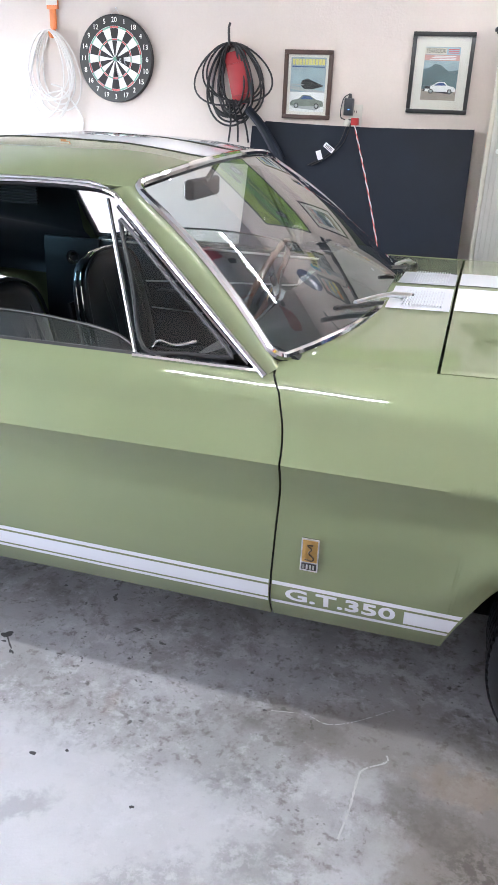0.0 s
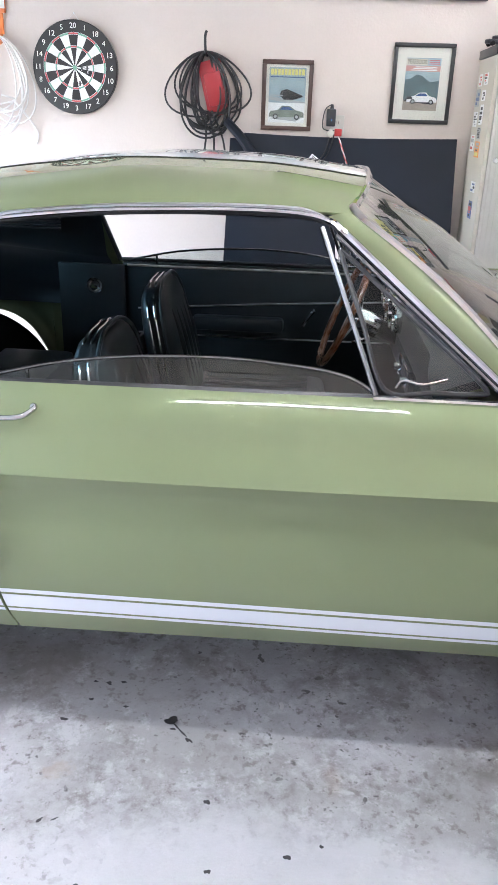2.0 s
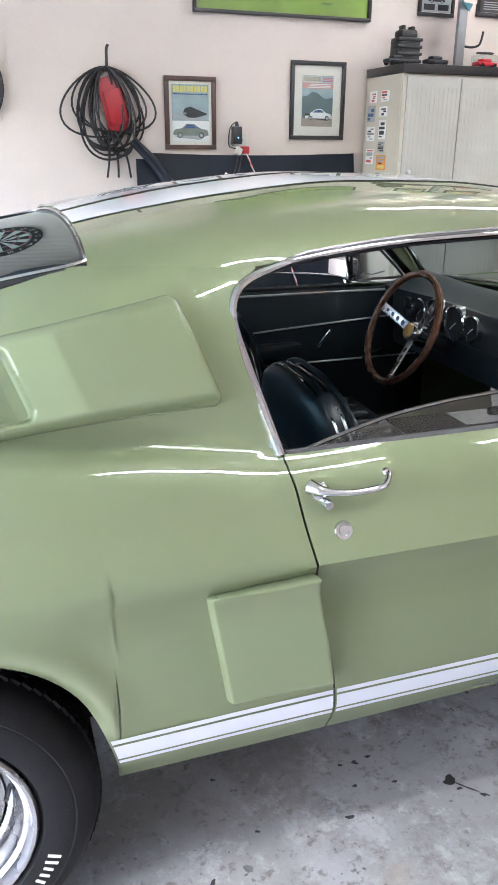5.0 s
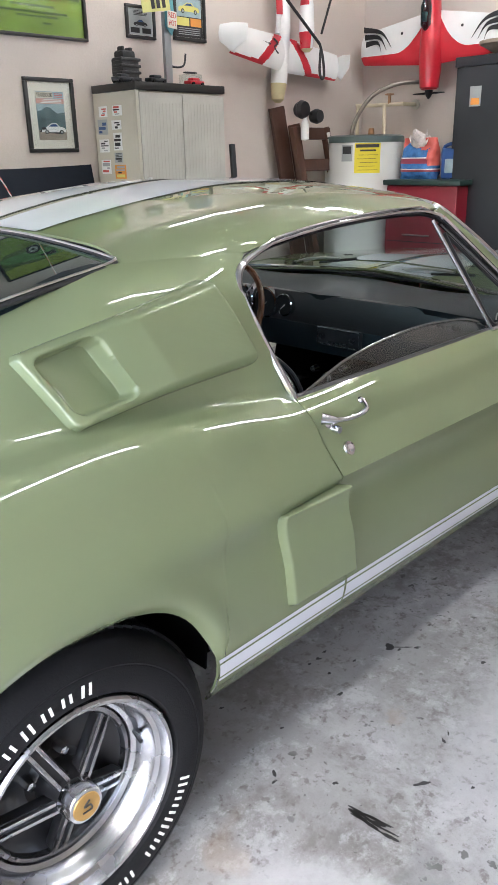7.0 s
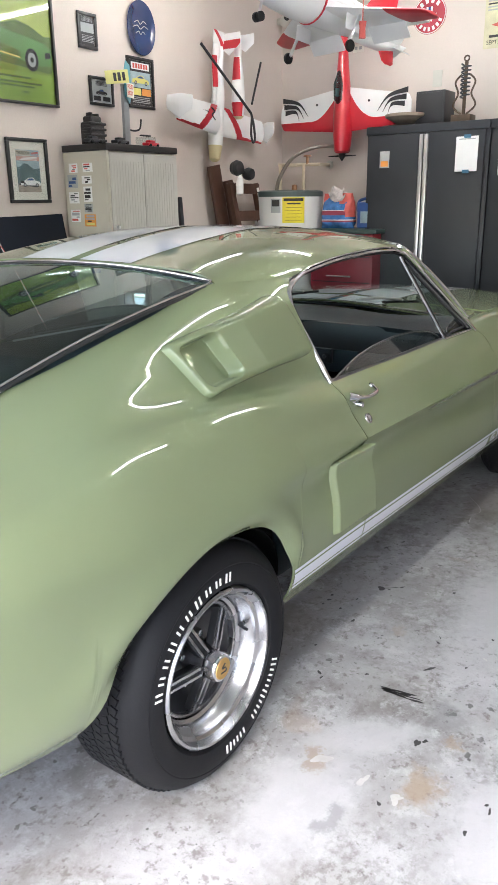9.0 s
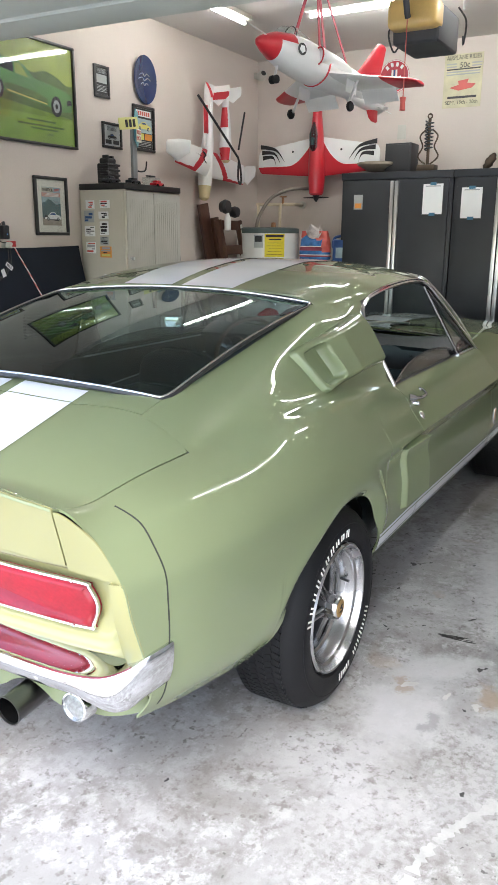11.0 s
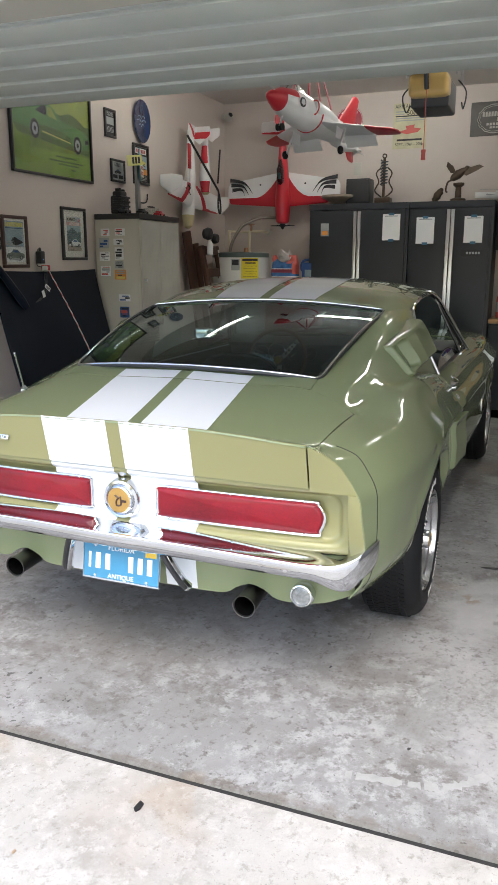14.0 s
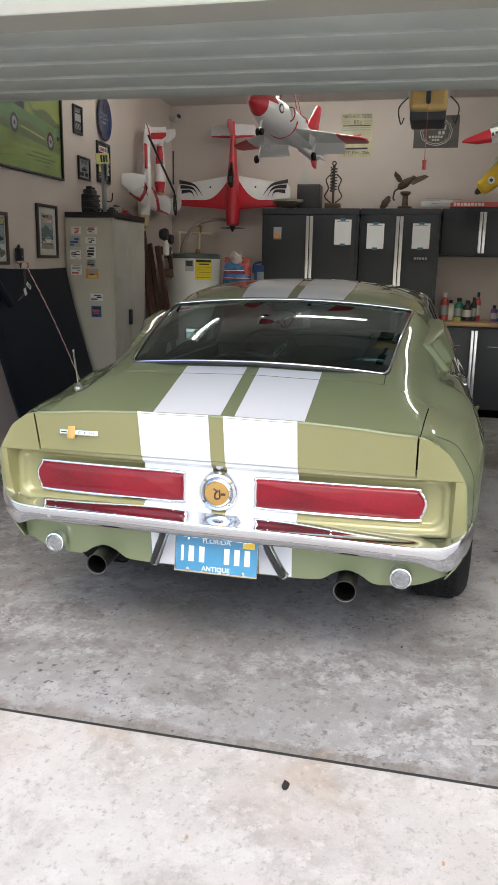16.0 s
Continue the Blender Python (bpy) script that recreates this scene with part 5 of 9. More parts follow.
seat(.36, .875), seat(-.36, .85)
part("rear_bench", box(box(bmesh.new(), (.05, -.60, .42), (.50, .60, .56), .04), (-.05, -.60, .50), (.10, .60, .82), .04), BLACK, CAR, "black folded rear bench")
part("cargo_shelf", boxed((-.45, -.55, .78), (.02, .55, .84), .01), BLACK, CAR)
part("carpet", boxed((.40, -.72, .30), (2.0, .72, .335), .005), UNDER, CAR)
part("gearbox_tunnel", box(bmesh.new(), (.45, -.12, .33), (1.9, .12, .44), .05, seg=4), BLACK, CAR)
for s in (-1, 1):
    part("door_card", boxed((.66, s * .775 - .012, .34), (1.90, s * .775 + .012, .885), .01), BLACK, CAR)
    part("card_trim", tube(bmesh.new(), [(.72, s * .760, .70), (1.2, s * .760, .735), (1.85, s * .760, .775)], .004, 6), BRUSHED, CAR)
    part("card_trim", tube(bmesh.new(), [(.72, s * .760, .60), (1.2, s * .760, .595), (1.85, s * .760, .60)], .004, 6), BRUSHED, CAR)
    part("card_trim", tube(bmesh.new(), [(.68, s * .762, .872), (1.85, s * .762, .872)], .005, 6), BRUSHED, CAR)
    part("arm_rest", boxed((.95, s * .735 - .03, .63), (1.32, s * .735 + .03, .69), .02), BLACK, CAR)
    part("window_crank", tube(bmesh.new(), smooth_path([(1.40, s * .755, .66), (1.42, s * .735, .70), (1.44, s * .725, .73)], 4), .007, 8), CHROME, CAR)
    part("door_pull", tube(bmesh.new(), [(1.60, s * .755, .60), (1.68, s * .745, .63)], .008, 8), CHROME, CAR)
    part("lock_button", tube(bmesh.new(), [(.80, s * .768, .88), (.80, s * .768, .915)], .005, 8), CHROME, CAR)
    inner = sheet(lambda u, v: Vector((-.30 + .93 * u - .04 * v, s * (skin(-.30 + .93 * u, 3.0 + 8.0 * v)[0] - .035), skin(-.30 + .93 * u, 3.0 + 8.0 * v)[1])), 16, 20, (0, -s, 0))
    part("quarter_trim", inner, BLACK, CAR)
    part("jamb_trim", boxed((.40, s * .755 - .012, .33), (.672, s * .755 + .012, .875), .01), BLACK, CAR)
    for k in range(9):
        z = 1.02 + .012 * k
        part("vent_louvre", boxed((.18, s * .625 - .012, z), (.46, s * .625 + .004, z + .006), 0), BLACKPLASTIC, CAR, smooth=0)
    part("belt_reel", spin(bmesh.new(), [(0, .012), (.018, .010), (.022, .004), (.030, .004), (.032, 0)], 20, pose(.55, s * .70, .79, -90 if s > 0 else 90, 0, 0) @ pose(0, 0, .03)), CHROME, CAR)
headliner = sheet(lambda u, v: roof_point(.03 + .94 * u, .97 * (2 * v - 1)) - Vector((0, 0, .03)), 24, 20, (0, 0, -1))
part("headliner", headliner, BLACK, CAR)


def dashboard():
    d = new("dashboard")
    d.parent = CAR
    bm = sheet(lambda u, v: Vector((1.70 + .30 * v ** .8 + .03 * math.sin(3 * math.pi * abs(u - .5)), (2 * u - 1) * .74, .895 + .05 * math.sin(math.pi * min(1, v * 1.1)) * (.8 + .2 * math.cos(4 * math.pi * (u - .5))))), 30, 12, (0, 0, 1))
    part("pad", bm, BLACK, d, solid=.02)
    part("fascia", boxed((1.71, -.74, .77), (1.75, .74, .895), .012), surf("brushed_dark_dash", (.10, .10, .10), .38, .7, stretch=(1, .1, 1)), d)
    part("lower_fascia", boxed((1.72, -.74, .66), (1.80, .74, .775), .02), BLACK, d)
    for y, r in ((.50, .045), (.40, .062), (.27, .062), (.17, .045), (.58, .035)):
        g = new("gauge")
        g.parent = d
        g.matrix_local = pose(1.708, y, .838, 0, -90, 0)
        part("gauge_bezel", spin(bmesh.new(), [(r, -.01), (r, .018), (r * .9, .022), (r * .85, .010)], 28), CHROME, g)
        part("gauge_face", spin(bmesh.new(), [(r * .86, .008), (0, .008)], 28), BLACKPLASTIC, g)
        part("needle", boxed((-.0015, 0, .009), (.0015, r * .7, .011), 0, pose(0, 0, 0, 0, 0, 40)), LETTER, g, smooth=0)
    radio = new("radio")
    radio.parent = d
    part("radio_face", boxed((1.700, -.20, .705), (1.722, .00, .775), .008), BLACKPLASTIC, radio)
    part("radio_rim", tube(bmesh.new(), [(1.698, -.20, .708), (1.698, -.20, .772), (1.698, 0, .772), (1.698, 0, .708)], .004, 6, True), CHROME, radio)
    for y in (-.175, -.025):
        part("radio_knob", spin(bmesh.new(), [(0, .024), (.011, .022), (.013, 0)], 16, pose(1.70, y, .74, 0, -90, 0)), CHROME, radio)
    for k in range(5):
        part("radio_key", boxed((1.690, -.145 + .02 * k, .716), (1.702, -.131 + .02 * k, .724), .001), CHROME, radio)
    for y, z in ((-.12, .62), (.02, .60), (-.04, .58)):
        part("knob", spin(bmesh.new(), [(0, .03), (.013, .026), (.015, 0)], 16, pose(1.72, y, z, 0, -90, 0)), CHROME, d)
    words("dash_script", "G.T.350", .022, pose(1.708, -.56, .842, 90, 0, -90), CHROME, d, width=.10)


dashboard()


def steering():
    sw = new("steering_wheel")
    sw.parent = CAR
    sw.matrix_local = pose(1.535, .35, .815, 0, -68, 0)
    part("wood_rim", tube(bmesh.new(), [(.195 * math.cos(2 * math.pi * i / 48), .195 * math.sin(2 * math.pi * i / 48), 0) for i in range(48)], .0125, 10, True), WOOD, sw, "varnished walnut rim")
    for a in (75, 195, 315):
        bm = bmesh.new()
        box(bm, (.03, -.016, -.002), (.193, .016, .002), .001, Matrix.Rotation(radians(a), 4, "Z") @ pose(0, 0, -.062, 0, -17.5, 0))
        part("spoke", bm, ALLOY, sw, "drilled polished spoke")
        for k in range(4):
            part("spoke_hole", spin(bmesh.new(), [(.010 - .0012 * k, 0), (0, .0006)], 14, Matrix.Rotation(radians(a), 4, "Z") @ pose(0, 0, -.062, 0, -17.5, 0) @ pose(.072 + .030 * k, 0, .0026)), BLACKPLASTIC, sw)
    part("hub", spin(bmesh.new(), [(0, -.03), (.028, -.032), (.036, -.040), (.040, -.06), (.042, -.13), (.03, -.135)], 28), CHROME, sw)
    part("horn_button", spin(bmesh.new(), [(0, -.024), (.024, -.026), (.027, -.033)], 24), GOLD, sw)
    part("column", tube(bmesh.new(), [(0, 0, -.07), (0, 0, -.30)], .032, 14), BLACKPLASTIC, sw)


steering()
mr = new("wing_mirror")
mr.parent = CAR
part("stem", tube(bmesh.new(), [(1.54, .80, .885), (1.535, .825, .925)], .010, 8), CHROME, mr)
part("mirror_shell", box(bmesh.new(), (-.018, -.075, -.042), (.030, .075, .042), .020, pose(1.53, .845, .955, 0, 0, 12), 4), CHROME, mr, "chrome mirror shell")
part("mirror_glass", boxed((-.021, -.060, -.032), (-.017, .060, .032), .003, pose(1.53, .845, .955, 0, 0, 12)), surf("mirror", (.9, .9, .9), .03, 1.0, var=0), mr)
rv = new("rear_view_mirror")
rv.parent = CAR
part("stem", tube(bmesh.new(), [(1.47, 0, 1.275), (1.43, 0, 1.215)], .008, 8), CHROME, rv)
part("mirror_shell", box(bmesh.new(), (1.405, -.125, 1.165), (1.435, .125, 1.225), .014, seg=3), BLACKPLASTIC, rv)
part("mirror_glass", boxed((1.402, -.115, 1.171), (1.406, .115, 1.219), .001), MATS["mirror"], rv)


# ---- north wall ----
NWALL = lambda x, z, d=0.0: pose(x, NORTH - 0.001 - d, z, 90, 0, 0)
EWALL = lambda y, z, d=0.0: pose(EAST - 0.001 - d, y, z, 90, 0, -90)
RND = random.Random(7)
INK = surf("black_ink", (0.02, 0.02, 0.022), 0.5)
CREAM = surf("cream_card", (0.72, 0.70, 0.63), 0.7, var=0.04)
FRAMEBLACK = surf("black_frame_wood", (0.02, 0.02, 0.02), 0.35, var=0.2)
FRAMEBROWN = surf("dark_brown_frame_wood", (0.06, 0.03, 0.022), 0.4, var=0.3, scale=20)
SKYBLUE = surf("printed_sky_blue", (0.30, 0.39, 0.43), 0.5, var=0.25, scale=14)
HILL = surf("printed_hill_teal", (0.09, 0.145, 0.155), 0.5, var=0.4, scale=14)
SAND = surf("printed_sand", (0.34, 0.29, 0.235), 0.5, var=0.2, scale=20)
PRINTYEL = surf("printed_yellow", (0.66, 0.60, 0.16), 0.5)
PRINTRED = surf("printed_red", (0.55, 0.10, 0.08), 0.5)
PRINTGREEN = surf("printed_green", (0.115, 0.27, 0.07), 0.45, var=0.25, scale=5)
PRINTLIME = surf("printed_lime", (0.33, 0.40, 0.06), 0.4, var=0.35, scale=4)
PRINTGREY = surf("printed_grey", (0.36, 0.38, 0.38), 0.5)
PRINTWHITE = surf("printed_white", (0.75, 0.76, 0.75), 0.5)
PRINTORANGE = surf("printed_orange", (0.70, 0.28, 0.05), 0.5)
PRINTBLUE = surf("printed_blue", (0.03, 0.08, 0.22), 0.35)
FRAMEPANE = glass("frame_glass", (0.96, 0.97, 0.97), 0.025)


def frame_thing(name, m, w, h, label, wood, width=0.018, deep=0.02, mat_w=0.0, category="picture frame"):
    """A hung frame of w by h: four mitred bars, backing, mount."""
    t = thing(name, m, label, category)
    for sx, sy, lx, ly in ((0, 1, w, width), (0, -1, w, width), (1, 0, width, h - 2 * width), (-1, 0, width, h - 2 * width)):
        cx, cy = sx * (w - width) / 2, sy * (h - width) / 2
        part("frame_bar", boxed((cx - lx / 2, cy - ly / 2, 0), (cx + lx / 2, cy + ly / 2, deep), 0.003), wood, t)
    part("backing", boxed((-w / 2 + width, -h / 2 + width, 0.001), (w / 2 - width, h / 2 - width, 0.006)), CREAM, t, smooth=0)
    return t


def block(t, name, x0, y0, x1, y1, z, m, label=""):
    return part(name, boxed((x0, y0, z), (x1, y1, z + 0.0012)), m, t, label, smooth=0)


def print_car(t, cx, cy, s, body, z, flip=1):
    """A flat printed car, seen from the side, s long."""
    X = lambda a: cx + flip * a * s
    o = [(-.50, .02), (-.50, .12), (-.46, .17), (-.28, .20), (-.10, .31), (.12, .32), (.24, .21), (.44, .17), (.50, .10), (.49, .02)]
    o = [(X(a), cy + b * s) for a, b in o]
    part("printed_car", plate(bmesh.new(), o if flip > 0 else o[::-1], .0008, pose(0, 0, z)), body, t, smooth=0)
    w = [(X(a), cy + b * s) for a, b in [(-.22, .205), (-.08, .285), (.10, .29), (.19, .21)]]
    part("printed_window", plate(bmesh.new(), w if flip > 0 else w[::-1], .0006, pose(0, 0, z + .0008)), PRINTBLUE, t, smooth=0)
    for a in (-.30, .31):
        part("printed_wheel", spin(bmesh.new(), [(.075 * s, 0), (.075 * s, .0016), (0, .0016)], 20, pose(X(a), cy + .03 * s, z)), INK, t, smooth=0)
        part("printed_hub", spin(bmesh.new(), [(.045 * s, 0), (.045 * s, .0021), (0, .0021)], 16, pose(X(a), cy + .03 * s, z)), PRINTGREY, t, smooth=0)


def dartboard():
    R = 0.2255
    t = thing("dartboard", NWALL(-2.127, 1.652), "round black and white dartboard with thrown darts", "dartboard")
    part("board", spin(bmesh.new(), [(0, 0), (R - .004, 0), (R, .005), (R, .032), (R - .004, .036), (0, .036)], 64), FRAMEBLACK, t)
    board_red, board_green = surf("board_red", (.50, .10, .10), .8), surf("board_green", (.18, .36, .26), .8)
    white = surf("sisal_white", (.70, .71, .68), .85, var=.08, bump=.2)
    black = surf("sisal_black", (.03, .03, .03), .85)
    rings = [(.010, .095, 0), (.095, .104, 1), (.104, .156, 0), (.156, .166, 1)]
    for k in range(20):
        bm = bmesh.new()
        a0, a1 = radians(90 - 18 * k - 9 + .4), radians(90 - 18 * k + 9 - .4)
        for r0, r1, mi in rings:
            vs = [[bm.verts.new((r * math.cos(a0 + (a1 - a0) * i / 4), r * math.sin(a0 + (a1 - a0) * i / 4), .0368)) for i in range(5)] for r in (r0, r1 - .001)]
            for i in range(4):
                f = bm.faces.new((vs[0][i], vs[1][i], vs[1][i + 1], vs[0][i + 1]))
                f.material_index = mi
        bmesh.ops.recalc_face_normals(bm, faces=bm.faces[:])
        part("segment", bm, (black if k % 2 == 0 else white, board_red if k % 2 == 0 else board_green), t, smooth=0)
    for r in (.095, .104, .156, .166):
        part("wire", tube(bmesh.new(), [(r * math.cos(i / 48 * 2 * math.pi), r * math.sin(i / 48 * 2 * math.pi), .0372) for i in range(48)], .0009, 4, True), BRUSHED, t)
    part("bull", spin(bmesh.new(), [(.011, .036), (.011, .0385), (0, .0385)], 20), board_green, t)
    for k, n in enumerate((20, 1, 18, 4, 13, 6, 10, 15, 2, 17, 3, 19, 7, 16, 8, 11, 14, 9, 12, 5)):
        a = radians(90 - 18 * k)
        words("number", str(n), .036, pose(.196 * math.cos(a), .196 * math.sin(a), .0365), LETTER, t)
    part("hanger_wire", tube(bmesh.new(), [(-.03, R - .004, .02), (0, R + .03, .004), (.03, R - .004, .02)], .0012, 6), BRUSHED, t)
    part("nail", tube(bmesh.new(), [(0, R + .03, 0), (0, R + .032, .012)], .003, 8), BRUSHED, t)
    for x, y, dx, dy in ((.035, -.015, .03, .012), (.068, -.028, .025, .02), (.022, -.085, .03, .006)):
        d = thing("dart", NWALL(-2.127 + x, 1.652 + y, .037), "thrown steel dart stuck in the dartboard", "dart", "darts in the board")
        part("barrel", tube(bmesh.new(), [(0, 0, -.004), (dx * .3, dy * .3, .03), (dx, dy, .085)], [.001, .003, .0028], 8), BRUSHED, d)
        for r in (0, 90):
            part("flight", boxed((-.011, -.0004, .085), (.011, .0004, .115), 0, Matrix.Translation((dx, dy, 0)) @ pose(0, 0, 0, 0, 0, r)), INK, d, smooth=0)


dartboard()


def loops(name, m, n, rx, rz, r, material, parent, seed, tail=0.0):
    q = random.Random(seed)
    for k in range(n):
        a, b = rx * q.uniform(.55, 1.0), rz * q.uniform(.75, 1.05)
        ox, tw, dep = q.uniform(-.25, .25) * rx, q.uniform(-.28, .28), .015 + .008 * k
        pts = []
        for i in range(36):
            f = 2 * math.pi * i / 36
            x, y = a * math.sin(f) * (1 - .25 * math.cos(f)), b * math.cos(f) - b
            pts.append((ox * (1 - math.cos(f)) / 2 + x + tw * y * .5, y, dep + .012 * math.sin(2 * f + k)))
        part(name, tube(bmesh.new(), pts, r, 7, True), material, parent)


def rope_and_cord():
    rope = surf("white_vinyl_cord", (.72, .70, .67), .5, var=.08)
    orange = surf("orange_plastic", (.75, .22, .06), .4)
    h = thing("wall_hook", NWALL(-2.52, 1.87), "orange plastic strap hook on the wall", "hook")
    part("hook_strap", box(box(bmesh.new(), (-.035, .03, 0), (.035, .16, .02), .006), (-.02, -.07, .004), (.02, .04, .018), .006), orange, h)
    part("hook_tip", tube(bmesh.new(), smooth_path([(0, -.06, .01), (0, -.10, .015), (0, -.11, .045), (0, -.085, .06)], 4), .010, 8), orange, h)
    part("hook_label", boxed((-.035, .05, .0205), (.035, .14, .022)), CREAM, h, smooth=0)
    c = thing("rope_coil", NWALL(-2.52, 1.79), "coil of thin white cord hung from an orange hook", "cord")
    loops("loop", None, 10, .15, .235, .0042, rope, c, 3)
    part("wrap", tube(bmesh.new(), [(.06 * math.sin(i / 3), -.28 - .004 * i, .05 + .03 * math.cos(i / 3)) for i in range(16)], .005, 6), rope, c)
    part("cord_end", tube(bmesh.new(), smooth_path([(.05, -.30, .05), (.13, -.40, .03), (.16, -.47, .01), (.15, -.52, .01)], 5), .0055, 7), rope, c)
    k = thing("wall_hook", NWALL(-1.43, 1.76), "bent black steel hook screwed to the wall", "hook")
    part("hook_rod", tube(bmesh.new(), smooth_path([(0, -.03, 0), (0, -.03, .05), (0, -.01, .09), (0, .05, .10), (.008, .075, .10)], 5), .007, 8), BLACKPLASTIC, k)
    cable = surf("black_rubber_cable", (.012, .012, .013), .45)
    c = thing("extension_cord", NWALL(-1.43, 1.745), "tangled black extension cord on a red winder", "cord")
    red = surf("red_winder_plastic", (.34, .02, .026), .3)
    turn = pose(0, 0, 0, 0, 0, 14)
    bm = box(bmesh.new(), (-.062, -.31, .020), (.062, -.04, .030), .004, turn)
    box(bm, (-.045, -.26, .029), (.045, -.10, .042), .005, turn)
    part("winder", bm, red, c, "red plastic winder")
    loops("cable_loop", None, 6, .13, .20, .0055, cable, c, 11)
    loops("cable_loop", None, 5, .24, .19, .005, cable, c, 21)
    loops("cable_loop", None, 4, .07, .17, .005, cable, c, 35)
    for x in (-.01, .03, .075):
        part("cable_tail", tube(bmesh.new(), smooth_path([(x * .4, -.28, .05), (x + .01, -.40, .03), (x * 1.4, -.50, .02)], 5), .0055, 7), cable, c)


rope_and_cord()


def pictures():
    t = frame_thing("magazine_frame", NWALL(-1.006, 1.55), .266, .340, "framed car magazine cover in a dark brown frame", FRAMEBROWN, .022)
    block(t, "cover", -.096, -.132, .096, .134, .006, SKYBLUE)
    block(t, "printed_ground", -.096, -.132, .096, -.035, .0075, PRINTWHITE)
    for i in range(10):
        block(t, "title_bar", -.088 + .018 * i, .098, -.074 + .018 * i, .126, .0075, PRINTYEL)
    block(t, "title_bar", -.09, .086, .09, .091, .0075, PRINTBLUE)
    o = [(-.04, .0), (-.015, -.02), (.03, -.02), (.085, -.005), (.085, .0), (.03, .02), (.0, .032), (-.03, .022)]
    part("printed_plane", plate(bmesh.new(), o, .001, pose(0, 0, .0085)), INK, t, smooth=0)
    block(t, "printed_wing", -.09, -.002, -.02, .003, .0085, PRINTGREY)
    part("printed_shadow", plate(bmesh.new(), [(-.09, -.112), (.05, -.125), (.094, -.098), (.02, -.088)], .0006, pose(0, 0, .0082)), PRINTGREY, t, smooth=0)
    part("printed_runway", plate(bmesh.new(), [(-.096, -.02), (.096, -.05), (.096, -.030), (-.096, -.004)], .0006, pose(0, 0, .0078)), PRINTGREY, t, smooth=0)
    print_car(t, .0, -.108, .185, surf("printed_olive", (.17, .20, .165), .5, var=.3, scale=40), .0088, -1)
    part("pane", boxed((-.11, -.147, .012), (.11, .147, .0135)), FRAMEPANE, t, smooth=0).visible_shadow = False

    t = frame_thing("yearbook_frame", NWALL(-.311, 1.623), .311, .380, "framed yearbook cover with white mount in a black frame", FRAMEBLACK, .020)
    block(t, "cover", -.088, -.125, .088, .122, .007, SKYBLUE)
    block(t, "printed_ground", -.088, -.125, .088, -.075, .0085, SAND)
    hill = [(-.088, -.075), (.088, -.075), (.088, .018), (.04, .010), (.0, .038), (-.03, .045), (-.06, .025), (-.088, .02)]
    part("printed_hill", plate(bmesh.new(), hill, .001, pose(0, 0, .0083)), HILL, t, smooth=0)
    block(t, "header", -.088, .088, .020, .118, .0085, surf("printed_ivory", (.62, .58, .47), .5))
    words("title", "YEARBOOK", .030, pose(-.033, .103, .0102), INK, t, width=.100)
    block(t, "printed_patch", .022, .088, .088, .118, .0085, surf("printed_pale_blue", (.30, .47, .55), .5))
    block(t, "printed_patch", -.088, .060, .088, .086, .0085, surf("printed_salmon", (.55, .30, .26), .5))
    for i in range(3):
        block(t, "text_bar", .028, .093 + .008 * i, .082, .097 + .008 * i, .0098, PRINTRED)
        block(t, "text_bar", -.06 + .01 * i, .063 + .0075 * i, .07, .067 + .0075 * i, .0098, PRINTWHITE)
    part("printed_shadow", plate(bmesh.new(), [(-.085, -.082), (.06, -.096), (.075, -.086), (-.06, -.060)], .0006, pose(0, 0, .0092)), INK, t, smooth=0)
    print_car(t, .008, -.088, .155, PRINTWHITE, .0098, 1)
    block(t, "printed_grille", -.070, -.072, -.042, -.060, .0112, INK)
    part("pane", boxed((-.136, -.17, .012), (.136, .17, .0135)), FRAMEPANE, t, smooth=0).visible_shadow = False

    t = frame_thing("car_poster", NWALL(-.508, 2.325), .955, .640, "large glossy green car poster in a thin black frame", FRAMEBLACK, .016, .025)
    block(t, "printed_sky", -.46, .03, .46, .304, .007, PRINTLIME)
    block(t, "printed_field", -.46, -.304, .46, .03, .007, surf("printed_bright_green", (.21, .33, .04), .4, var=.4, scale=3))
    tree = [(-.46, .02), (.46, -.02), (.46, .08), (.40, .075), (.30, .12), (.20, .14), (.10, .11), (-.02, .13), (-.2, .18), (-.36, .15), (-.46, .17)]
    part("printed_trees", plate(bmesh.new(), tree, .0008, pose(0, 0, .0082)), surf("printed_dark_green", (.10, .165, .035), .45, var=.4, scale=12), t, smooth=0)
    block(t, "printed_road", -.46, -.14, .46, .0, .0078, surf("printed_lawn_shade", (.18, .28, .035), .45, var=.5, scale=6))
    shape = lambda nm, o, z, m: part(nm, plate(bmesh.new(), o, .0006, pose(0, 0, z)), m, t, smooth=0)
    shape("printed_shadow", [(-.40, -.06), (.44, -.13), (.46, -.09), (-.44, .0)], .0090, MATS["printed_dark_green"])
    shape("printed_car", [(-.46, .03), (-.44, -.005), (-.28, -.02), (-.14, -.035), (.22, -.075), (.36, -.095), (.44, -.085), (.455, -.04), (.45, .005), (.40, .035), (.25, .06), (.10, .078), (.03, .135), (-.03, .158), (-.12, .163), (-.22, .148), (-.32, .108), (-.42, .085)], .0096, PRINTGREEN)
    shape("printed_shade", [(-.14, -.03), (.22, -.07), (.22, -.03), (.10, .0), (-.10, .02), (-.16, .01)], .0102, MATS["printed_dark_green"])
    shape("printed_window", [(-.20, .10), (-.12, .142), (-.075, .146), (-.07, .085)], .0103, INK)
    shape("printed_window", [(-.055, .084), (-.06, .146), (-.01, .142), (.055, .072)], .0103, PRINTLIME)
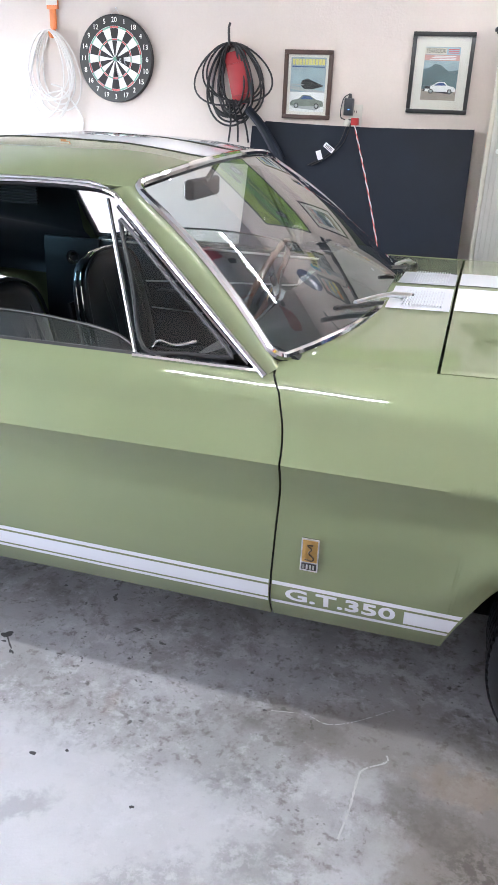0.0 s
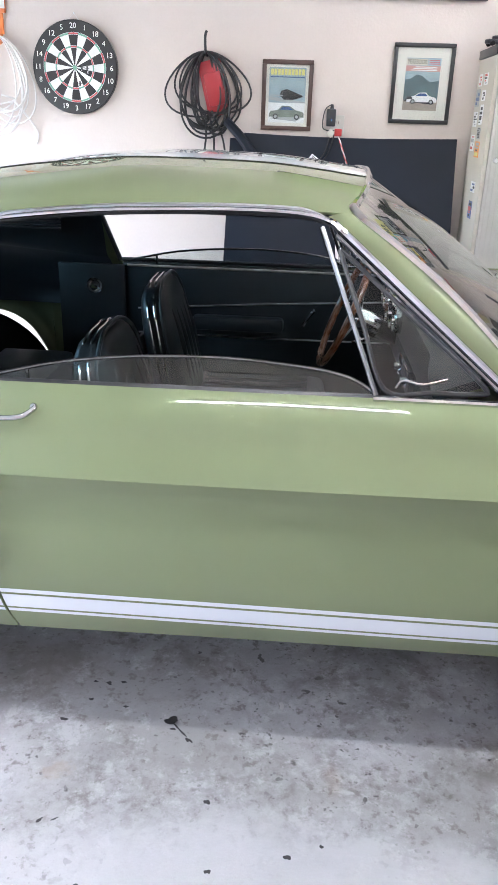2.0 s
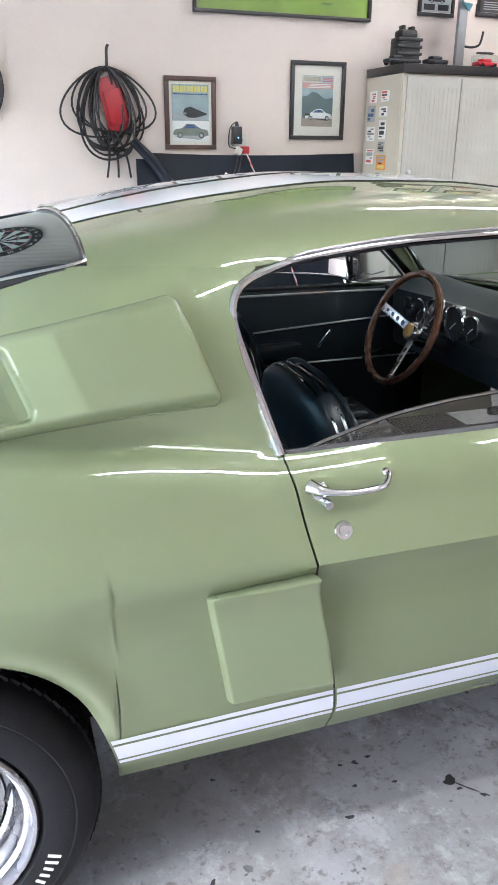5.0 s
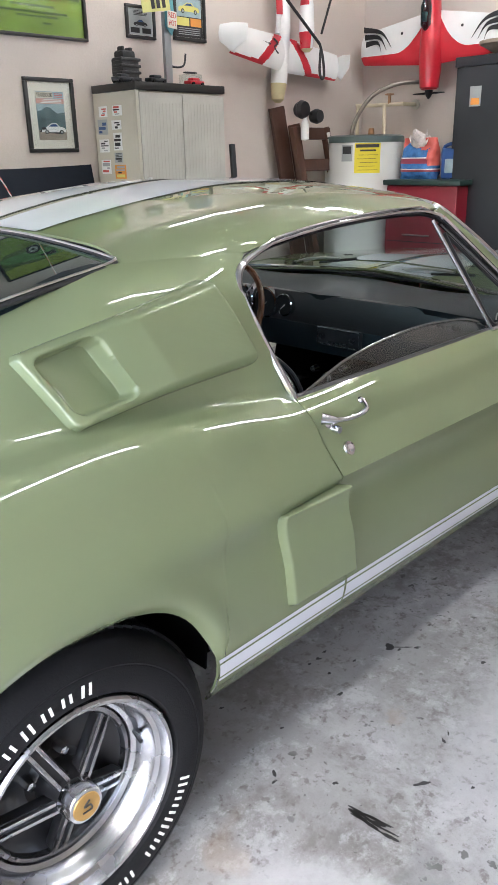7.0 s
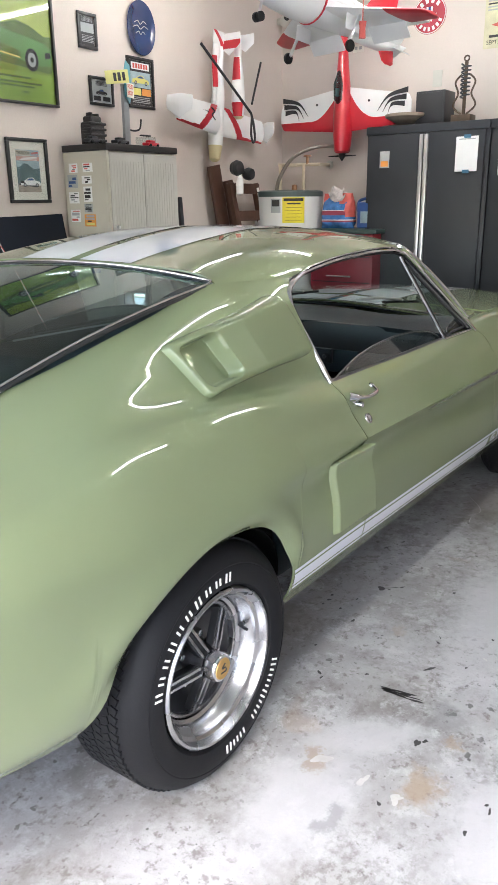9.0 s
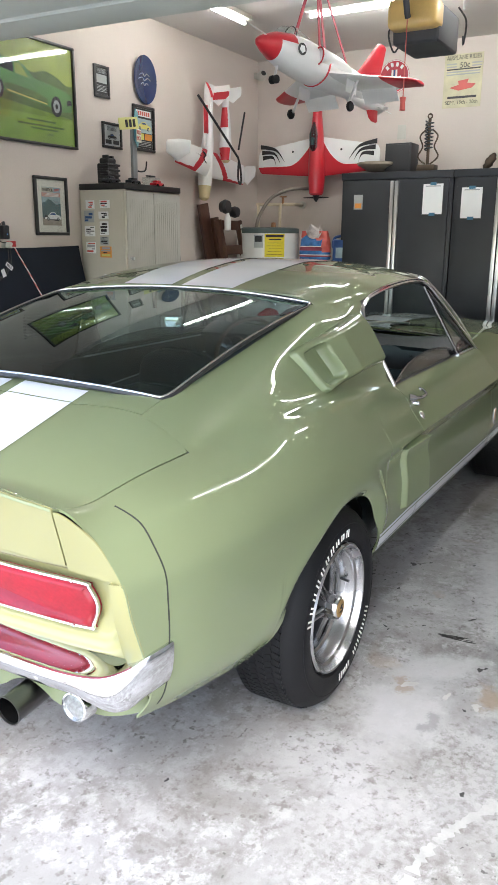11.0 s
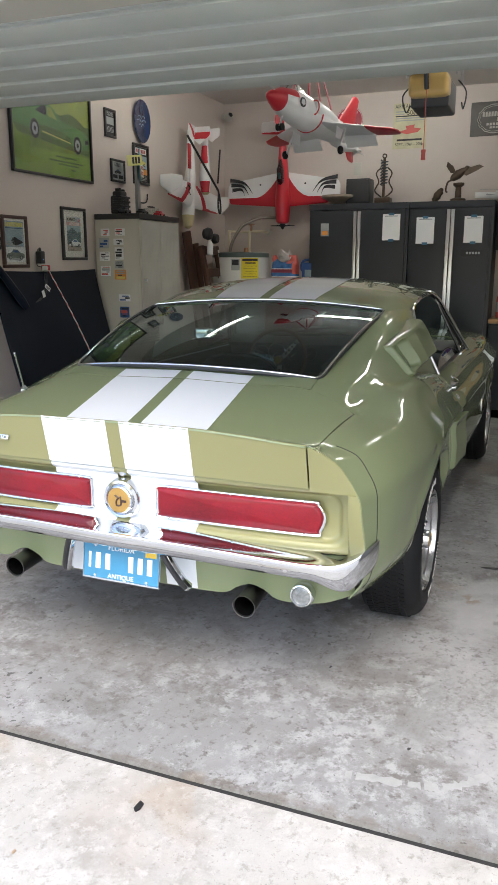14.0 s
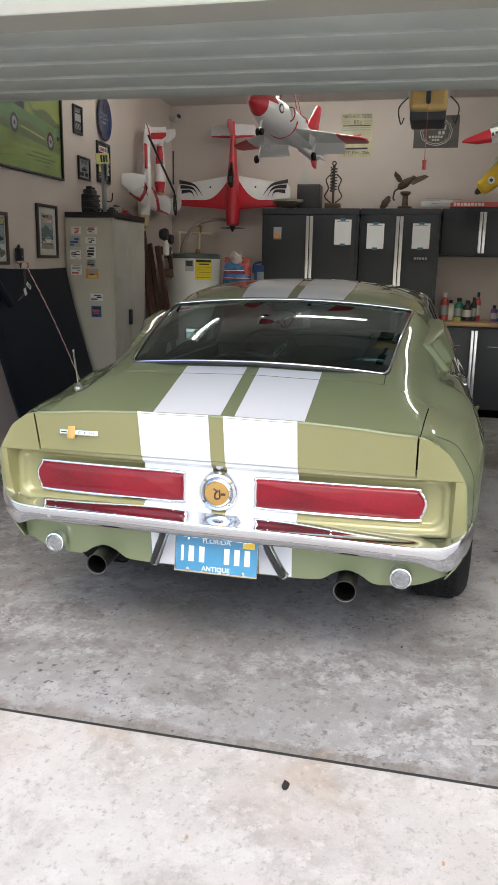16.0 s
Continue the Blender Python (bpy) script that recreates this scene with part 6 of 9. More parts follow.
    shape("printed_stripe", [(-.13, -.028), (.21, -.066), (.21, -.058), (-.13, -.020)], .0109, PRINTYEL)
    shape("printed_nose", [(.40, -.05), (.445, -.04), (.44, -.01), (.40, -.015)], .0103, INK)
    for x, y in ((-.21, -.018), (.296, -.066)):
        for r, m, up in ((.064, INK, 0), (.040, PRINTGREY, .0004), (.016, INK, .0008)):
            part("printed_wheel", spin(bmesh.new(), [(r, 0), (r, .001), (0, .001)], 24, pose(x, y, .0108 + up) @ Matrix.Diagonal((.78, 1, 1, 1))), m, t, smooth=0)
    for y, a, b in ((-.175, .02, .28), (-.205, -.06, .36), (-.255, .20, .26), (-.225, .05, .30)):
        block(t, "text_bar", a, y, b, y + .011, .0092, MATS["printed_dark_green"])
    part("pane", boxed((-.462, -.305, .013), (.462, .305, .015)), FRAMEPANE, t, smooth=0).visible_shadow = False

    t = frame_thing("plaque", NWALL(.263, 2.490), .164, .213, "dark award plaque with a silver plate", FRAMEBLACK, .02, .016, category="plaque")
    block(t, "plate_face", -.06, -.085, .06, .085, .006, INK)
    block(t, "silver_plate", -.055, -.01, .055, .045, .0075, PRINTGREY)
    for i in range(5):
        block(t, "text_bar", -.045, .055 + .006 * i, .045, .057 + .006 * i, .0075, PRINTGREY)
        block(t, "text_bar", -.05, -.03 - .009 * i, .05, -.027 - .009 * i, .0075, PRINTGREY)

    t = frame_thing("plaque", NWALL(.358, 2.140), .218, .177, "black framed silver award sheet with a drawn car", FRAMEBLACK, .018, .016, category="plaque")
    block(t, "silver_sheet", -.088, -.068, .088, .068, .006, PRINTGREY)
    print_car(t, 0, -.02, .10, INK, .0075)
    for i in range(4):
        block(t, "text_bar", -.05, .035 + .007 * i, .05, .038 + .007 * i, .0075, INK)
    for a in (-.075, .01):
        block(t, "text_block", a, -.058, a + .065, -.030, .0075, INK)

    t = frame_thing("plaque", NWALL(.742, 2.231), .268, .328, "black framed award with car photographs and red lettering", FRAMEBLACK, .02, .018, category="plaque")
    block(t, "sheet", -.112, -.142, .112, .142, .006, INK)
    block(t, "header", -.09, .085, .09, .13, .0075, PRINTWHITE)
    for i in range(6):
        block(t, "title_bar", -.075 + .026 * i, .092, -.057 + .026 * i, .122, .009, PRINTRED)
    block(t, "photo", -.10, -.03, .10, .07, .0075, SKYBLUE)
    print_car(t, 0, -.005, .17, PRINTYEL, .0086)
    block(t, "photo", -.10, -.08, .0, -.035, .0075, PRINTYEL)
    block(t, "photo", .01, -.08, .10, -.035, .0075, PRINTORANGE)
    for i in range(4):
        block(t, "text_bar", -.09, -.128 + .011 * i, .09, -.124 + .011 * i, .0075, PRINTGREY)

    t = thing("wall_plate", NWALL(.760, 2.580), "glossy dark blue oval wall plate with pale script", "wall plate")
    m = Matrix.Diagonal((.92, 1.14, 1, 1))
    part("dish", spin(bmesh.new(), [(0, .012), (.10, .012), (.118, .018), (.150, .026), (.152, .022), (.12, .006), (.09, 0), (0, 0)], 48, m), surf("blue_enamel", (.015, .035, .11), .15, coat=1.0), t)
    for y, a in ((.03, .06), (.0, .075), (-.035, .045)):
        part("script", tube(bmesh.new(), smooth_path([(-a, y, .0135), (-a * .4, y + .015, .0135), (0, y - .005, .0135), (a * .5, y + .016, .0135), (a, y + .004, .0135)], 5), .0025, 6), PRINTGREY, t)


pictures()


def outlet_and_sheet():
    o = thing("power_outlet", NWALL(-.733, 1.405), "white double power outlet on the wall", "outlet")
    part("cover_plate", boxed((-.037, -.058, 0), (.037, .058, .006), .003), TRIM, o)
    for y in (-.022, .022):
        part("socket", boxed((-.017, y - .015, .005), (.017, y + .015, .009), .003), TRIM, o)
        for x in (-.006, .006):
            part("slot", boxed((x - .0015, y - .006, .0088), (x + .0015, y + .006, .0095)), INK, o, smooth=0)
    c = thing("plug_charger", NWALL(-.765, 1.437, .007), "black plug-in charger with a small blue light", "charger")
    part("charger_body", boxed((-.026, -.03, 0), (.022, .055, .045), .006), BLACKPLASTIC, c)
    part("charger_neck", tube(bmesh.new(), [(0, .05, .02), (0, .078, .02)], [.012, .007], 8), BLACKPLASTIC, c)
    part("charger_light", spin(bmesh.new(), [(0, .047), (.003, .046), (.003, .044)], 8), glow("blue_led", (.1, .25, 1), 3), c)
    part("charger_lead", tube(bmesh.new(), smooth_path([(0, .078, .02), (-.035, .05, .02), (-.045, -.03, .02), (-.02, -.05, .025), (.02, -.05, .03)], 5), .003, 6), BLACKPLASTIC, c)
    c = thing("twisted_cord", (-.725, 4.44, 1.375), "red and white twisted lead hanging from the outlet", "cord")
    part("lead_plug", boxed((-.02, -.035, -.015), (.018, .015, .022), .005), surf("red_plug", (.45, .03, .03), .4), c)
    part("spare_plug", box(bmesh.new(), (-.055, -.045, -.04), (-.03, -.01, -.005), .004, pose(0, 0, 0, 0, 25, 10)), TRIM, c)
    end = Vector((.30, -.26, -.90))
    for k, m in enumerate((PRINTRED, PRINTWHITE)):
        pts = [end * (i / 90) + Vector((.0026 * math.cos(i * .8 + math.pi * k), .0026 * math.sin(i * .8 + math.pi * k) - .03, -.01 + .04 * math.sin(math.pi * i / 90))) for i in range(91)]
        part("strand", tube(bmesh.new(), pts, .0025, 6), m, c)
    t = thing("black_lead", (-.765, 4.44, 1.37), "thin black leads with white paper tags", "cord")
    for dx in (0, .02):
        part("lead", tube(bmesh.new(), smooth_path([(dx, -.02, 0), (dx - .03, -.05, -.10), (-.10 + dx, -.08, -.17), (-.19 + dx, -.08, -.22)], 6), .0035, 6), BLACKPLASTIC, t)
    part("tag", boxed((-.030, -.002, -.013), (.030, .0, .013), 0, pose(-.075, -.10, -.125, 0, 35, 0)), PAPER, t, smooth=0)
    part("tag", boxed((-.024, -.002, -.014), (.024, .0, .014), 0, pose(-.125, -.10, -.165, 0, 70, 0)), PAPER, t, smooth=0)
    for i in range(3):
        part("tag_print", boxed((-.022, -.003, -.008 + .006 * i), (.022, -.0018, -.005 + .006 * i), 0, pose(-.075, -.10, -.125, 0, 35, 0)), INK, t, smooth=0)

    # dark sheet draped over a panel that leans on the wall
    s = thing("dark_cover", (-.68, 4.20, 0), "big dark blue-black vinyl cover leaning on the wall", "cover")

    def fall(u, v):
        x = -1.30 + 1.20 * u
        z = 1.365 * v
        lean = .38 * (1 - v) ** 1.2
        top = .012 * math.sin(u * math.pi) * v
        return Vector((x + .68 + .04 * (1 - v) * (u - .5), 4.438 - .012 - lean - .012 * math.sin(5 * u + 2 * v) * (1 - v) - 4.20, max(.0, z - top - .03 * (u < .06) * v)))
    part("cover_sheet", sheet(fall, 30, 24, (0, -1, 0)), DARKCLOTH, s, solid=.012)
    fold = smooth_path([(-.64, .20, 1.42), (-.55, .19, 1.33), (-.46, .165, 1.21), (-.40, .14, 1.12)], 6)
    part("rolled_fold", tube(bmesh.new(), fold, [.022 + .0006 * i - .012 * max(0, i - 14) / 4 for i in range(len(fold))], 10), DARKCLOTH, s)


outlet_and_sheet()


def steel_cabinet():
    X0, X1, Y0, Y1, H = -.03, .63, 4.06, 4.455, 1.74
    c = thing("steel_cabinet", ((X0 + X1) / 2, (Y0 + Y1) / 2, 0), "putty-coloured two-door steel cabinet with stickers on its side", "cabinet")
    w, d = (X1 - X0) / 2, (Y1 - Y0) / 2
    bm = box(bmesh.new(), (-w, -d + .02, .0), (w, d, H), .004)
    box(bm, (-w, -d, .0), (-w + .02, -d + .02, H), .002)
    part("body", bm, PUTTY, c)
    part("top_tray", box(bmesh.new(), (-w - .006, -d - .006, H + .001), (w + .006, d, H + .042), .005), FRAMEBLACK, c, "black top tray")
    for i, (a, b) in enumerate(((-w + .022, -.002), (.002, w - .004))):
        dr = part("door", boxed((a, -d - .004, .06), (b, -d + .018, H - .012), .004), PUTTYDARK, c, "dull grey steel door")
        for k in range(12):
            part("door_rib", boxed((a + .012 + .0245 * k, -d - .0049, .10), (a + .020 + .0245 * k, -d - .003, H - .06), .0008), PUTTYDARK, dr)
    part("handle", boxed((-.05, -d - .03, .92), (-.025, -d - .004, 1.04), .006), BLACKPLASTIC, c)
    part("knob", spin(bmesh.new(), [(0, .02), (.010, .018), (.012, 0)], 14, pose(-w + .06, -d - .004, 1.28, 90, 0, 0)), BRUSHED, c)
    spots = [(4.404, 4.326, 1.672, 1.616), (4.277, 4.19, 1.671, 1.618), (4.424, 4.333, 1.603, 1.523), (4.292, 4.204, 1.595, 1.547), (4.422, 4.329, 1.498, 1.428), (4.284, 4.207, 1.530, 1.437), (4.416, 4.328, 1.388, 1.312), (4.29, 4.188, 1.36, 1.285), (4.285, 4.21, 1.425, 1.372), (4.261, 4.159, 1.171, 1.118), (4.255, 4.172, 1.076, .991)]
    cols = (PRINTWHITE, PRINTWHITE, PRINTGREY, PRINTWHITE, PRINTWHITE, PRINTWHITE, PRINTWHITE, PRINTORANGE, PRINTGREY, PRINTWHITE, PRINTBLUE)
    inks = (PRINTRED, PRINTRED, PRINTBLUE, INK, INK, INK, PRINTRED, PRINTYEL, INK, PRINTBLUE, PRINTRED)
    for (ya, yb, za, zb), m, k in zip(spots, cols, inks):
        s = new("sticker")
        s.parent = c
        s.location = (X0 - .0012 - (X0 + X1) / 2, (ya + yb) / 2 - (Y0 + Y1) / 2, (za + zb) / 2)
        hw, hh = (ya - yb) / 2, (za - zb) / 2
        part("sticker_face", boxed((-.0004, -hw, -hh), (.0010, hw, hh)), m, s, smooth=0)
        rnd = random.Random(int(za * 1000))
        z0 = -hh * .8
        while z0 < hh * .7:
            hgt, a0 = hh * rnd.uniform(.12, .5), hw * rnd.uniform(.3, .85)
            off = rnd.uniform(-1, 1) * (hw * .88 - a0)
            part("sticker_print", boxed((-.0010, off - a0, z0), (-.0003, off + a0, min(z0 + hgt, hh * .85))), rnd.choice((k, k, INK, PRINTGREY)), s, smooth=0)
            z0 += hgt + hh * .14
    T = H + .043
    b = thing("dark_bust", (.10, 4.30, T), "small black carved figure on the steel cabinet", "figurine")
    bm = box(bmesh.new(), (-.065, -.05, 0), (.065, .05, .14), .02, seg=3)
    box(bm, (-.05, -.04, .13), (.05, .04, .175), .02, seg=3)
    for k in range(4):
        box(bm, (-.07, -.056, .02 + .033 * k), (.07, .03, .036 + .033 * k), .006)
    box(bm, (-.035, -.03, .165), (-.02, .02, .195), .006), box(bm, (.015, -.03, .165), (.035, .02, .19), .006)
    part("figure", bm, surf("black_carved_resin", (.018, .018, .018), .5, bump=.6, fine=60), b)
    for x, y, m, lab in ((.20, 4.16, DARKMETAL, "small dark model car on the steel cabinet"), (.0, 4.20, DARKMETAL, "small dark model car on the steel cabinet"), (.50, 4.17, REDPAINT, "small red model car on the steel cabinet")):
        t = thing("model_car", pose(x, y, T, 0, 0, 8), lab, "model car", "model cars")
        bm = box(bmesh.new(), (-.065, -.027, .010), (.065, .027, .030), .008)
        box(bm, (-.035, -.022, .028), (.030, .022, .046), .010)
        part("shell", bm, m, t)
        for sx in (-.042, .042):
            for sy in (-.027, .027):
                part("wheel", spin(bmesh.new(), [(0, .005), (.011, .005), (.011, -.005), (0, -.005)], 14, pose(sx, sy, .011, 90, 0, 0)), RUBBER, t)
    t = thing("display_case", (.57, 4.28, T), "small clear case on a white base", "display case")
    part("case_base", boxed((-.06, -.05, 0), (.06, .05, .02), .003), TRIM, t)
    part("case_cover", boxed((-.055, -.045, .021), (.055, .045, .075), .004), PANE, t).visible_shadow = False
    part("case_ring", tube(bmesh.new(), [(.05 * math.cos(i / 4), .02 * math.sin(i / 4), .085) for i in range(25)], .004, 6, True), BLACKPLASTIC, t)
    # road-sign post
    p = thing("sign_post", (.44, 4.33, T), "grey steel post with tin signs and a hook", "sign post")
    part("post", boxed((-.025, -.012, 0), (.025, .012, .40), .003), surf("galvanised_steel", (.34, .36, .37), .45, .7), p)
    teal = surf("teal_enamel", (.10, .33, .40), .4)
    part("arrow_sign", plate(bmesh.new(), [(-.05, -.06), (.02, -.10), (.06, -.04), (.04, .14), (-.02, .16), (-.05, .1)], .004, pose(.01, -.02, .38, 90, 0, 20)), teal, p)
    part("red_sign", boxed((-.05, -.004, -.045), (.05, 0, .045), .001, pose(.02, -.032, .36, 0, 0, 18)), CREAM, p, "cream sign with red words")
    for word, up in (("RED", .381), ("HOT", .341)):
        words("sign_word", word, .040, pose(.02, -.037, up, 90, 0, 18), PRINTRED, p, width=.080)
    part("yellow_plate", boxed((-.09, -.003, -.040), (.09, 0, .040), .001, pose(-.10, -.035, .43, 0, -8, -12)), surf("yellow_tin", (.62, .60, .22), .45), p, "yellow tin plate with dark marks")
    for k in range(3):
        part("plate_bar", boxed((-.03 + .035 * k, -.005, -.025), (-.008 + .035 * k, -.003, .025), 0, pose(-.10, -.035, .43, 0, -8, -12)), INK, p, smooth=0)
    part("hook", tube(bmesh.new(), smooth_path([(.02, 0, .12), (.07, -.01, .115), (.11, -.02, .13), (.125, -.02, .19)], 5), .006, 8), INK, p)


steel_cabinet()


def leaning_things():
    b = thing("black_bar", (.93, 4.20, 0), "tall slim black steel bar leaning beside the cabinet", "bar")
    part("bar", boxed((-.018, -.012, 0), (.018, .012, 1.47), .003, pose(0, 0, 0, -4, 0, 0)), DARKMETAL, b)
    b = thing("wooden_crate", (1.33, 4.28, 0), "dark stained wooden boards leaning on the wall", "boards")
    for x, top, w in ((1.74, 1.73, .14), (1.90, 1.62, .10)):
        part("board", boxed((-w / 2, -.015, 0), (w / 2, .015, top), .004, pose(x - 1.33, .0, 0, -4, -9, 0)), BROWNWOOD, b)
    b = thing("wooden_sled", (1.88, 4.06, 0), "dark brown wooden chair back with pale painted marks", "wooden chair")
    for x in (-.17, .17):
        part("upright", boxed((-.03, -.02, 0), (.03, .02, 1.60), .005, pose(x, 0, 0, -7, -8, 0)), BROWNWOOD, b)
    for z in (.5, .9, 1.32, 1.53):
        part("rail", boxed((-.19, -.012, -.04), (.19, .012, .04), .005, pose(-z * .13, z * .12, z, -7, 0, 0)), BROWNWOOD, b)
    for k in range(8):
        part("painted_mark", boxed((-.016, -.024, -.016), (.016, -.020, .016), .001, pose(.17 - (1.52 - .042 * k) * .139, (1.52 - .042 * k) * .123, 1.52 - .042 * k, -7, -8, 0)), LETTER, b, smooth=0)
    g = thing("work_lamp", (1.45, 4.20, 1.68), "round black lamp head hung over the boards", "lamp")
    part("lamp_head", spin(bmesh.new(), [(0, .03), (.05, .03), (.06, .0), (.045, -.04), (0, -.05)], 20, pose(.04, -.02, 0, 90, 0, 0)), BLACKPLASTIC, g)
    part("lamp_head", spin(bmesh.new(), [(0, .03), (.04, .03), (.05, .0), (.04, -.04), (0, -.05)], 20, pose(.20, -.02, -.04, 90, 20, 0)), BLACKPLASTIC, g)
    part("lamp_bar", tube(bmesh.new(), [(.02, 0, 0), (.20, 0, -.03)], .012, 8), BLACKPLASTIC, g)
    part("bottle", spin(bmesh.new(), [(0, -.20), (.028, -.19), (.03, -.10), (.014, -.06), (.014, -.03)], 16, pose(.06, -.03, 0)), WHITEFILM, g)


leaning_things()


def water_heater():
    h = thing("water_heater", (2.09, 4.09, 0), "white cylindrical water heater with a grey-green top", "water heater")
    r = .285
    part("tank", spin(bmesh.new(), [(0, .04), (r - .01, .04), (r, .05), (r, 1.475), (r - .004, 1.48), (0, 1.48)], 48), surf("white_tank_enamel", (.72, .72, .70), .35, var=.04), h)
    part("lid", spin(bmesh.new(), [(r + .004, 1.465), (r + .004, 1.505), (r - .02, 1.515), (0, 1.52)], 48), surf("grey_green_lid", (.07, .10, .10), .4), h)
    part("foot", spin(bmesh.new(), [(r - .03, 0), (r - .03, .045)], 32), DARKMETAL, h)
    yel = surf("yellow_label", (.75, .62, .03), .5)

    def wrap(a0, a1, z0, z1, m, nm, off):
        part(nm, sheet(lambda u, v: Vector(((r + off) * math.cos(a0 + (a1 - a0) * u), (r + off) * math.sin(a0 + (a1 - a0) * u), z0 + (z1 - z0) * v)), 8, 2, (math.cos(a0), math.sin(a0), 0)), m, h)
    wrap(radians(203), radians(240), 1.26, 1.46, yel, "energy_label", .0015)
    for k in range(6):
        wrap(radians(207 + 2 * (k % 3)), radians(236 - 3 * (k % 2)), 1.280 + .025 * k, (1.2825 if k < 5 else 1.292) + .025 * k, INK, "label_bar", .0026)
    wrap(radians(205), radians(238), 1.43, 1.452, INK, "label_bar", .0026)
    wrap(radians(183), radians(200), 1.34, 1.45, PRINTGREY, "rating_label", .0015)
    wrap(radians(185), radians(198), 1.39, 1.44, INK, "label_bar", .0026)
    wrap(radians(188), radians(202), .98, 1.06, DARKMETAL, "thermostat_cover", .004)
    ivory, copper = surf("ivory_pipe", (.66, .58, .42), .45), surf("old_copper", (.40, .22, .12), .4, .8)
    part("pipe", tube(bmesh.new(), [(.18, .20, 1.51), (.18, .20, 1.73)], .014, 10), ivory, h)
    part("pipe", tube(bmesh.new(), [(.24, .0, 1.51), (.24, .0, 1.73)], .014, 10), ivory, h)
    part("pipe", tube(bmesh.new(), [(.18, .22, 1.73), (.30, .10, 1.73), (.30, -.12, 1.73), (.46, -.12, 1.73)], .014, 10), ivory, h)
    part("flange", spin(bmesh.new(), [(0, 0), (.035, 0), (.035, .012), (0, .014)], 18, pose(.478, -.12, 1.73, 0, -90, 0)), TRIM, h)
    part("valve", tube(bmesh.new(), [(.30, .0, 1.735), (.30, .0, 1.80)], .012, 10), copper, h)
    part("valve_wheel", tube(bmesh.new(), [(.30 + .03 * math.cos(i / 3), .03 * math.sin(i / 3), 1.80) for i in range(19)], .006, 6, True), copper, h)
    part("flex_pipe", tube(bmesh.new(), smooth_path([(.0, .12, 1.51), (.02, .10, 1.62), (.10, .02, 1.78), (.22, -.12, 1.86), (.36, -.25, 1.87), (.45, -.30, 1.88)], 6), .016, 10), surf("grey_flex_pipe", (.25, .22, .19), .4, .6), h)
    part("relief_valve", spin(bmesh.new(), [(0, .05), (.02, .045), (.025, 0)], 12, pose(.0, -.06, 1.515)), copper, h)


water_heater()


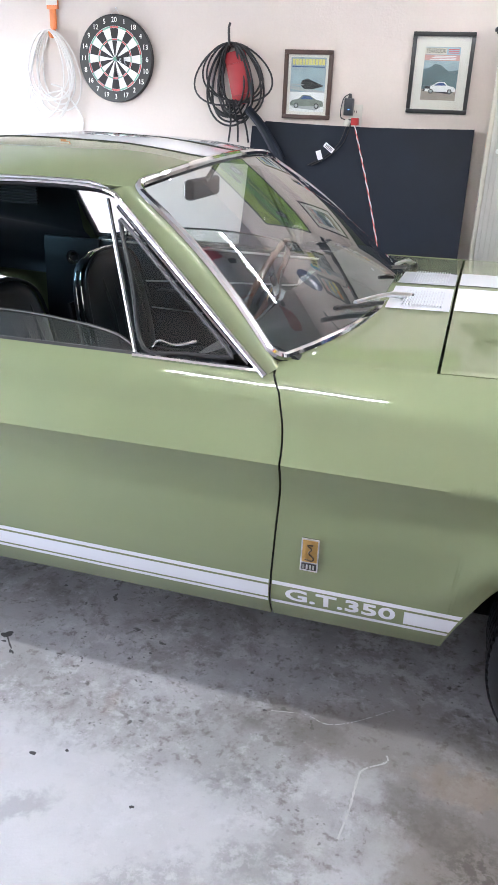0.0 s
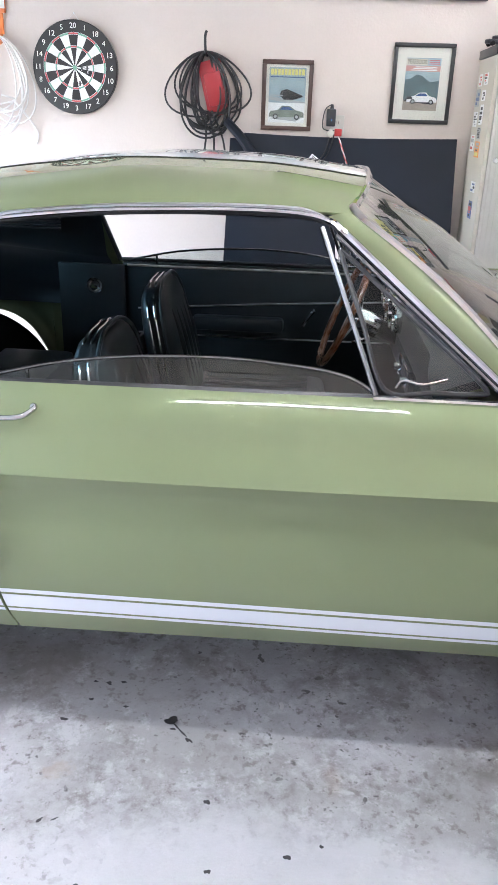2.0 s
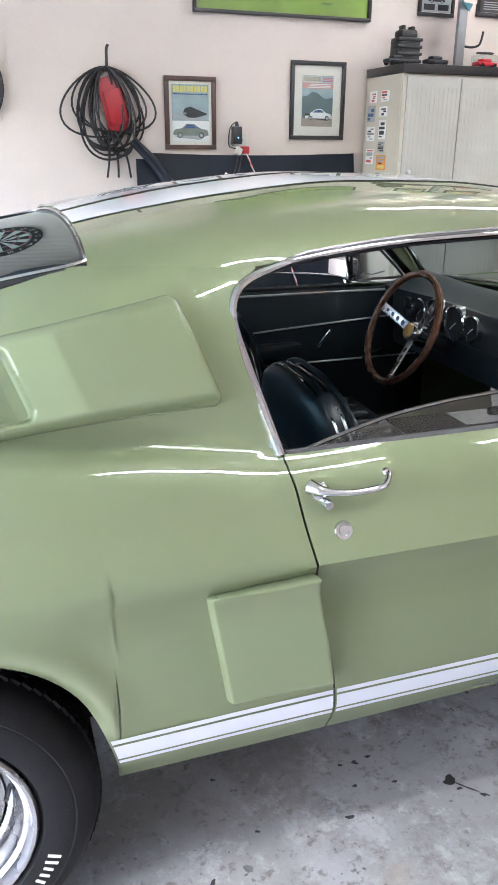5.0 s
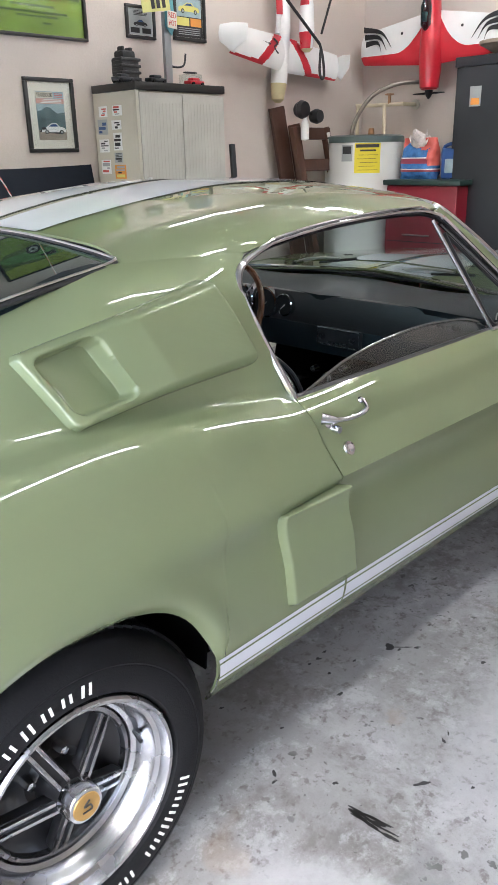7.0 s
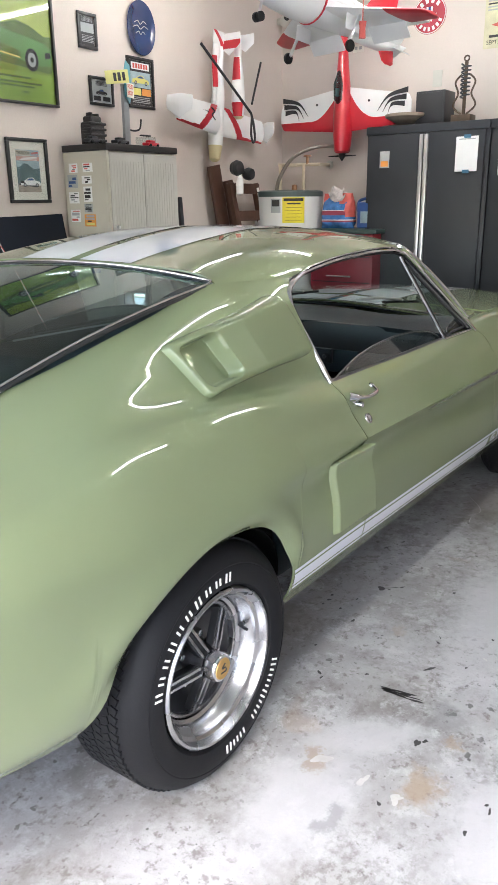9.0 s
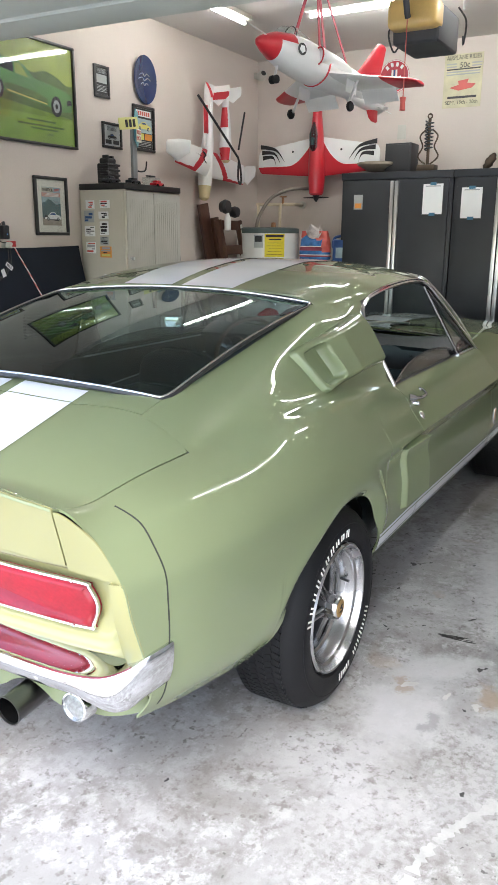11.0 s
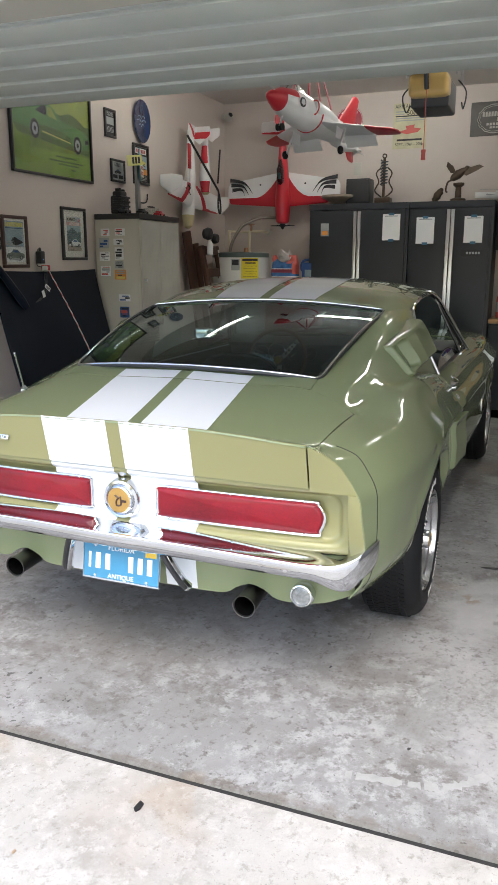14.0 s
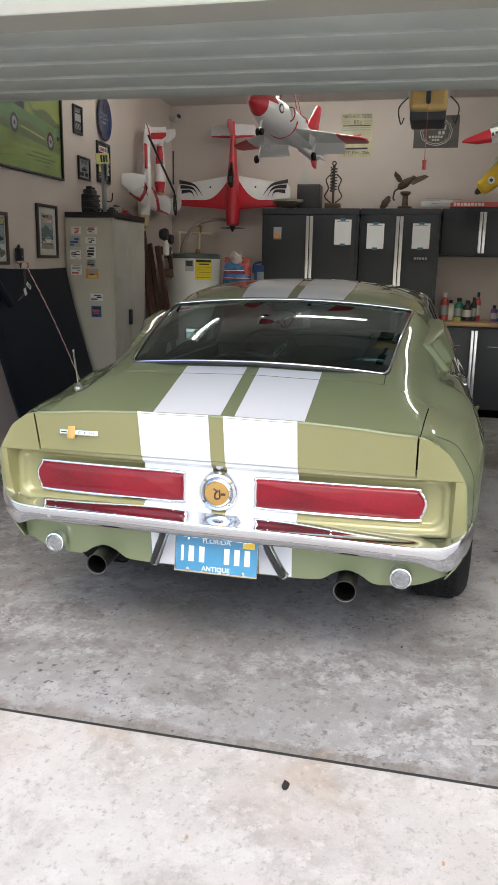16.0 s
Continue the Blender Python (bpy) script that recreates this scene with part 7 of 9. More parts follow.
def corner_things():
    c = thing("red_tool_chest", (2.22, 3.50, 0), "red steel chest with a dark green top", "tool chest")
    part("chest_body", boxed((-.30, -.30, .05), (.28, .26, 1.18), .015), surf("dark_red_enamel", (.24, .014, .028), .35), c)
    part("chest_top", boxed((-.32, -.33, 1.18), (.30, .28, 1.215), .008), surf("dark_green_top", (.02, .045, .04), .4), c)
    for z in (.30, .55, .80, 1.0):
        part("drawer_gap", boxed((-.3025, -.28, z), (-.299, .24, z + .006)), INK, c, smooth=0)
        part("drawer_pull", tube(bmesh.new(), [(-.315, -.12, z + .05), (-.315, .10, z + .05)], .008, 8), CHROME, c)
    for x in (-.24, .22):
        for y in (-.24, .20):
            part("caster", spin(bmesh.new(), [(0, .015), (.025, .015), (.025, -.015), (0, -.015)], 14, pose(x, y, .025, 90, 0, 0)), RUBBER, c)
    b = thing("seed_bag", (2.12, 3.62, 1.216), "printed blue and red plastic bag on the tool chest", "bag")
    blue = surf("blue_bag_film", (.05, .16, .40), .25, var=.5, scale=18, coat=.5)
    def pouch(u, v):
        a = 2 * math.pi * u
        z = .27 * v
        fat = (.55 + .45 * math.sin(math.pi * min(v * 1.1 + .12, 1))) * (1 - .35 * v ** 3)
        c, sn = math.cos(a), math.sin(a)
        p = Vector((math.copysign(abs(c) ** .6, c) * .085 * fat, math.copysign(abs(sn) ** .6, sn) * .145 * (1 - .12 * v), z))
        k = noise.noise(p * 14) * .012 + noise.noise(p * 40) * .005
        return p + Vector((c * k, sn * k, 0))
    bm = sheet(pouch, 60, 40, None)
    bmesh.ops.recalc_face_normals(bm, faces=bm.faces[:])
    for f in bm.faces:
        c = f.calc_center_median()
        f.material_index = 1 if c.z > .215 + .03 * math.sin(c.y * 30) or (c.z > .09 and c.y < -.095) else 2 if .10 < c.z < .135 or .045 < c.z < .06 else 3 if .062 < c.z < .07 or .137 < c.z < .143 else 0
    part("bag_body", bm, (blue, PRINTRED, surf("dark_red_print", (.22, .03, .06), .4), PRINTWHITE), b)
    bm = bmesh.new()
    bmesh.ops.create_icosphere(bm, subdivisions=3, radius=1)
    for v in bm.verts:
        v.co = Vector((v.co.x * .045 - .02, v.co.y * .075, v.co.z * .050 + .25)) * (1 + .25 * noise.noise(v.co * 5))
    part("bag_top", bm, surf("clear_crumpled_film", (.60, .55, .54), .2, var=.4, scale=30, coat=.5), b)
    j = thing("blue_jug", (2.14, 3.36, 1.216), "dark blue plastic jug with a cap", "jug")
    jug = surf("blue_jug_plastic", (.03, .08, .25), .3)
    part("jug_body", box(bmesh.new(), (-.06, -.075, 0), (.06, .075, .20), .02, seg=3), jug, j)
    part("jug_neck", spin(bmesh.new(), [(.04, .19), (.022, .23), (.022, .25)], 16, pose(0, -.02, 0)), jug, j)
    part("jug_cap", spin(bmesh.new(), [(.025, .245), (.025, .275), (0, .276)], 16, pose(0, -.02, 0)), INK, j)
    part("jug_handle", tube(bmesh.new(), smooth_path([(0, .06, .10), (0, .095, .14), (0, .08, .21), (0, .01, .23)], 5), .012, 8), jug, j)
    part("jug_label", boxed((-.0615, -.05, .04), (-.0605, .04, .13)), SKYBLUE, j, smooth=0)


corner_things()


# ---- east wall: dark cabinets, bench, signs ----
CX, CT = 2.06, 1.97


def tall_cabinet(y0, y1, papers, label):
    """A two-door locker; y0 > y1, doors face west."""
    c = thing("tall_cabinet", ((CX + EAST) / 2, (y0 + y1) / 2, -.016), label, "cabinet", "dark garage cabinets")
    d, w = (EAST - CX) / 2 - .002, (y0 - y1) / 2 - .002
    part("body", boxed((-d + .022, -w, .06), (d, w, CT + .01), .004), DARKMETAL, c)
    part("plinth", boxed((-d + .05, -w + .02, .0), (d, w - .02, .06)), UNDER, c, smooth=0)
    part("cornice", boxed((-d - .004, -w, CT - .05), (-d + .022, w, CT + .008), .003), DARKMETAL, c)
    for k, s in enumerate((1, -1)):
        a, b = (.004, w - .03) if s > 0 else (-w + .03, -.004)
        dr = part("door", boxed((-d - .002, a, .08), (-d + .021, b, CT - .055), .003), DARKMETAL, c)
        e = a if s > 0 else b
        part("edge_handle", boxed((-d - .026, min(e, e + s * .03), .10), (-d - .003, max(e, e + s * .03), CT - .065), .004), BRUSHED, dr, "full-height brushed aluminium pull")
    for py, z0, z1 in papers:
        s = thing("paper_sheet", (CX - .010, py, (z0 + z1) / 2), "white paper list taped to a cabinet door", "paper", "taped papers")
        h = (z1 - z0) / 2
        part("sheet", boxed((-.0012, -.082, -h), (0, .082, h)), PAPER, s, smooth=0)
        part("heading", boxed((-.0022, -.06, h - .022), (-.0013, .06, h - .014)), PRINTGREY, s, smooth=0)
        for q in (1, -1):
            part("tape", boxed((-.003, -.025, q * h - .012), (-.0010, .025, q * h + .012)), surf("blue_tape", (.05, .16, .26), .5), s, smooth=0)
    return c


left_locker = tall_cabinet(3.36, 2.395, [(2.55, 1.62, 1.857)], "dark charcoal two-door locker with a taped paper")
right_locker = tall_cabinet(2.39, 1.63, [(2.235, 1.587, 1.822), (1.804, 1.592, 1.825)], "dark charcoal two-door locker with two taped papers")

part("name_plate", boxed((-.2595, -.31, 1.49), (-.2565, -.11, 1.545), .001), INK, right_locker, "black maker's plate")
for k in range(5):
    part("plate_bar", boxed((-.2605, -.275 + .026 * k, 1.507), (-.2592, -.257 + .026 * k, 1.528)), PRINTGREY, right_locker, smooth=0)
part("sticker", boxed((-.2585, .28, 1.68), (-.2560, .36, 1.80), .001), PRINTGREY, left_locker, "small pale sticker")
part("sticker_print", boxed((-.2595, .29, 1.69), (-.2583, .35, 1.73)), PRINTORANGE, left_locker, smooth=0)


def bench_run():
    for k, (a, b) in enumerate(((1.62, .86), (.855, .09))):
        u = thing("upper_cabinet", ((CX + EAST) / 2 + .06, (a + b) / 2, 1.53), "dark wall cabinet with aluminium pulls", "cabinet", "dark garage cabinets")
        d, w = .19, (a - b) / 2 - .002
        part("body", boxed((-d + .02, -w, 0), (d, w, .44), .004), DARKMETAL, u)
        for s in (1, -1):
            lo, hi = (.003, w - .01) if s > 0 else (-w + .01, -.003)
            dr = part("door", boxed((-d - .002, lo, .015), (-d + .019, hi, .425), .003), DARKMETAL, u)
            e = lo if s > 0 else hi
            part("edge_handle", boxed((-d - .022, min(e, e + s * .028), .03), (-d - .003, max(e, e + s * .028), .41), .003), BRUSHED, dr)
        b_ = thing("base_cabinet", ((CX + EAST) / 2, (a + b) / 2, -.016), "dark base cabinet with aluminium pulls", "cabinet", "dark garage cabinets")
        d = .25
        part("body", boxed((-d + .02, -w, .08), (d, w, .88), .004), DARKMETAL, b_)
        part("plinth", boxed((-d + .05, -w + .02, 0), (d, w - .02, .08)), UNDER, b_, smooth=0)
        for s in (1, -1):
            lo, hi = (.003, w - .01) if s > 0 else (-w + .01, -.003)
            dr = part("door", boxed((-d - .002, lo, .10), (-d + .019, hi, .865), .003), DARKMETAL, b_)
            e = lo if s > 0 else hi
            part("edge_handle", boxed((-d - .022, min(e, e + s * .028), .12), (-d - .003, max(e, e + s * .028), .85), .003), BRUSHED, dr)
            part("pull", tube(bmesh.new(), [(-d - .02, s * .18 - .05, .70), (-d - .02, s * .18 + .05, .70)], .006, 8), CHROME, dr)
    t = thing("workbench_top", ((CX + EAST) / 2, .86, .872), "pale wooden workbench top over the dark base cabinets", "worktop")
    part("top", boxed((-.27, -.77, 0), (.254, .76, .038), .006), surf("oiled_beech", (.48, .30, .14), .4, var=.2, scale=8, stretch=(1, .12, 1)), t)
    Z = .911
    bottles = [(1.535, .040, .27, PRINTRED, WHITEFILM), (1.475, .034, .20, CREAM, INK), (1.395, .045, .22, surf("green_bottle", (.02, .22, .14), .3), INK), (1.315, .042, .20, INK, INK), (1.255, .030, .23, INK, INK), (1.215, .026, .28, PRINTRED, INK), (1.06, .032, .16, surf("purple_can", (.12, .05, .22), .35), INK), (1.0, .03, .18, PRINTBLUE, INK)]
    for k, (y, r, h, m, cap) in enumerate(bottles):
        b = thing("bottle", (2.27 + .02 * (k % 3), y, Z), ("tall" if h > .21 else "short") + " car-care bottle standing on the workbench", "bottle", "bottles on the workbench")
        part("bottle_body", spin(bmesh.new(), [(0, 0), (r, .003), (r, h * .66), (r * .85, h * .74), (r * .42, h * .82), (r * .42, h * .86)], 20), m, b)
        part("bottle_cap", spin(bmesh.new(), [(r * .5, h * .84), (r * .5, h), (0, h)], 16), cap, b)
        part("bottle_label", spin(bmesh.new(), [(r + .0008, h * .2), (r + .0008, h * .55)], 20), CREAM if k % 2 else PRINTGREY, b)
    b = thing("yellow_lid", (2.16, 1.41, Z), "small yellow plastic tub on the workbench", "tub")
    part("tub", spin(bmesh.new(), [(0, 0), (.032, 0), (.036, .035), (.030, .04), (0, .04)], 20), PRINTYEL, b)


bench_run()


def wall_signs():
    s = thing("round_sign", EWALL(3.115, 2.785), "round red tin sign with pale rim lettering shapes", "sign")
    part("disc", spin(bmesh.new(), [(0, 0), (.135, 0), (.135, .004), (0, .005)], 48), surf("red_tin", (.40, .03, .05), .35), s)
    part("rim", tube(bmesh.new(), [(.129 * math.cos(i / 40 * 2 * math.pi), .129 * math.sin(i / 40 * 2 * math.pi), .005) for i in range(40)], .003, 6, True), PRINTWHITE, s)
    for k in range(4):
        a = radians(132 - 28 * k)
        part("letter_bar", boxed((-.012, -.016, .0045), (.012, .016, .0065), .001, pose(.098 * math.cos(a), .098 * math.sin(a), 0, 0, 0, 42 - 28 * k)), PRINTWHITE, s, smooth=0)
    for k in range(7):
        a = radians(208 + 21 * k)
        part("letter_bar", boxed((-.010, -.014, .0045), (.010, .014, .0065), .001, pose(.100 * math.cos(a), .100 * math.sin(a), 0, 0, 0, -62 + 21 * k)), PRINTWHITE, s, smooth=0)
    for x, m in ((-.018, PRINTWHITE), (0, PRINTBLUE), (.018, PRINTWHITE)):
        part("bar", boxed((x - .008, -.01, .0045), (x + .008, .055, .006)), m, s, smooth=0)
    part("emblem", plate(bmesh.new(), [(-.065, -.02), (-.02, -.012), (.03, -.008), (.06, .006), (.055, -.012), (.03, -.03), (.02, -.05), (-.01, -.035), (-.03, -.052), (-.045, -.035)], .0015, pose(0, 0, .006)), PRINTWHITE, s, smooth=0)

    s = thing("tin_sign", EWALL(2.515, 2.704), "aged cream tin sign advertising airplane rides", "sign")
    aged = surf("aged_cream_tin", (.58, .54, .36), .5, var=.2, scale=9)
    part("sign_sheet", boxed((-.160, -.208, 0), (.160, .208, .004), .001), aged, s)
    words("sign_word", "AIRPLANE RIDES", .05, pose(0, .178, .005), INK, s, width=.29)
    words("sign_word", "50¢", .060, pose(.01, .118, .005), INK, s)
    for x in (-.10, .11):
        for k in range(2):
            part("text_bar", boxed((x - .042, .105 + .022 * k, .004), (x + .042, .115 + .022 * k, .0052)), PRINTGREY, s, smooth=0)
    for k in range(3):
        part("text_bar", boxed((-.14, .045 + .02 * k, .004), (.14, .055 + .02 * k, .0052)), INK if k == 2 else PRINTGREY, s, smooth=0)
    part("printed_biplane", plate(bmesh.new(), [(-.11, -.05), (-.03, -.075), (.08, -.06), (.11, -.03), (.04, -.02), (.05, .01), (-.04, .0), (-.03, -.03)], .001, pose(0, 0, .0045)), PRINTRED, s, smooth=0)
    part("text_bar", boxed((-.12, -.135, .004), (.12, -.118, .0052)), INK, s, smooth=0)
    words("sign_word", "SEPT. 19th - 20th", .040, pose(0, -.168, .005), INK, s, width=.27)

    s = thing("metal_sign", EWALL(1.73, 2.722), "dark grey metal sign with a pale oval wreath", "sign")
    part("sign_sheet", boxed((-.216, -.150, 0), (.216, .150, .004), .001), surf("pewter_sheet", (.11, .105, .095), .5, .4, var=.3, scale=8), s)
    pale = surf("pale_etch", (.52, .50, .46), .6)
    for q, rr in ((1.0, .004), (.88, .0025)):
        part("wreath", tube(bmesh.new(), [(.15 * q * math.cos(i / 44 * 2 * math.pi) + .006 * math.sin(i * 1.9), .125 * q * math.sin(i / 44 * 2 * math.pi), .0045) for i in range(44)], rr, 5, True), pale, s)
    for x0, x1, y0, y1 in ((-.11, .10, .02, .062), (.02, .09, -.025, .008), (-.07, .07, -.058, -.036), (-.04, .04, -.085, -.068)):
        n = max(2, int((x1 - x0) / .026))
        for k in range(n):
            a = x0 + (x1 - x0) * k / n
            part("letter_bar", boxed((a, y0, .004), (a + (x1 - x0) / n * .72, y1, .0055), .0008), pale, s, smooth=0)
    o = thing("wall_switch", EWALL(3.02, 2.33), "white blank switch plate on the wall", "switch plate")
    part("cover_plate", boxed((-.038, -.06, 0), (.038, .06, .006), .002), TRIM, o)
    o = thing("power_outlet", EWALL(3.72, 2.62), "small ivory outlet plate high on the wall", "outlet")
    part("cover_plate", boxed((-.05, -.03, 0), (.05, .03, .006), .002), CREAM, o)
    for x in (-.02, .02):
        part("socket", boxed((x - .012, -.012, .005), (x + .012, .012, .008), .002), PRINTGREY, o)
    c = thing("security_camera", (2.50, 4.40, 2.89), "small white dome security camera in the corner", "camera")
    part("bracket", boxed((-.02, .0, -.02), (.05, .068, .03), .006), TRIM, c)
    part("dome", spin(bmesh.new(), [(0, .045), (.025, .042), (.042, .02), (.045, -.02), (.03, -.045), (0, -.05)], 24, pose(-.02, -.02, 0, 70, 0, -40)), TRIM, c)
    part("lens", spin(bmesh.new(), [(0, .052), (.018, .050), (.024, .042)], 20, pose(-.02, -.02, 0, 70, 0, -40)), INK, c)


wall_signs()


def on_top():
    T = CT + .0
    bronze = surf("aged_bronze", (.09, .065, .045), .45, .7, var=.3, scale=25)
    b = thing("wooden_bowl", (2.28, 3.13, T), "wide shallow wooden dish on the cabinet", "dish")
    part("dish", spin(bmesh.new(), [(0, .012), (.07, .014), (.13, .05), (.165, .066), (.168, .085), (.155, .088), (.12, .06), (.06, .028), (0, .028)], 40), surf("grey_wood", (.30, .25, .19), .6, var=.3, scale=14), b)
    b = thing("loudspeaker", (2.34, 2.93, T), "black box loudspeaker on the cabinet", "speaker")
    part("speaker_box", boxed((-.10, -.115, 0), (.10, .115, .235), .008), BLACKPLASTIC, b)
    part("grille", boxed((-.105, -.10, .012), (-.099, .10, .222), .003), INK, b)
    s = thing("spring_sculpture", (2.30, 2.69, T), "metal sculpture made of a shock absorber spring", "sculpture")
    part("base", boxed((-.06, -.075, 0), (.06, .075, .055), .01), bronze, s)
    coil = [(.032 * math.cos(i * .55), .032 * math.sin(i * .55), .17 + .0024 * i) for i in range(96)]
    part("spring", tube(bmesh.new(), coil, .006, 7), DARKMETAL, s)
    part("rod", tube(bmesh.new(), [(0, 0, .05), (0, 0, .42)], .013, 10), bronze, s)
    part("eyelet", tube(bmesh.new(), [(0, .018 * math.cos(i / 12 * 2 * math.pi), .435 + .018 * math.sin(i / 12 * 2 * math.pi)) for i in range(12)], .006, 6, True), bronze, s)
    for k in (-1, 1):
        part("arm", tube(bmesh.new(), smooth_path([(0, k * .02, .06), (0, k * .085, .12), (0, k * .05, .20), (0, k * .075, .28), (0, k * .03, .33)], 6), .007, 8), bronze, s)
    s = thing("pinecone_figure", (2.28, 2.17, T), "small dark carved figure on the cabinet", "figurine")
    bm = bmesh.new()
    bmesh.ops.create_icosphere(bm, subdivisions=3, radius=1)
    for v in bm.verts:
        k = 1 + .16 * math.sin(9 * v.co.z) * math.cos(7 * v.co.y)
        v.co = Vector((v.co.x * .032 * k, v.co.y * .04 * k - v.co.z * .03, v.co.z * .065 + .062))
    part("figure", bm, bronze, s)
    # bird statue: one plain mesh
    bm = bmesh.new()
    spin(bm, [(0, 0), (.07, 0), (.07, .02), (.03, .03), (.026, .12), (.05, .14), (.05, .16), (0, .16)], 16)
    spin(bm, [(0, -.09), (.03, -.06), (.042, 0), (.03, .05), (.018, .08), (.022, .10), (0, .12)], 14, pose(0, .01, .235, 55, 0, 0))
    plate(bm, [(0, 0), (.06, .05), (.15, .09), (.19, .08), (.13, .03), (.06, -.02)], .012, pose(0, -.01, .25, 80, 10, -95))
    plate(bm, [(0, 0), (.03, .06), (.08, .10), (.09, .06), (.05, .0)], .012, pose(0, .03, .25, 80, 0, 80))
    tube(bm, smooth_path([(0, .05, .19), (0, .10, .17), (0, .115, .10), (0, .10, .08)], 4), .008, 6)
    ob = part("eagle_statue", bm, bronze, smooth=40)
    ob.location = (2.24, 1.98, T)
    tagged(ob, "dark bronze bird statue with spread wings on the cabinet", "statue")
    m = thing("model_boat", pose(2.25, 1.63, T, 0, 0, 92), "grey and white model boat on the cabinet", "model boat")
    hull = sheet(lambda u, v: Vector(((u - .5) * .40, (v - .5) * .09 * (1 - max(0, (u - .55) / .45) ** 2), .004 + .05 * abs(2 * v - 1) ** 1.6 + .02 * u)), 24, 12, (0, 0, -1))
    part("hull", hull, WHITEFILM, m, solid=.004)
    part("deck", boxed((-.18, -.035, .045), (.10, .035, .058), .006), PRINTGREY, m)
    part("cabin", boxed((-.10, -.025, .058), (.02, .025, .085), .010), WHITEFILM, m)
    part("rail", tube(bmesh.new(), [(-.18, -.03, .09), (.05, -.03, .10), (.16, 0, .10)], .003, 6), PRINTGREY, m)
    r = thing("long_red_box", (2.30, 1.28, T), "long red and black cardboard box on the cabinet", "box")
    part("box_body", boxed((-.09, -.27, .0), (.09, .27, .065), .003), PRINTRED, r)
    part("box_edge", boxed((-.092, -.272, .0), (.092, .272, .018), .002), INK, r)
    for k in range(9):
        part("letter_bar", boxed((-.0915, .24 - .032 * k - .024, .028), (-.0895, .24 - .032 * k, .056)), PRINTWHITE, r, smooth=0)


on_top()


# ---- model aircraft ----
def wing_mesh(span, root, tip, thick, sweep=0.0, dihedral=0.0, m=None, rim=None, split=None):
    """A wing across x with its chord along y (front at -y), lens-shaped."""
    bm = bmesh.new()
    top = cubic([-.5, -.42, -.25, 0, .3, .5], [0, .45, .8, 1, .6, .05])
    low = cubic([-.5, -.42, -.25, 0, .3, .5], [0, -.3, -.5, -.5, -.3, -.05])
    run = [-.5 + i / 34 for i in range(35)]
    k = len(run)
    tops, lows = top(np.array(run)), low(np.array(run))
    n, rings = (120 if rim else 72 if split else 40), []
    for i in range(n + 1):
        s = -1 + 2 * i / n
        e = min(1.0, (1 - abs(s)) / .06 + .35) ** .5
        c = (root + (tip - root) * abs(s)) * e
        if split:
            # one row of the mesh follows the line between the two colours
            e_ = min(max((split(abs(s) * span / 2) - sweep * abs(s)) / c, -.46), .46)
            run = [-.5 + (e_ + .5) * j / 14 for j in range(14)] + [e_ + (.5 - e_) * j / 20 for j in range(21)]
            tops, lows = np.interp(run, np.linspace(-.5, .5, 101), top(np.linspace(-.5, .5, 101))), np.interp(run, np.linspace(-.5, .5, 101), low(np.linspace(-.5, .5, 101)))
        prof = [(p, float(q)) for p, q in zip(run, tops)] + [(p, float(q)) for p, q in zip(run[:0:-1], lows[:0:-1])]
        rings.append([bm.verts.new((s * span / 2, sweep * abs(s) + p * c, q * thick * e * (1 - .4 * abs(s)) + dihedral * abs(s))) for p, q in prof])
    for a, b in zip(rings, rings[1:]):
        for j in range(len(prof)):
            f = bm.faces.new((a[j], a[(j + 1) % len(prof)], b[(j + 1) % len(prof)], b[j]))
            f.material_index = 1 if split and (j < 14 or j >= len(prof) - 14) else 0
    bm.faces.new(rings[0][::-1]), bm.faces.new(rings[-1])
    bmesh.ops.recalc_face_normals(bm, faces=bm.faces[:])
    if rim:
        for f in bm.faces:
            f.material_index = rim(f.calc_center_median())
    if m is not None:
        bm.transform(m)
    return bm


def body_mesh(stations, m=None, n=20):
    """A fuselage along y from (y, half-width, half-height, lift) rows."""
    bm, rings = bmesh.new(), []
    for y, w, h, z in stations:
        rings.append([bm.verts.new((w * math.cos(2 * math.pi * j / n), y, z + h * math.sin(2 * math.pi * j / n))) for j in range(n)])
    for a, b in zip(rings, rings[1:]):
        for j in range(n):
            bm.faces.new((a[j], a[(j + 1) % n], b[(j + 1) % n], b[j]))
    bm.faces.new(rings[0][::-1]), bm.faces.new(rings[-1])
    bmesh.ops.recalc_face_normals(bm, faces=bm.faces[:])
    if m is not None:
        bm.transform(m)
    return bm


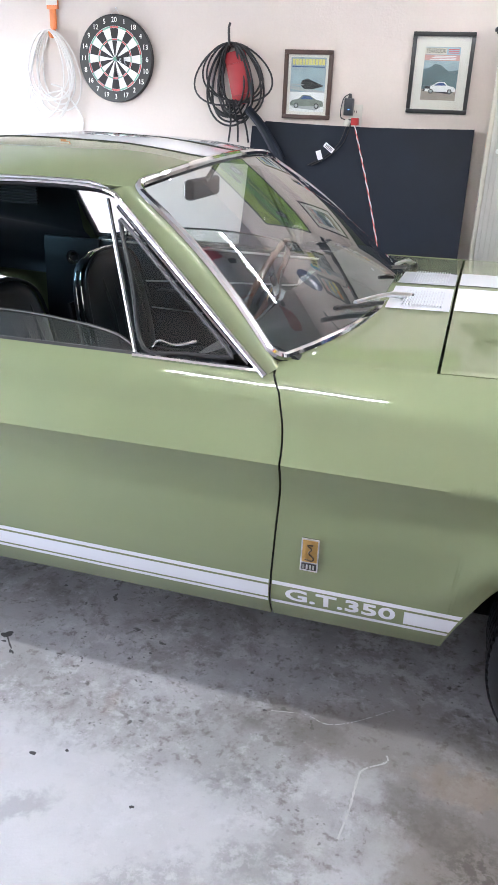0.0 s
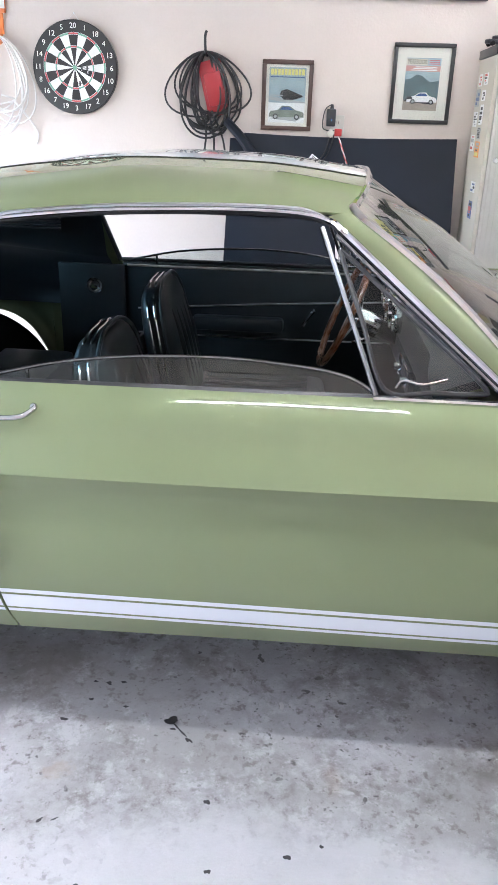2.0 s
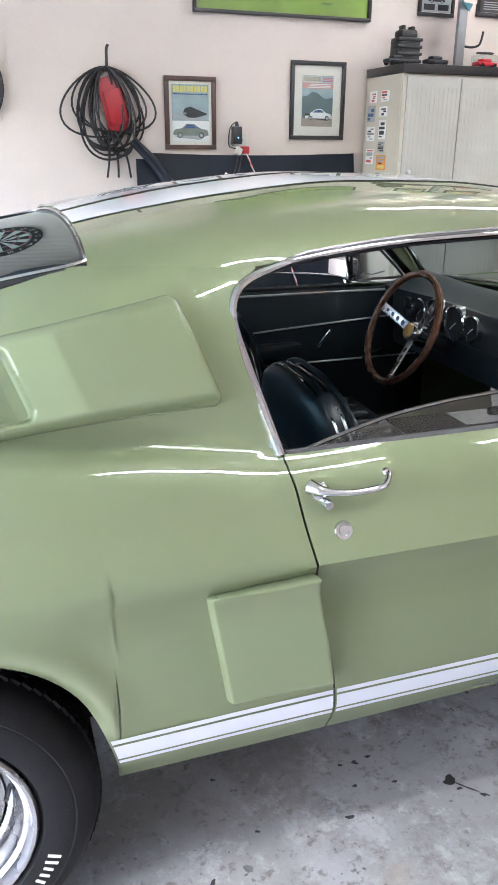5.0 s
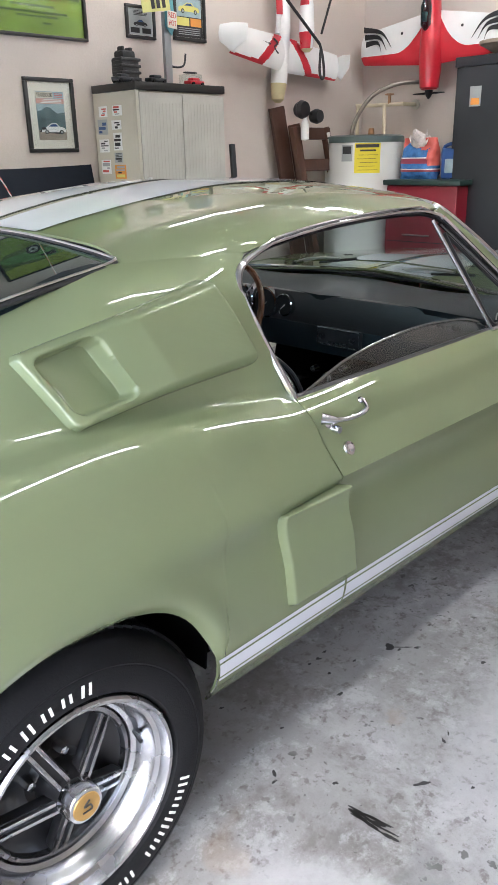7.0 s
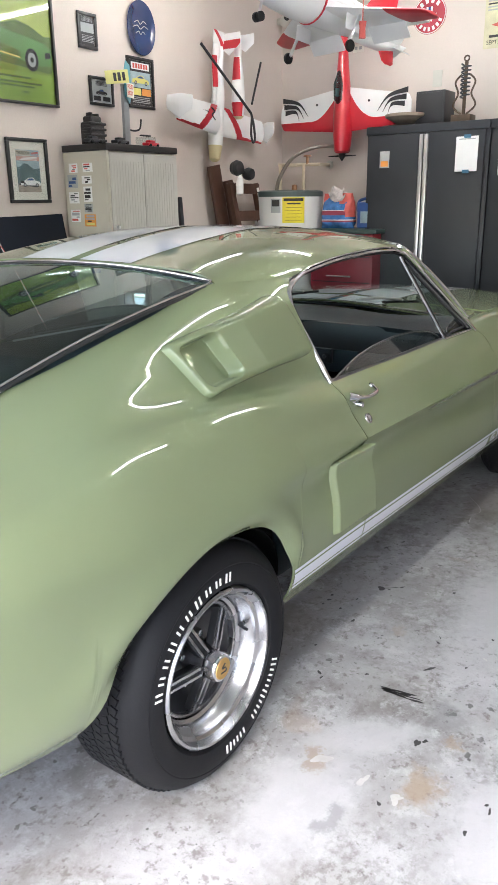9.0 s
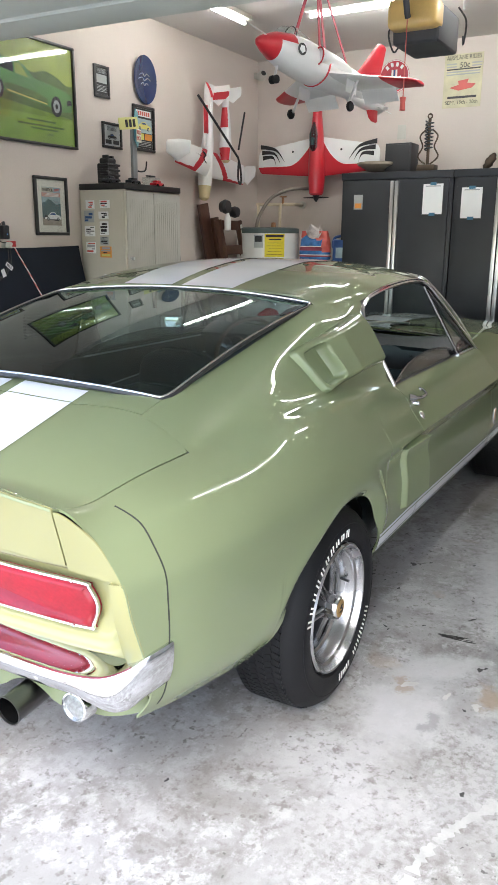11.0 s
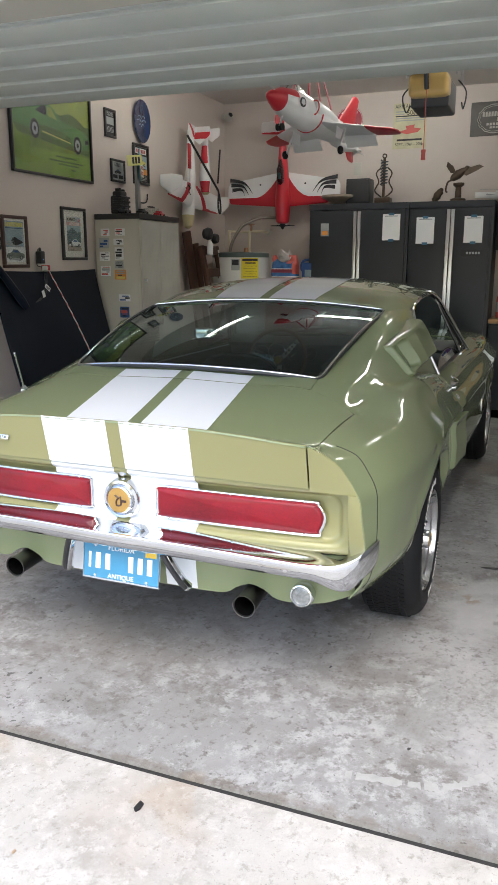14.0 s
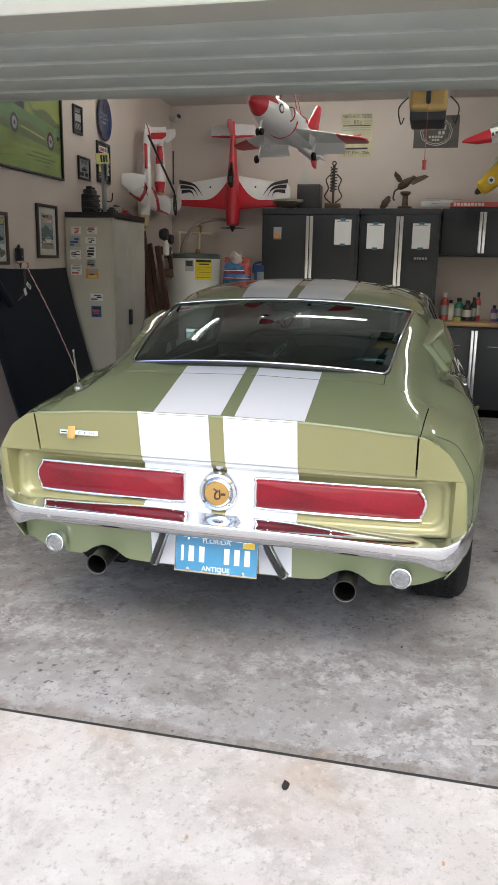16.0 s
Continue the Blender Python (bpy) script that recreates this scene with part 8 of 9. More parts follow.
def red_racer():
    """Local: nose to -y, wings along x, top to +z; hung nose-down on the east wall."""
    a = thing("model_plane", pose(EAST - .21, 3.735, 2.26, 90, 0, -90), "red and white propeller model plane hung nose-down on the wall", "model plane", "model planes")
    st = [(-.455, .045, .045, 0), (-.44, .066, .068, 0), (-.32, .076, .082, 0), (-.24, .077, .086, .002), (-.15, .070, .09, .005), (0, .060, .085, .01), (.2, .042, .06, .015), (.45, .025, .035, .02), (.56, .012, .03, .02)]
    part("fuselage", body_mesh([(y, w, h, z) for y, w, h, z in st]), REDPAINT, a)
    part("canopy", body_mesh([(-.10, .01, .01, .07), (-.05, .035, .05, .08), (.06, .035, .055, .085), (.16, .01, .02, .075)]), TINT, a)
    part("pilot_frame", boxed((-.012, -.03, .08), (.012, .03, .12), .004), BRUSHED, a)
    part("wing", wing_mesh(1.20, .345, .205, .026, -.028, .02, Matrix.Translation((0, -.12, -.02)), None, lambda x: -.075 + .30 * max(0, 1 - x / .30) ** 2), (WHITEFILM, REDPAINT), a, "white wing with a red leading edge")
    for s in (-1, 1):
        for k in range(3):
            p0, p2 = Vector((.575 - .012 * k, .105 - .050 * k, 0)), Vector((.32 + .045 * k, -.035 - .012 * k, 0))
            p1 = (p0 + p2) / 2 + Vector((-.035, .035, 0))
            arc = smooth_path([p0, p1, p2], 6)
            bm, rows = bmesh.new(), []
            for i, q in enumerate(arc):
                wd = .019 * (1 - i / (len(arc) - 1)) ** .8 + .0008
                zz = .020 - .008 * abs(q.x) + .012 * (1 - abs(q.x) / .6)
                rows.append((bm.verts.new((s * q.x, q.y + wd - .12, zz)), bm.verts.new((s * q.x, q.y - wd - .12, zz))))
            for r0, r1 in zip(rows, rows[1:]):
                bm.faces.new((r0[0], r0[1], r1[1], r1[0]))
            bmesh.ops.recalc_face_normals(bm, faces=bm.faces[:])
            part("wing_flash", bm, INK, a, smooth=0, solid=.002)
        part("wheel", spin(bmesh.new(), [(0, .012), (.03, .012), (.03, -.012), (0, -.012)], 18, pose(s * .22, -.20, -.10, 0, 90, 0)), RUBBER, a)
        part("wheel_spat", body_mesh([(-.27, .008, .01, -.09), (-.22, .028, .045, -.085), (-.15, .015, .03, -.08), (-.10, .004, .01, -.08)], pose(s * .22, 0, 0)), REDPAINT, a)
        part("leg", tube(bmesh.new(), [(s * .22, -.18, -.08), (s * .20, -.17, -.02)], .007, 8), REDPAINT, a)
        part("wing_dot", spin(bmesh.new(), [(.010, 0), (0, .001)], 10, pose(s * .24, -.07, .014)), INK, a)
    part("tailplane", wing_mesh(.46, .14, .11, .012, 0, 0, Matrix.Translation((0, .47, .02)), lambda c: 1 if c.y < -.042 else 0), (WHITEFILM, REDPAINT), a)
    part("fin", wing_mesh(.30, .16, .07, .010, .02, 0, pose(0, .49, .10, 0, 90, 0)), REDPAINT, a)
    part("spinner", spin(bmesh.new(), [(.03, 0), (.024, .03), (.008, .055), (0, .06)], 20, pose(0, -.455, 0, 90, 0, 0)), INK, a)
    part("propeller", wing_mesh(.26, .028, .012, .006, 0, 0, pose(0, -.475, 0, 60, 0, 0)), INK, a)
    part("cowl_ring", spin(bmesh.new(), [(.060, 0), (.056, .012), (.04, .016)], 24, pose(0, -.44, 0, 90, 0, 0)), REDPAINT, a)
    part("wall_bracket", boxed((-.02, .0, -.21), (.02, .03, -.06), .003), DARKMETAL, a)


red_racer()


def glider():
    a = thing("model_plane", pose(1.50, 4.375, 2.15, 90, 0, 0) @ pose(0, 0, 0, 0, 0, -6), "white and red foam model plane hung nose-down in the corner", "model plane", "model planes")
    st = [(-.42, .02, .02, 0), (-.40, .040, .045, 0), (-.30, .052, .06, 0), (-.15, .052, .065, 0), (.05, .045, .055, .01), (.25, .025, .03, .015), (.50, .016, .02, .02)]
    bm = body_mesh(st)
    for f in bm.faces:
        f.material_index = 1 if f.calc_center_median().y < -.27 else 0
    part("fuselage", bm, (WHITEFILM, surf("yellowed_foam", (.55, .47, .27), .6)), a)
    part("wing", wing_mesh(1.12, .22, .17, .030, .0, .03, Matrix.Translation((0, -.12, .03)), lambda c: 1 if abs(abs(c.x) - .17 + c.y * .9) < .04 or (c.y < -.075 and abs(c.x) > .22) else 0), (WHITEFILM, REDPAINT), a, "white wing with red slashes")
    for s in (-1, 1):
        part("winglet", wing_mesh(.20, .17, .09, .014, .03, 0, pose(s * .555, -.12, .10, 0, 70 * s, 0)), WHITEFILM, a)
    for k in range(6):
        part("letter_bar", boxed((-.36 + .034 * k, -.11, .060), (-.336 + .034 * k, -.08, .0625)), INK, a, smooth=0)
    part("emblem", tube(bmesh.new(), smooth_path([(-.14, -.05, .062), (-.10, -.07, .062), (-.13, -.10, .062), (-.09, -.13, .062)], 4), .006, 6), INK, a)
    part("tailplane", wing_mesh(.26, .10, .09, .010, 0, 0, Matrix.Translation((0, .46, .04)), lambda c: 1 if abs(abs(c.x) - .06 - c.y) < .022 else 0), (WHITEFILM, REDPAINT), a)
    part("fin", wing_mesh(.20, .16, .08, .010, .04, 0, pose(0, .42, .10, 0, 90, 0), lambda c: 1 if abs(c.y) < .03 else 0), (WHITEFILM, REDPAINT), a)
    part("boom", body_mesh([(.0, .014, .014, .02), (.25, .03, .022, .02), (.45, .045, .018, .025)], pose(-.06, 0, 0)), WHITEFILM, a)
    part("boom_stripe", boxed((-.085, .12, .034), (-.03, .34, .045), .004, pose(0, 0, 0, 0, 0, 8)), REDPAINT, a)
    f = thing("model_float", pose(1.64, 4.27, 2.31, 90, 0, 4), "white and red pod-shaped model fuselage hung beside the plane", "model plane", "model planes")
    bm = body_mesh([(-.26, .022, .022, 0), (-.24, .040, .042, 0), (-.14, .050, .055, 0), (.02, .042, .048, 0), (.18, .026, .032, .0), (.33, .012, .03, .01)])
    for q in bm.faces:
        c = q.calc_center_median()
        q.material_index = 2 if c.y < -.22 else 1 if abs(c.x) > .020 and int((c.y + 1) * 9) % 2 else 0
    part("pod", bm, (WHITEFILM, REDPAINT, MATS["yellowed_foam"]), f)
    part("pod_fin", wing_mesh(.16, .12, .07, .008, .03, 0, pose(0, .27, .07, 0, 90, 0)), WHITEFILM, f)
    h = thing("hanging_rods", (1.62, 4.12, 2.05), "crossed black rods and strap holding the models", "bracket")
    part("rod", tube(bmesh.new(), [(-.54, .06, .45), (-.02, 0, .03)], .010, 8), INK, h)
    part("rod", tube(bmesh.new(), [(.26, .10, .43), (.02, .02, .10)], .008, 8), INK, h)
    part("strap", tube(bmesh.new(), smooth_path([(-.02, 0, .03), (.0, -.01, -.05), (.015, -.01, -.15), (-.01, -.01, -.18), (-.02, 0, -.12), (-.01, 0, .0)], 5), .009, 8), INK, h)


glider()


def jet():
    """Local: nose to -y, wings along x; carries a nose-high pitch, hung from red straps."""
    a = thing("model_jet", pose(.527, 2.822, 2.44, 0, 0, -104) @ pose(0, 0, 0, -8, 0, 0), "white and red jet trainer model hanging from the ceiling", "model jet", "model planes")
    st = [(-.68, .010, .010, -.010), (-.665, .026, .026, -.009), (-.62, .048, .048, -.006), (-.54, .076, .080, 0), (-.42, .100, .108, .0), (-.27, .118, .118, .0), (-.10, .122, .110, -.002), (.10, .112, .096, -.005), (.30, .092, .083, .0), (.45, .074, .067, .005), (.60, .056, .054, .01)]
    bm = body_mesh(st)
    for f in bm.faces:
        c = f.calc_center_median()
        f.material_index = 1 if c.y < -.505 + .9 * c.z else 0
    part("fuselage", bm, (WHITEFILM, REDPAINT), a, "white body with a red nose")
    part("probe", tube(bmesh.new(), [(.02, -.62, .03), (.02, -.80, .045)], .004, 6), BRUSHED, a)
    part("canopy", body_mesh([(-.55, .012, .01, .060), (-.48, .046, .056, .078), (-.37, .054, .070, .090), (-.24, .030, .045, .095)]), PANE, a).visible_shadow = False
    part("canopy_frame", tube(bmesh.new(), [(.052 * math.cos(i / 8 * math.pi), -.40, .086 + .068 * math.sin(i / 8 * math.pi)) for i in range(9)], .003, 6), INK, a)
    part("wing", wing_mesh(1.13, .46, .15, .028, .18, -.02, Matrix.Translation((0, .02, -.045)), lambda c: 1 if abs(c.x) > .38 else 0), (WHITEFILM, REDPAINT), a, "white delta wing with red tips")
    part("tailplane", wing_mesh(.46, .16, .07, .012, .08, 0, Matrix.Translation((0, .50, .06))), WHITEFILM, a)
    part("fin", wing_mesh(.50, .26, .10, .014, .12, 0, pose(0, .42, .09, 0, 90, 0)), REDPAINT, a)
    for s in (-1, 1):
        part("intake", body_mesh([(-.24, .030, .045, 0), (-.23, .036, .050, 0), (-.02, .03, .04, 0), (.10, .01, .02, 0)], pose(s * .100, 0, .03)), WHITEFILM, a)
        part("intake_ring", tube(bmesh.new(), [(s * .112 + .035 * math.cos(i / 14 * 2 * math.pi), -.245, .02 + .05 * math.sin(i / 14 * 2 * math.pi)) for i in range(14)], .005, 6, True), REDPAINT, a)
        part("roundel", spin(bmesh.new(), [(.034, 0), (0, .003)], 20, pose(s * .108, -.40, .01, 0, s * 90, 0) @ pose(0, 0, .002, s * 8, 0, 0)), INK, a)
        part("roundel_star", spin(bmesh.new(), [(.024, .002), (0, .005)], 5, pose(s * .108, -.40, .01, 0, s * 90, 0) @ pose(0, 0, .003, s * 8, 0, 0)), PRINTWHITE, a)
        leg = new("landing_gear")
        leg.parent = a
        part("leg", tube(bmesh.new(), [(s * .225, .02, -.05), (s * .225, -.05, -.225)], .009, 8), BRUSHED, leg)
        part("wheel", spin(bmesh.new(), [(0, .011), (.026, .011), (.030, .006), (.030, -.006), (.026, -.011), (0, -.011)], 20, pose(s * .24, -.05, -.235, 0, 90, 0)), RUBBER, leg)
        part("gear_door", boxed((s * .19 - .002, -.05, -.14), (s * .19 + .002, .06, -.06), .001), WHITEFILM, leg)
        part("flap", boxed((-.13, 0, -.003), (.13, .10, .003), .001, pose(s * .24, .215, -.052, -48, 0, 0)), WHITEFILM, a)
        part("drop_tank_fin", boxed((s * .04 - .05, .52, -.05), (s * .04 + .05, .66, -.046), .001, pose(0, 0, 0, 0, s * 25, 0)), WHITEFILM, a)
    nose = new("landing_gear")
    nose.parent = a
    part("leg", tube(bmesh.new(), [(0, -.48, -.06), (0, -.50, -.165)], .008, 8), BRUSHED, nose)
    for s in (-.016, .016):
        part("wheel", spin(bmesh.new(), [(0, .008), (.024, .008), (.024, -.008), (0, -.008)], 18, pose(s, -.50, -.175, 0, 90, 0)), RUBBER, nose)
    part("belly_tank", body_mesh([(.18, .01, .01, -.075), (.26, .04, .03, -.075), (.45, .045, .035, -.07), (.60, .03, .02, -.05)]), WHITEFILM, a)
    part("belly_band", tube(bmesh.new(), [(.122 * math.cos(i / 24 * 2 * math.pi), -.14, .112 * math.sin(i / 24 * 2 * math.pi)) for i in range(24)], .007, 6, True), REDPAINT, a)
    s = thing("hanging_strap", (.34, 2.84, CEILING - .004), "red webbing straps holding the jet from the ceiling", "strap")
    web = surf("red_webbing", (.38, .04, .06), .7)
    for e in ((-.10, .115, -.50), (-.10, -.115, -.50), (.32, .10, -.56), (.32, -.10, -.56)):
        mid = Vector(e) * .5
        d = Vector(e).normalized()
        side = d.cross(Vector((1, 0, 0))).normalized()
        bm = bmesh.new()
        q = [Vector((0, 0, 0)), Vector(e)]
        vs = [bm.verts.new(q[0] - Vector((.016, 0, 0))), bm.verts.new(q[0] + Vector((.016, 0, 0))), bm.verts.new(q[1] + Vector((.016, 0, 0))), bm.verts.new(q[1] - Vector((.016, 0, 0)))]
        bm.faces.new(vs)
        part("webbing", bm, web, s, solid=.003, smooth=0)
    part("ceiling_hook", tube(bmesh.new(), [(0, 0, .004), (0, 0, -.03)], .01, 8), BRUSHED, s)


jet()


def yellow_plane():
    a = thing("model_plane", pose(1.55, 1.06, 2.31, 0, 0, 180) @ pose(0, 0, 0, 41, 0, 0), "yellow and white model plane hanging over the workbench", "model plane", "model planes")
    yel = surf("yellow_film", (.72, .47, .02), .3, coat=.3)
    part("fuselage", body_mesh([(-.36, .03, .03, 0), (-.33, .06, .065, 0), (-.18, .068, .08, 0), (.0, .06, .075, .01), (.2, .035, .045, .02), (.38, .015, .03, .03)]), yel, a)
    part("wing", wing_mesh(.80, .17, .15, .022, 0, .02, Matrix.Translation((0, -.05, .09))), WHITEFILM, a)
    part("tailplane", wing_mesh(.30, .11, .09, .010, 0, 0, Matrix.Translation((0, .33, .04))), WHITEFILM, a)
    part("fin", wing_mesh(.22, .14, .08, .010, .03, 0, pose(0, .33, .10, 0, 90, 0)), REDPAINT, a)
    part("cabin_glass", body_mesh([(-.16, .02, .01, .07), (-.10, .05, .05, .08), (.02, .05, .05, .085), (.10, .02, .02, .08)]), PANE, a).visible_shadow = False
    part("cheek_disc", spin(bmesh.new(), [(.03, 0), (0, .002)], 18, pose(.066, -.24, .0, 0, 88, 0)), PRINTWHITE, a)
    part("cheek_star", spin(bmesh.new(), [(.016, .001), (0, .003)], 5, pose(.067, -.24, .0, 0, 88, 0)), INK, a)
    part("spinner", spin(bmesh.new(), [(.03, 0), (.02, .03), (0, .045)], 16, pose(0, -.36, 0, 90, 0, 0)), INK, a)
    w = thing("hanging_line", (1.55, 1.06, CEILING - .003), "thin white line holding the yellow model", "line")
    part("line", tube(bmesh.new(), [(0, 0, 0), (0, 0, -.60)], .002, 6), PRINTWHITE, w)


yellow_plane()


def small_racer():
    a = thing("model_plane", pose(1.62, 1.19, 2.55, 0, 0, 180) @ pose(0, 0, 0, 14, 0, 0), "small white model plane with a red nose over the workbench", "model plane", "model planes")
    bm = body_mesh([(-.32, .006, .006, .01), (-.29, .016, .018, .01), (-.20, .034, .042, .0), (-.08, .044, .058, .0), (.06, .042, .056, .0), (.20, .028, .036, .01), (.34, .012, .024, .02)])
    for f in bm.faces:
        f.material_index = 1 if f.calc_center_median().y < -.12 else 0
    part("fuselage", bm, (WHITEFILM, REDPAINT), a)
    part("canopy", body_mesh([(-.10, .008, .006, .05), (-.05, .028, .036, .056), (.03, .030, .040, .058), (.10, .010, .012, .052)]), PANE, a).visible_shadow = False
    part("wing", wing_mesh(.62, .14, .10, .014, .02, .0, Matrix.Translation((0, -.02, -.03))), WHITEFILM, a)
    part("fin", wing_mesh(.16, .12, .06, .008, .03, 0, pose(0, .30, .08, 0, 90, 0)), REDPAINT, a)
    for k in range(4):
        part("letter_bar", boxed((.0425, -.075 + .032 * k, -.014), (.0455, -.055 + .032 * k, .014)), INK, a, smooth=0)
    w = thing("hanging_line", (1.62, 1.19, CEILING - .003), "thin white line holding the small model", "line")
    part("line", tube(bmesh.new(), [(0, 0, 0), (0, 0, -.42)], .002, 6), PRINTWHITE, w)


small_racer()


def opener():
    o = thing("door_opener", (-.86, 1.766, CEILING - .004), "garage door opener with an amber light cover on the ceiling", "door opener")
    z = 2.29 - (CEILING - .004)
    bm = box(bmesh.new(), (-.10, -.100, z - .075), (.20, .100, z + .08), .02, seg=3)
    part("housing", bm, surf("dark_grey_housing", (.045, .047, .05), .45), o)
    amber = surf("amber_light_cover", (.62, .42, .14), .35, coat=.4)
    part("light_cover", box(bmesh.new(), (-.17, -.104, z - .028), (-.04, .104, z + .086), .032, seg=5), amber, o, "amber plastic light cover")
    part("rail", boxed((-1.95, -.018, z + .095), (.10, .018, z + .125), .003), BRUSHED, o)
    part("trolley", boxed((-.42, -.03, z + .06), (-.28, .03, z + .10), .006), DARKMETAL, o)
    for x in (-.05, .15):
        for y in (-.13, .13):
            part("hanger", tube(bmesh.new(), [(x, y, z + .09), (x, y, 0)], .006, 6), BRUSHED, o)
    part("arm", tube(bmesh.new(), smooth_path([(-.22, .0, z + .22), (-.24, .0, z + .10), (-.22, 0, z + .03), (-.20, 0, z + .0)], 5), .013, 8), DARKMETAL, o)
    for k in (-1, 1):
        part("cable", tube(bmesh.new(), smooth_path([(.10, k * .12, z + .09), (.05, k * .17, z + .02), (.08, k * .155, z - .06), (.12, k * .14, z - .02)], 5), .004, 6), INK, o)
    part("pull_cord", tube(bmesh.new(), [(-.205, 0, z + .06), (-.207, 0, 1.995 - CEILING)], .002, 6), PRINTRED, o)
    part("pull_handle", spin(bmesh.new(), [(0, -.03), (.012, -.03), (.010, .0), (.013, .02), (0, .024)], 14, pose(-.207, 0, 1.975 - CEILING)), PRINTRED, o, "red release handle")


opener()


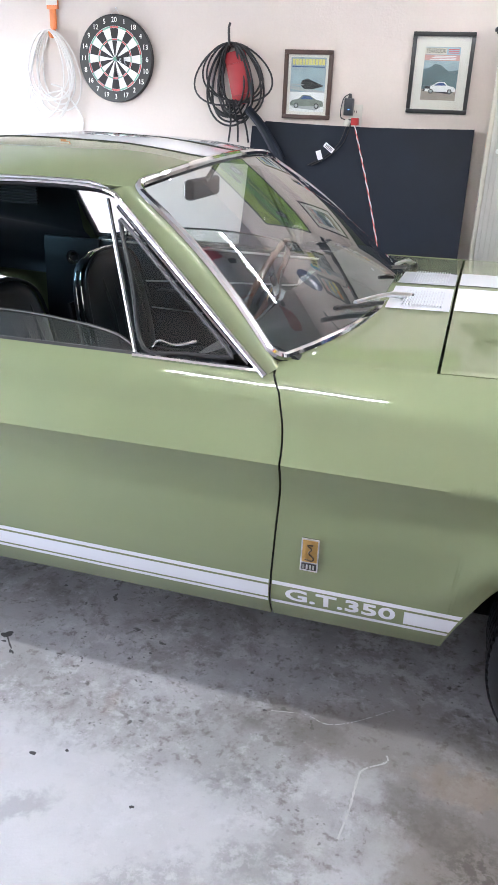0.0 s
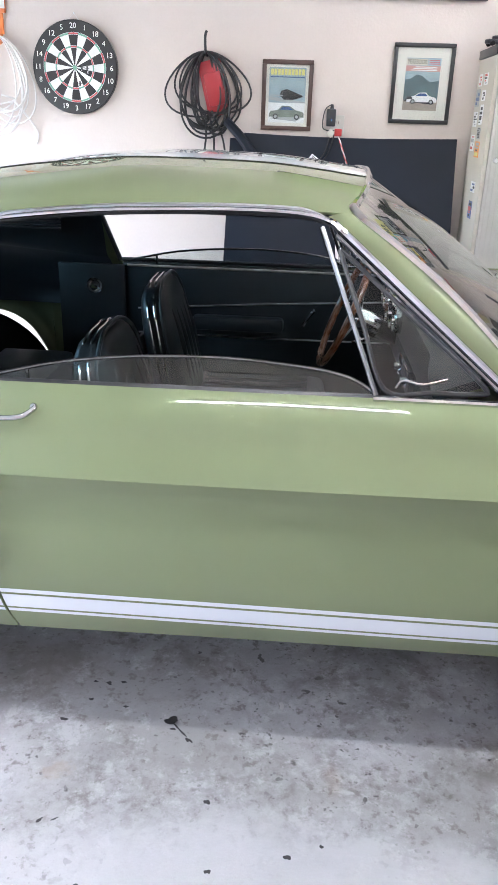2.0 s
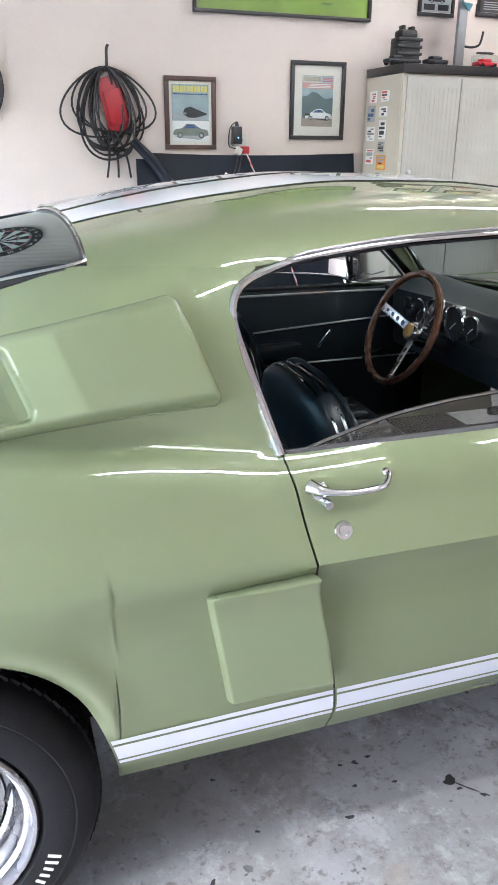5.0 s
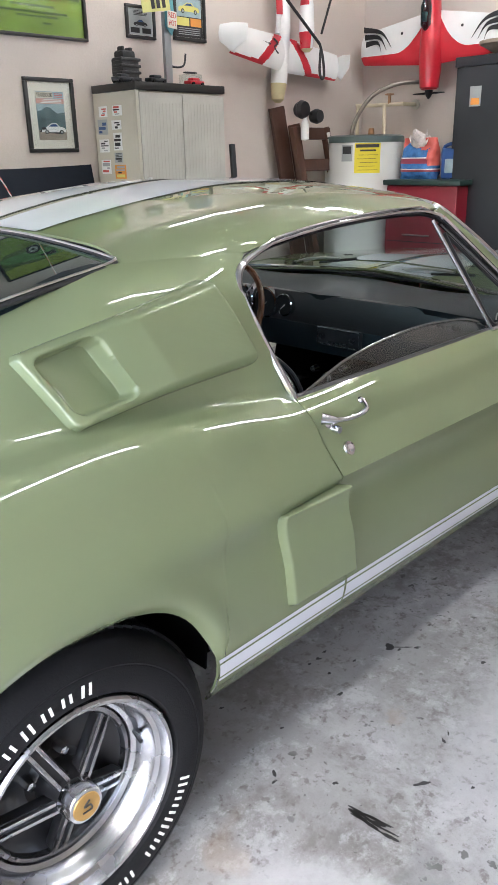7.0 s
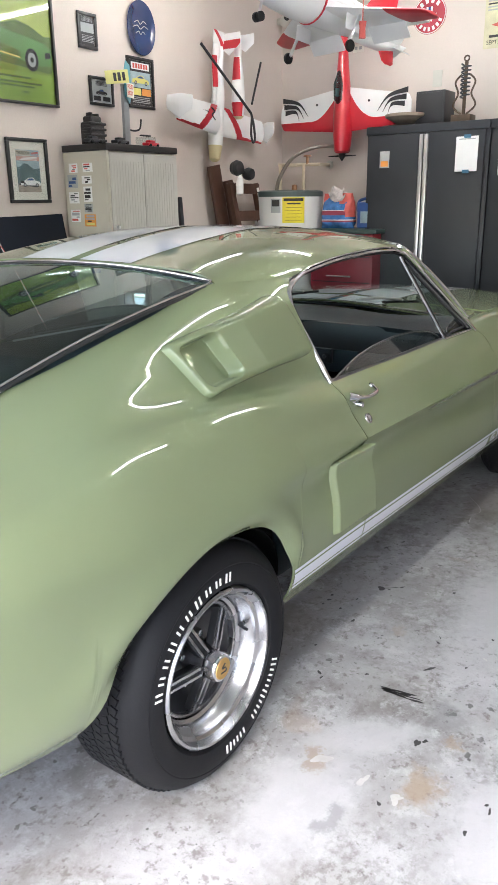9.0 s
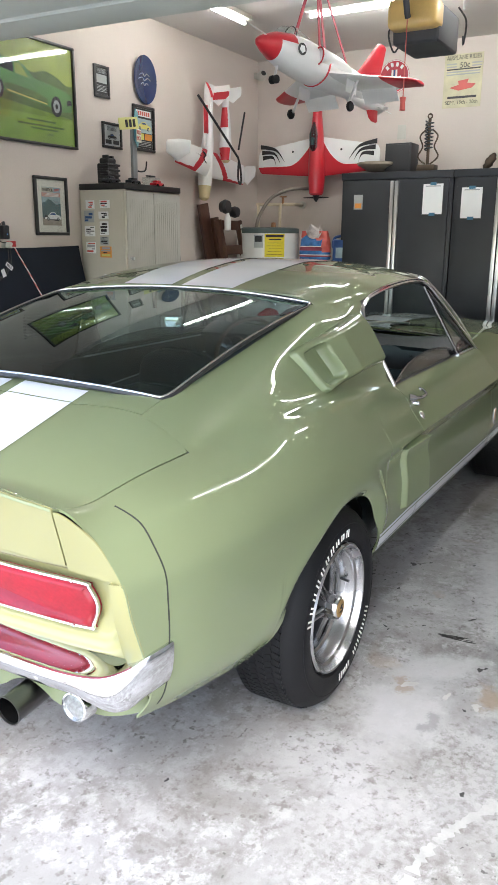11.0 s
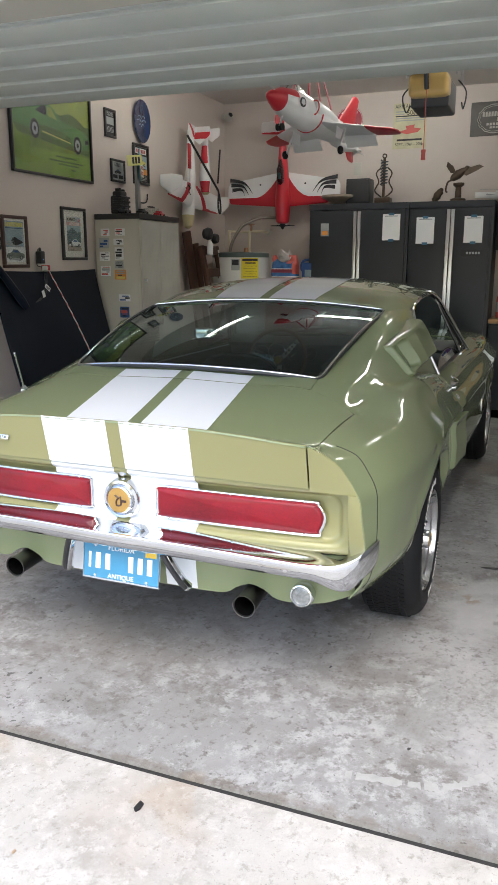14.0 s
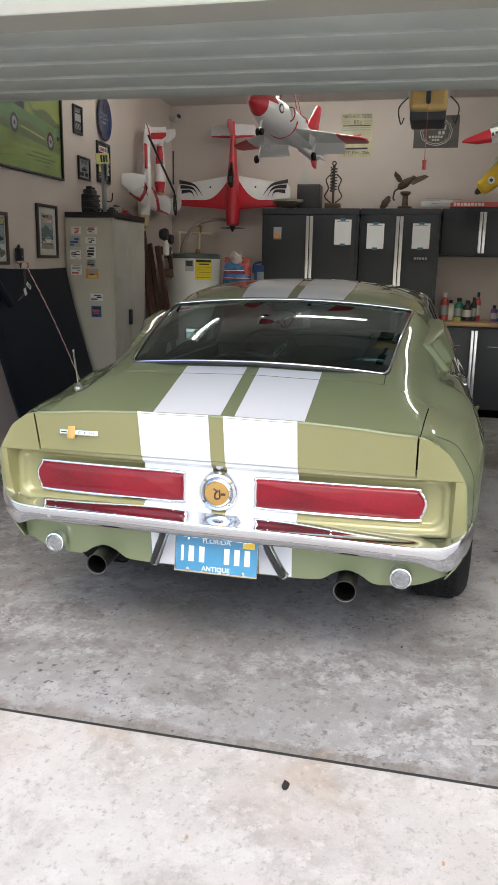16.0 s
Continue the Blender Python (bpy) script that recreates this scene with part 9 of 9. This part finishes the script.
# ---- marks on the slab ----
def floor_marks():
    fl = bpy.data.objects["floor"]
    Z = -.0145
    oil, filler, rust = surf("dried_oil", (.022, .02, .02), .45), surf("pale_crack_filler", (.44, .43, .415), .8, var=.12, scale=20), surf("rust_mark", (.40, .29, .19), .8, var=.2, scale=20)

    def blot(x, y, rx, ry, rot, m, seed, nm, rough=.25):
        q = random.Random(seed)
        ph, am = [q.random() * 6.3 for _ in range(4)], [rough * (.4 + q.random()) / k for k in (1, 1.6, 2.2, 3)]
        bm, n = bmesh.new(), 28
        pts = []
        for i in range(n):
            a = 2 * math.pi * i / n
            k = 1 + sum(am[j] * math.sin((j + 2) * a + ph[j]) for j in range(4))
            u, v = rx * k * math.cos(a), ry * k * math.sin(a)
            pts.append(bm.verts.new((x + u * math.cos(rot) - v * math.sin(rot), y + u * math.sin(rot) + v * math.cos(rot), Z)))
        bm.faces.new(pts)
        part(nm, bm, m, fl, smooth=0)
    k = 0
    splash = ((-1.153, 1.564, .020, .011, .2), (-1.125, 1.532, .026, .003, -.85), (-1.099, 1.501, .010, .005, -.8), (-1.144, 1.535, .006, .005, 0), (-1.306, 1.695, .007, .005, 0), (-1.345, 1.687, .008, .006, 0), (-1.377, 1.62, .007, .004, 0), (-1.428, 1.541, .009, .006, 0), (-1.28, 1.602, .006, .004, 0), (-1.383, 1.69, .006, .004, 0), (-1.694, 1.743, .006, .004, 0), (-1.64, 1.57, .005, .004, 0))
    flecks = ((-1.03, 1.318, .008, .006, 0), (-.844, 1.193, .008, .006, 0), (-1.008, 1.144, .007, .005, 0), (-1.77, 1.478, .010, .005, .6), (-1.79, 1.46, .007, .004, 0), (-1.693, 1.35, .006, .005, 0), (-1.552, 1.197, .018, .006, -.6), (-1.481, 1.103, .006, .003, 0), (-1.271, 1.087, .006, .005, 0), (-1.217, 1.062, .008, .004, 0), (-1.392, 1.234, .008, .004, .8), (-1.36, 1.24, .009, .002, .5))
    blobs = ((-1.904, 1.086, .015, .008, .2), (-1.885, 1.07, .007, .007, 0), (-2.168, 1.072, .009, .004, .9), (-2.136, .863, .010, .004, .3), (-2.037, .837, .012, .003, .2), (-2.02, .85, .006, .004, 0), (-.771, 1.226, .005, .004, 0), (-.555, 1.126, .006, .004, 0), (-.353, 1.512, .004, .003, 0), (-2.55, .98, .010, .006, .4), (-3.05, 1.02, .012, .006, .2), (-3.28, 1.35, .008, .005, 0), (-2.9, 1.7, .007, .005, 0))
    for x, y, rx, ry, rot in splash + flecks + blobs:
        blot(x, y, rx, ry, rot, oil, k, "oil_spot")
        k += 1
    # a scraped-off strip of tar
    for i in range(7):
        f = i / 6 - .5
        blot(-1.725 + .009 * (i % 3 - 1), 1.212 - .075 * f + .02 * (i % 2), .034 - .008 * abs(f), .0045, -1.45 + .07 * (i % 3 - 1), oil, k, "tar_scrape", .35)
        k += 1
    for x, y, r in ((-.87, 1.648, .012), (-2.11, 1.27, .026), (-2.129, 1.044, .020), (-2.12, 1.142, .018), (-3.36, .95, .02), (-1.40, 1.07, .008)):
        blot(x, y, r, r * .6, .4 * k, filler, k, "scuff", .4)
        k += 1
    for x, y, rx in ((-3.79, 1.99, .020), (-3.98, 1.56, .008), (-4.05, 2.2, .007)):
        bm = bmesh.new()
        bm.faces.new([bm.verts.new((x + rx * math.cos(i / 9 * 6.283) * (1 + .3 * (i % 2)), y + rx * .55 * math.sin(i / 9 * 6.283), -.0255 + .003 * (i % 2))) for i in range(9)])
        leaf = part("fallen_leaf", bm, rust if rx < .02 else oil, smooth=0, solid=.0008)
        tagged(leaf, "small dry curled leaf lying on the driveway", "leaf", group="leaves on the driveway")

    def seam(pts, w, seed, m=filler):
        q = random.Random(seed)
        path = smooth_path([(x, y, Z) for x, y in pts], 14)
        bm, prev = bmesh.new(), None
        for i, p in enumerate(path):
            d = (path[min(i + 1, len(path) - 1)] - path[max(i - 1, 0)]).normalized()
            s = Vector((-d.y, d.x, 0)) * w * (.35 + .65 * q.random())
            cur = (bm.verts.new(p + s), bm.verts.new(p - s * (.5 + .5 * q.random())))
            if prev and q.random() > .12:
                bm.faces.new((prev[0], cur[0], cur[1], prev[1]))
            prev = cur
        bmesh.ops.recalc_face_normals(bm, faces=bm.faces[:])
        part("crack_repair", bm, m, fl, smooth=0)
    seam([(-.353, 1.512), (-.25, 1.53), (-.19, 1.515), (-.124, 1.545), (-.029, 1.623)], .0022, 9)
    seam([(-.029, 1.46), (-.027, 1.438), (-.075, 1.40), (-.085, 1.367), (-.089, 1.282), (-.10, 1.19)], .004, 12)
    worn = surf("worn_crack_filler", (.40, .395, .39), .85, var=.15, scale=25)
    seam([(-2.46, .80), (-2.581, .913), (-2.70, .975), (-2.82, 1.012), (-2.97, 1.02), (-3.113, 1.062), (-3.25, 1.08), (-3.315, 1.113), (-3.40, 1.20), (-3.436, 1.30), (-3.46, 1.5)], .024, 4, worn)
    # dark joint at the threshold
    j = boxed((-3.657, SOUTH, -.06), (-3.637, NORTH, -.031))
    tagged(part("joint", j, surf("weathered_joint", (.025, .024, .023), .9, var=.5, scale=9), smooth=0), "dark tarred joint between slab and driveway", "joint", kind="structure")


floor_marks()
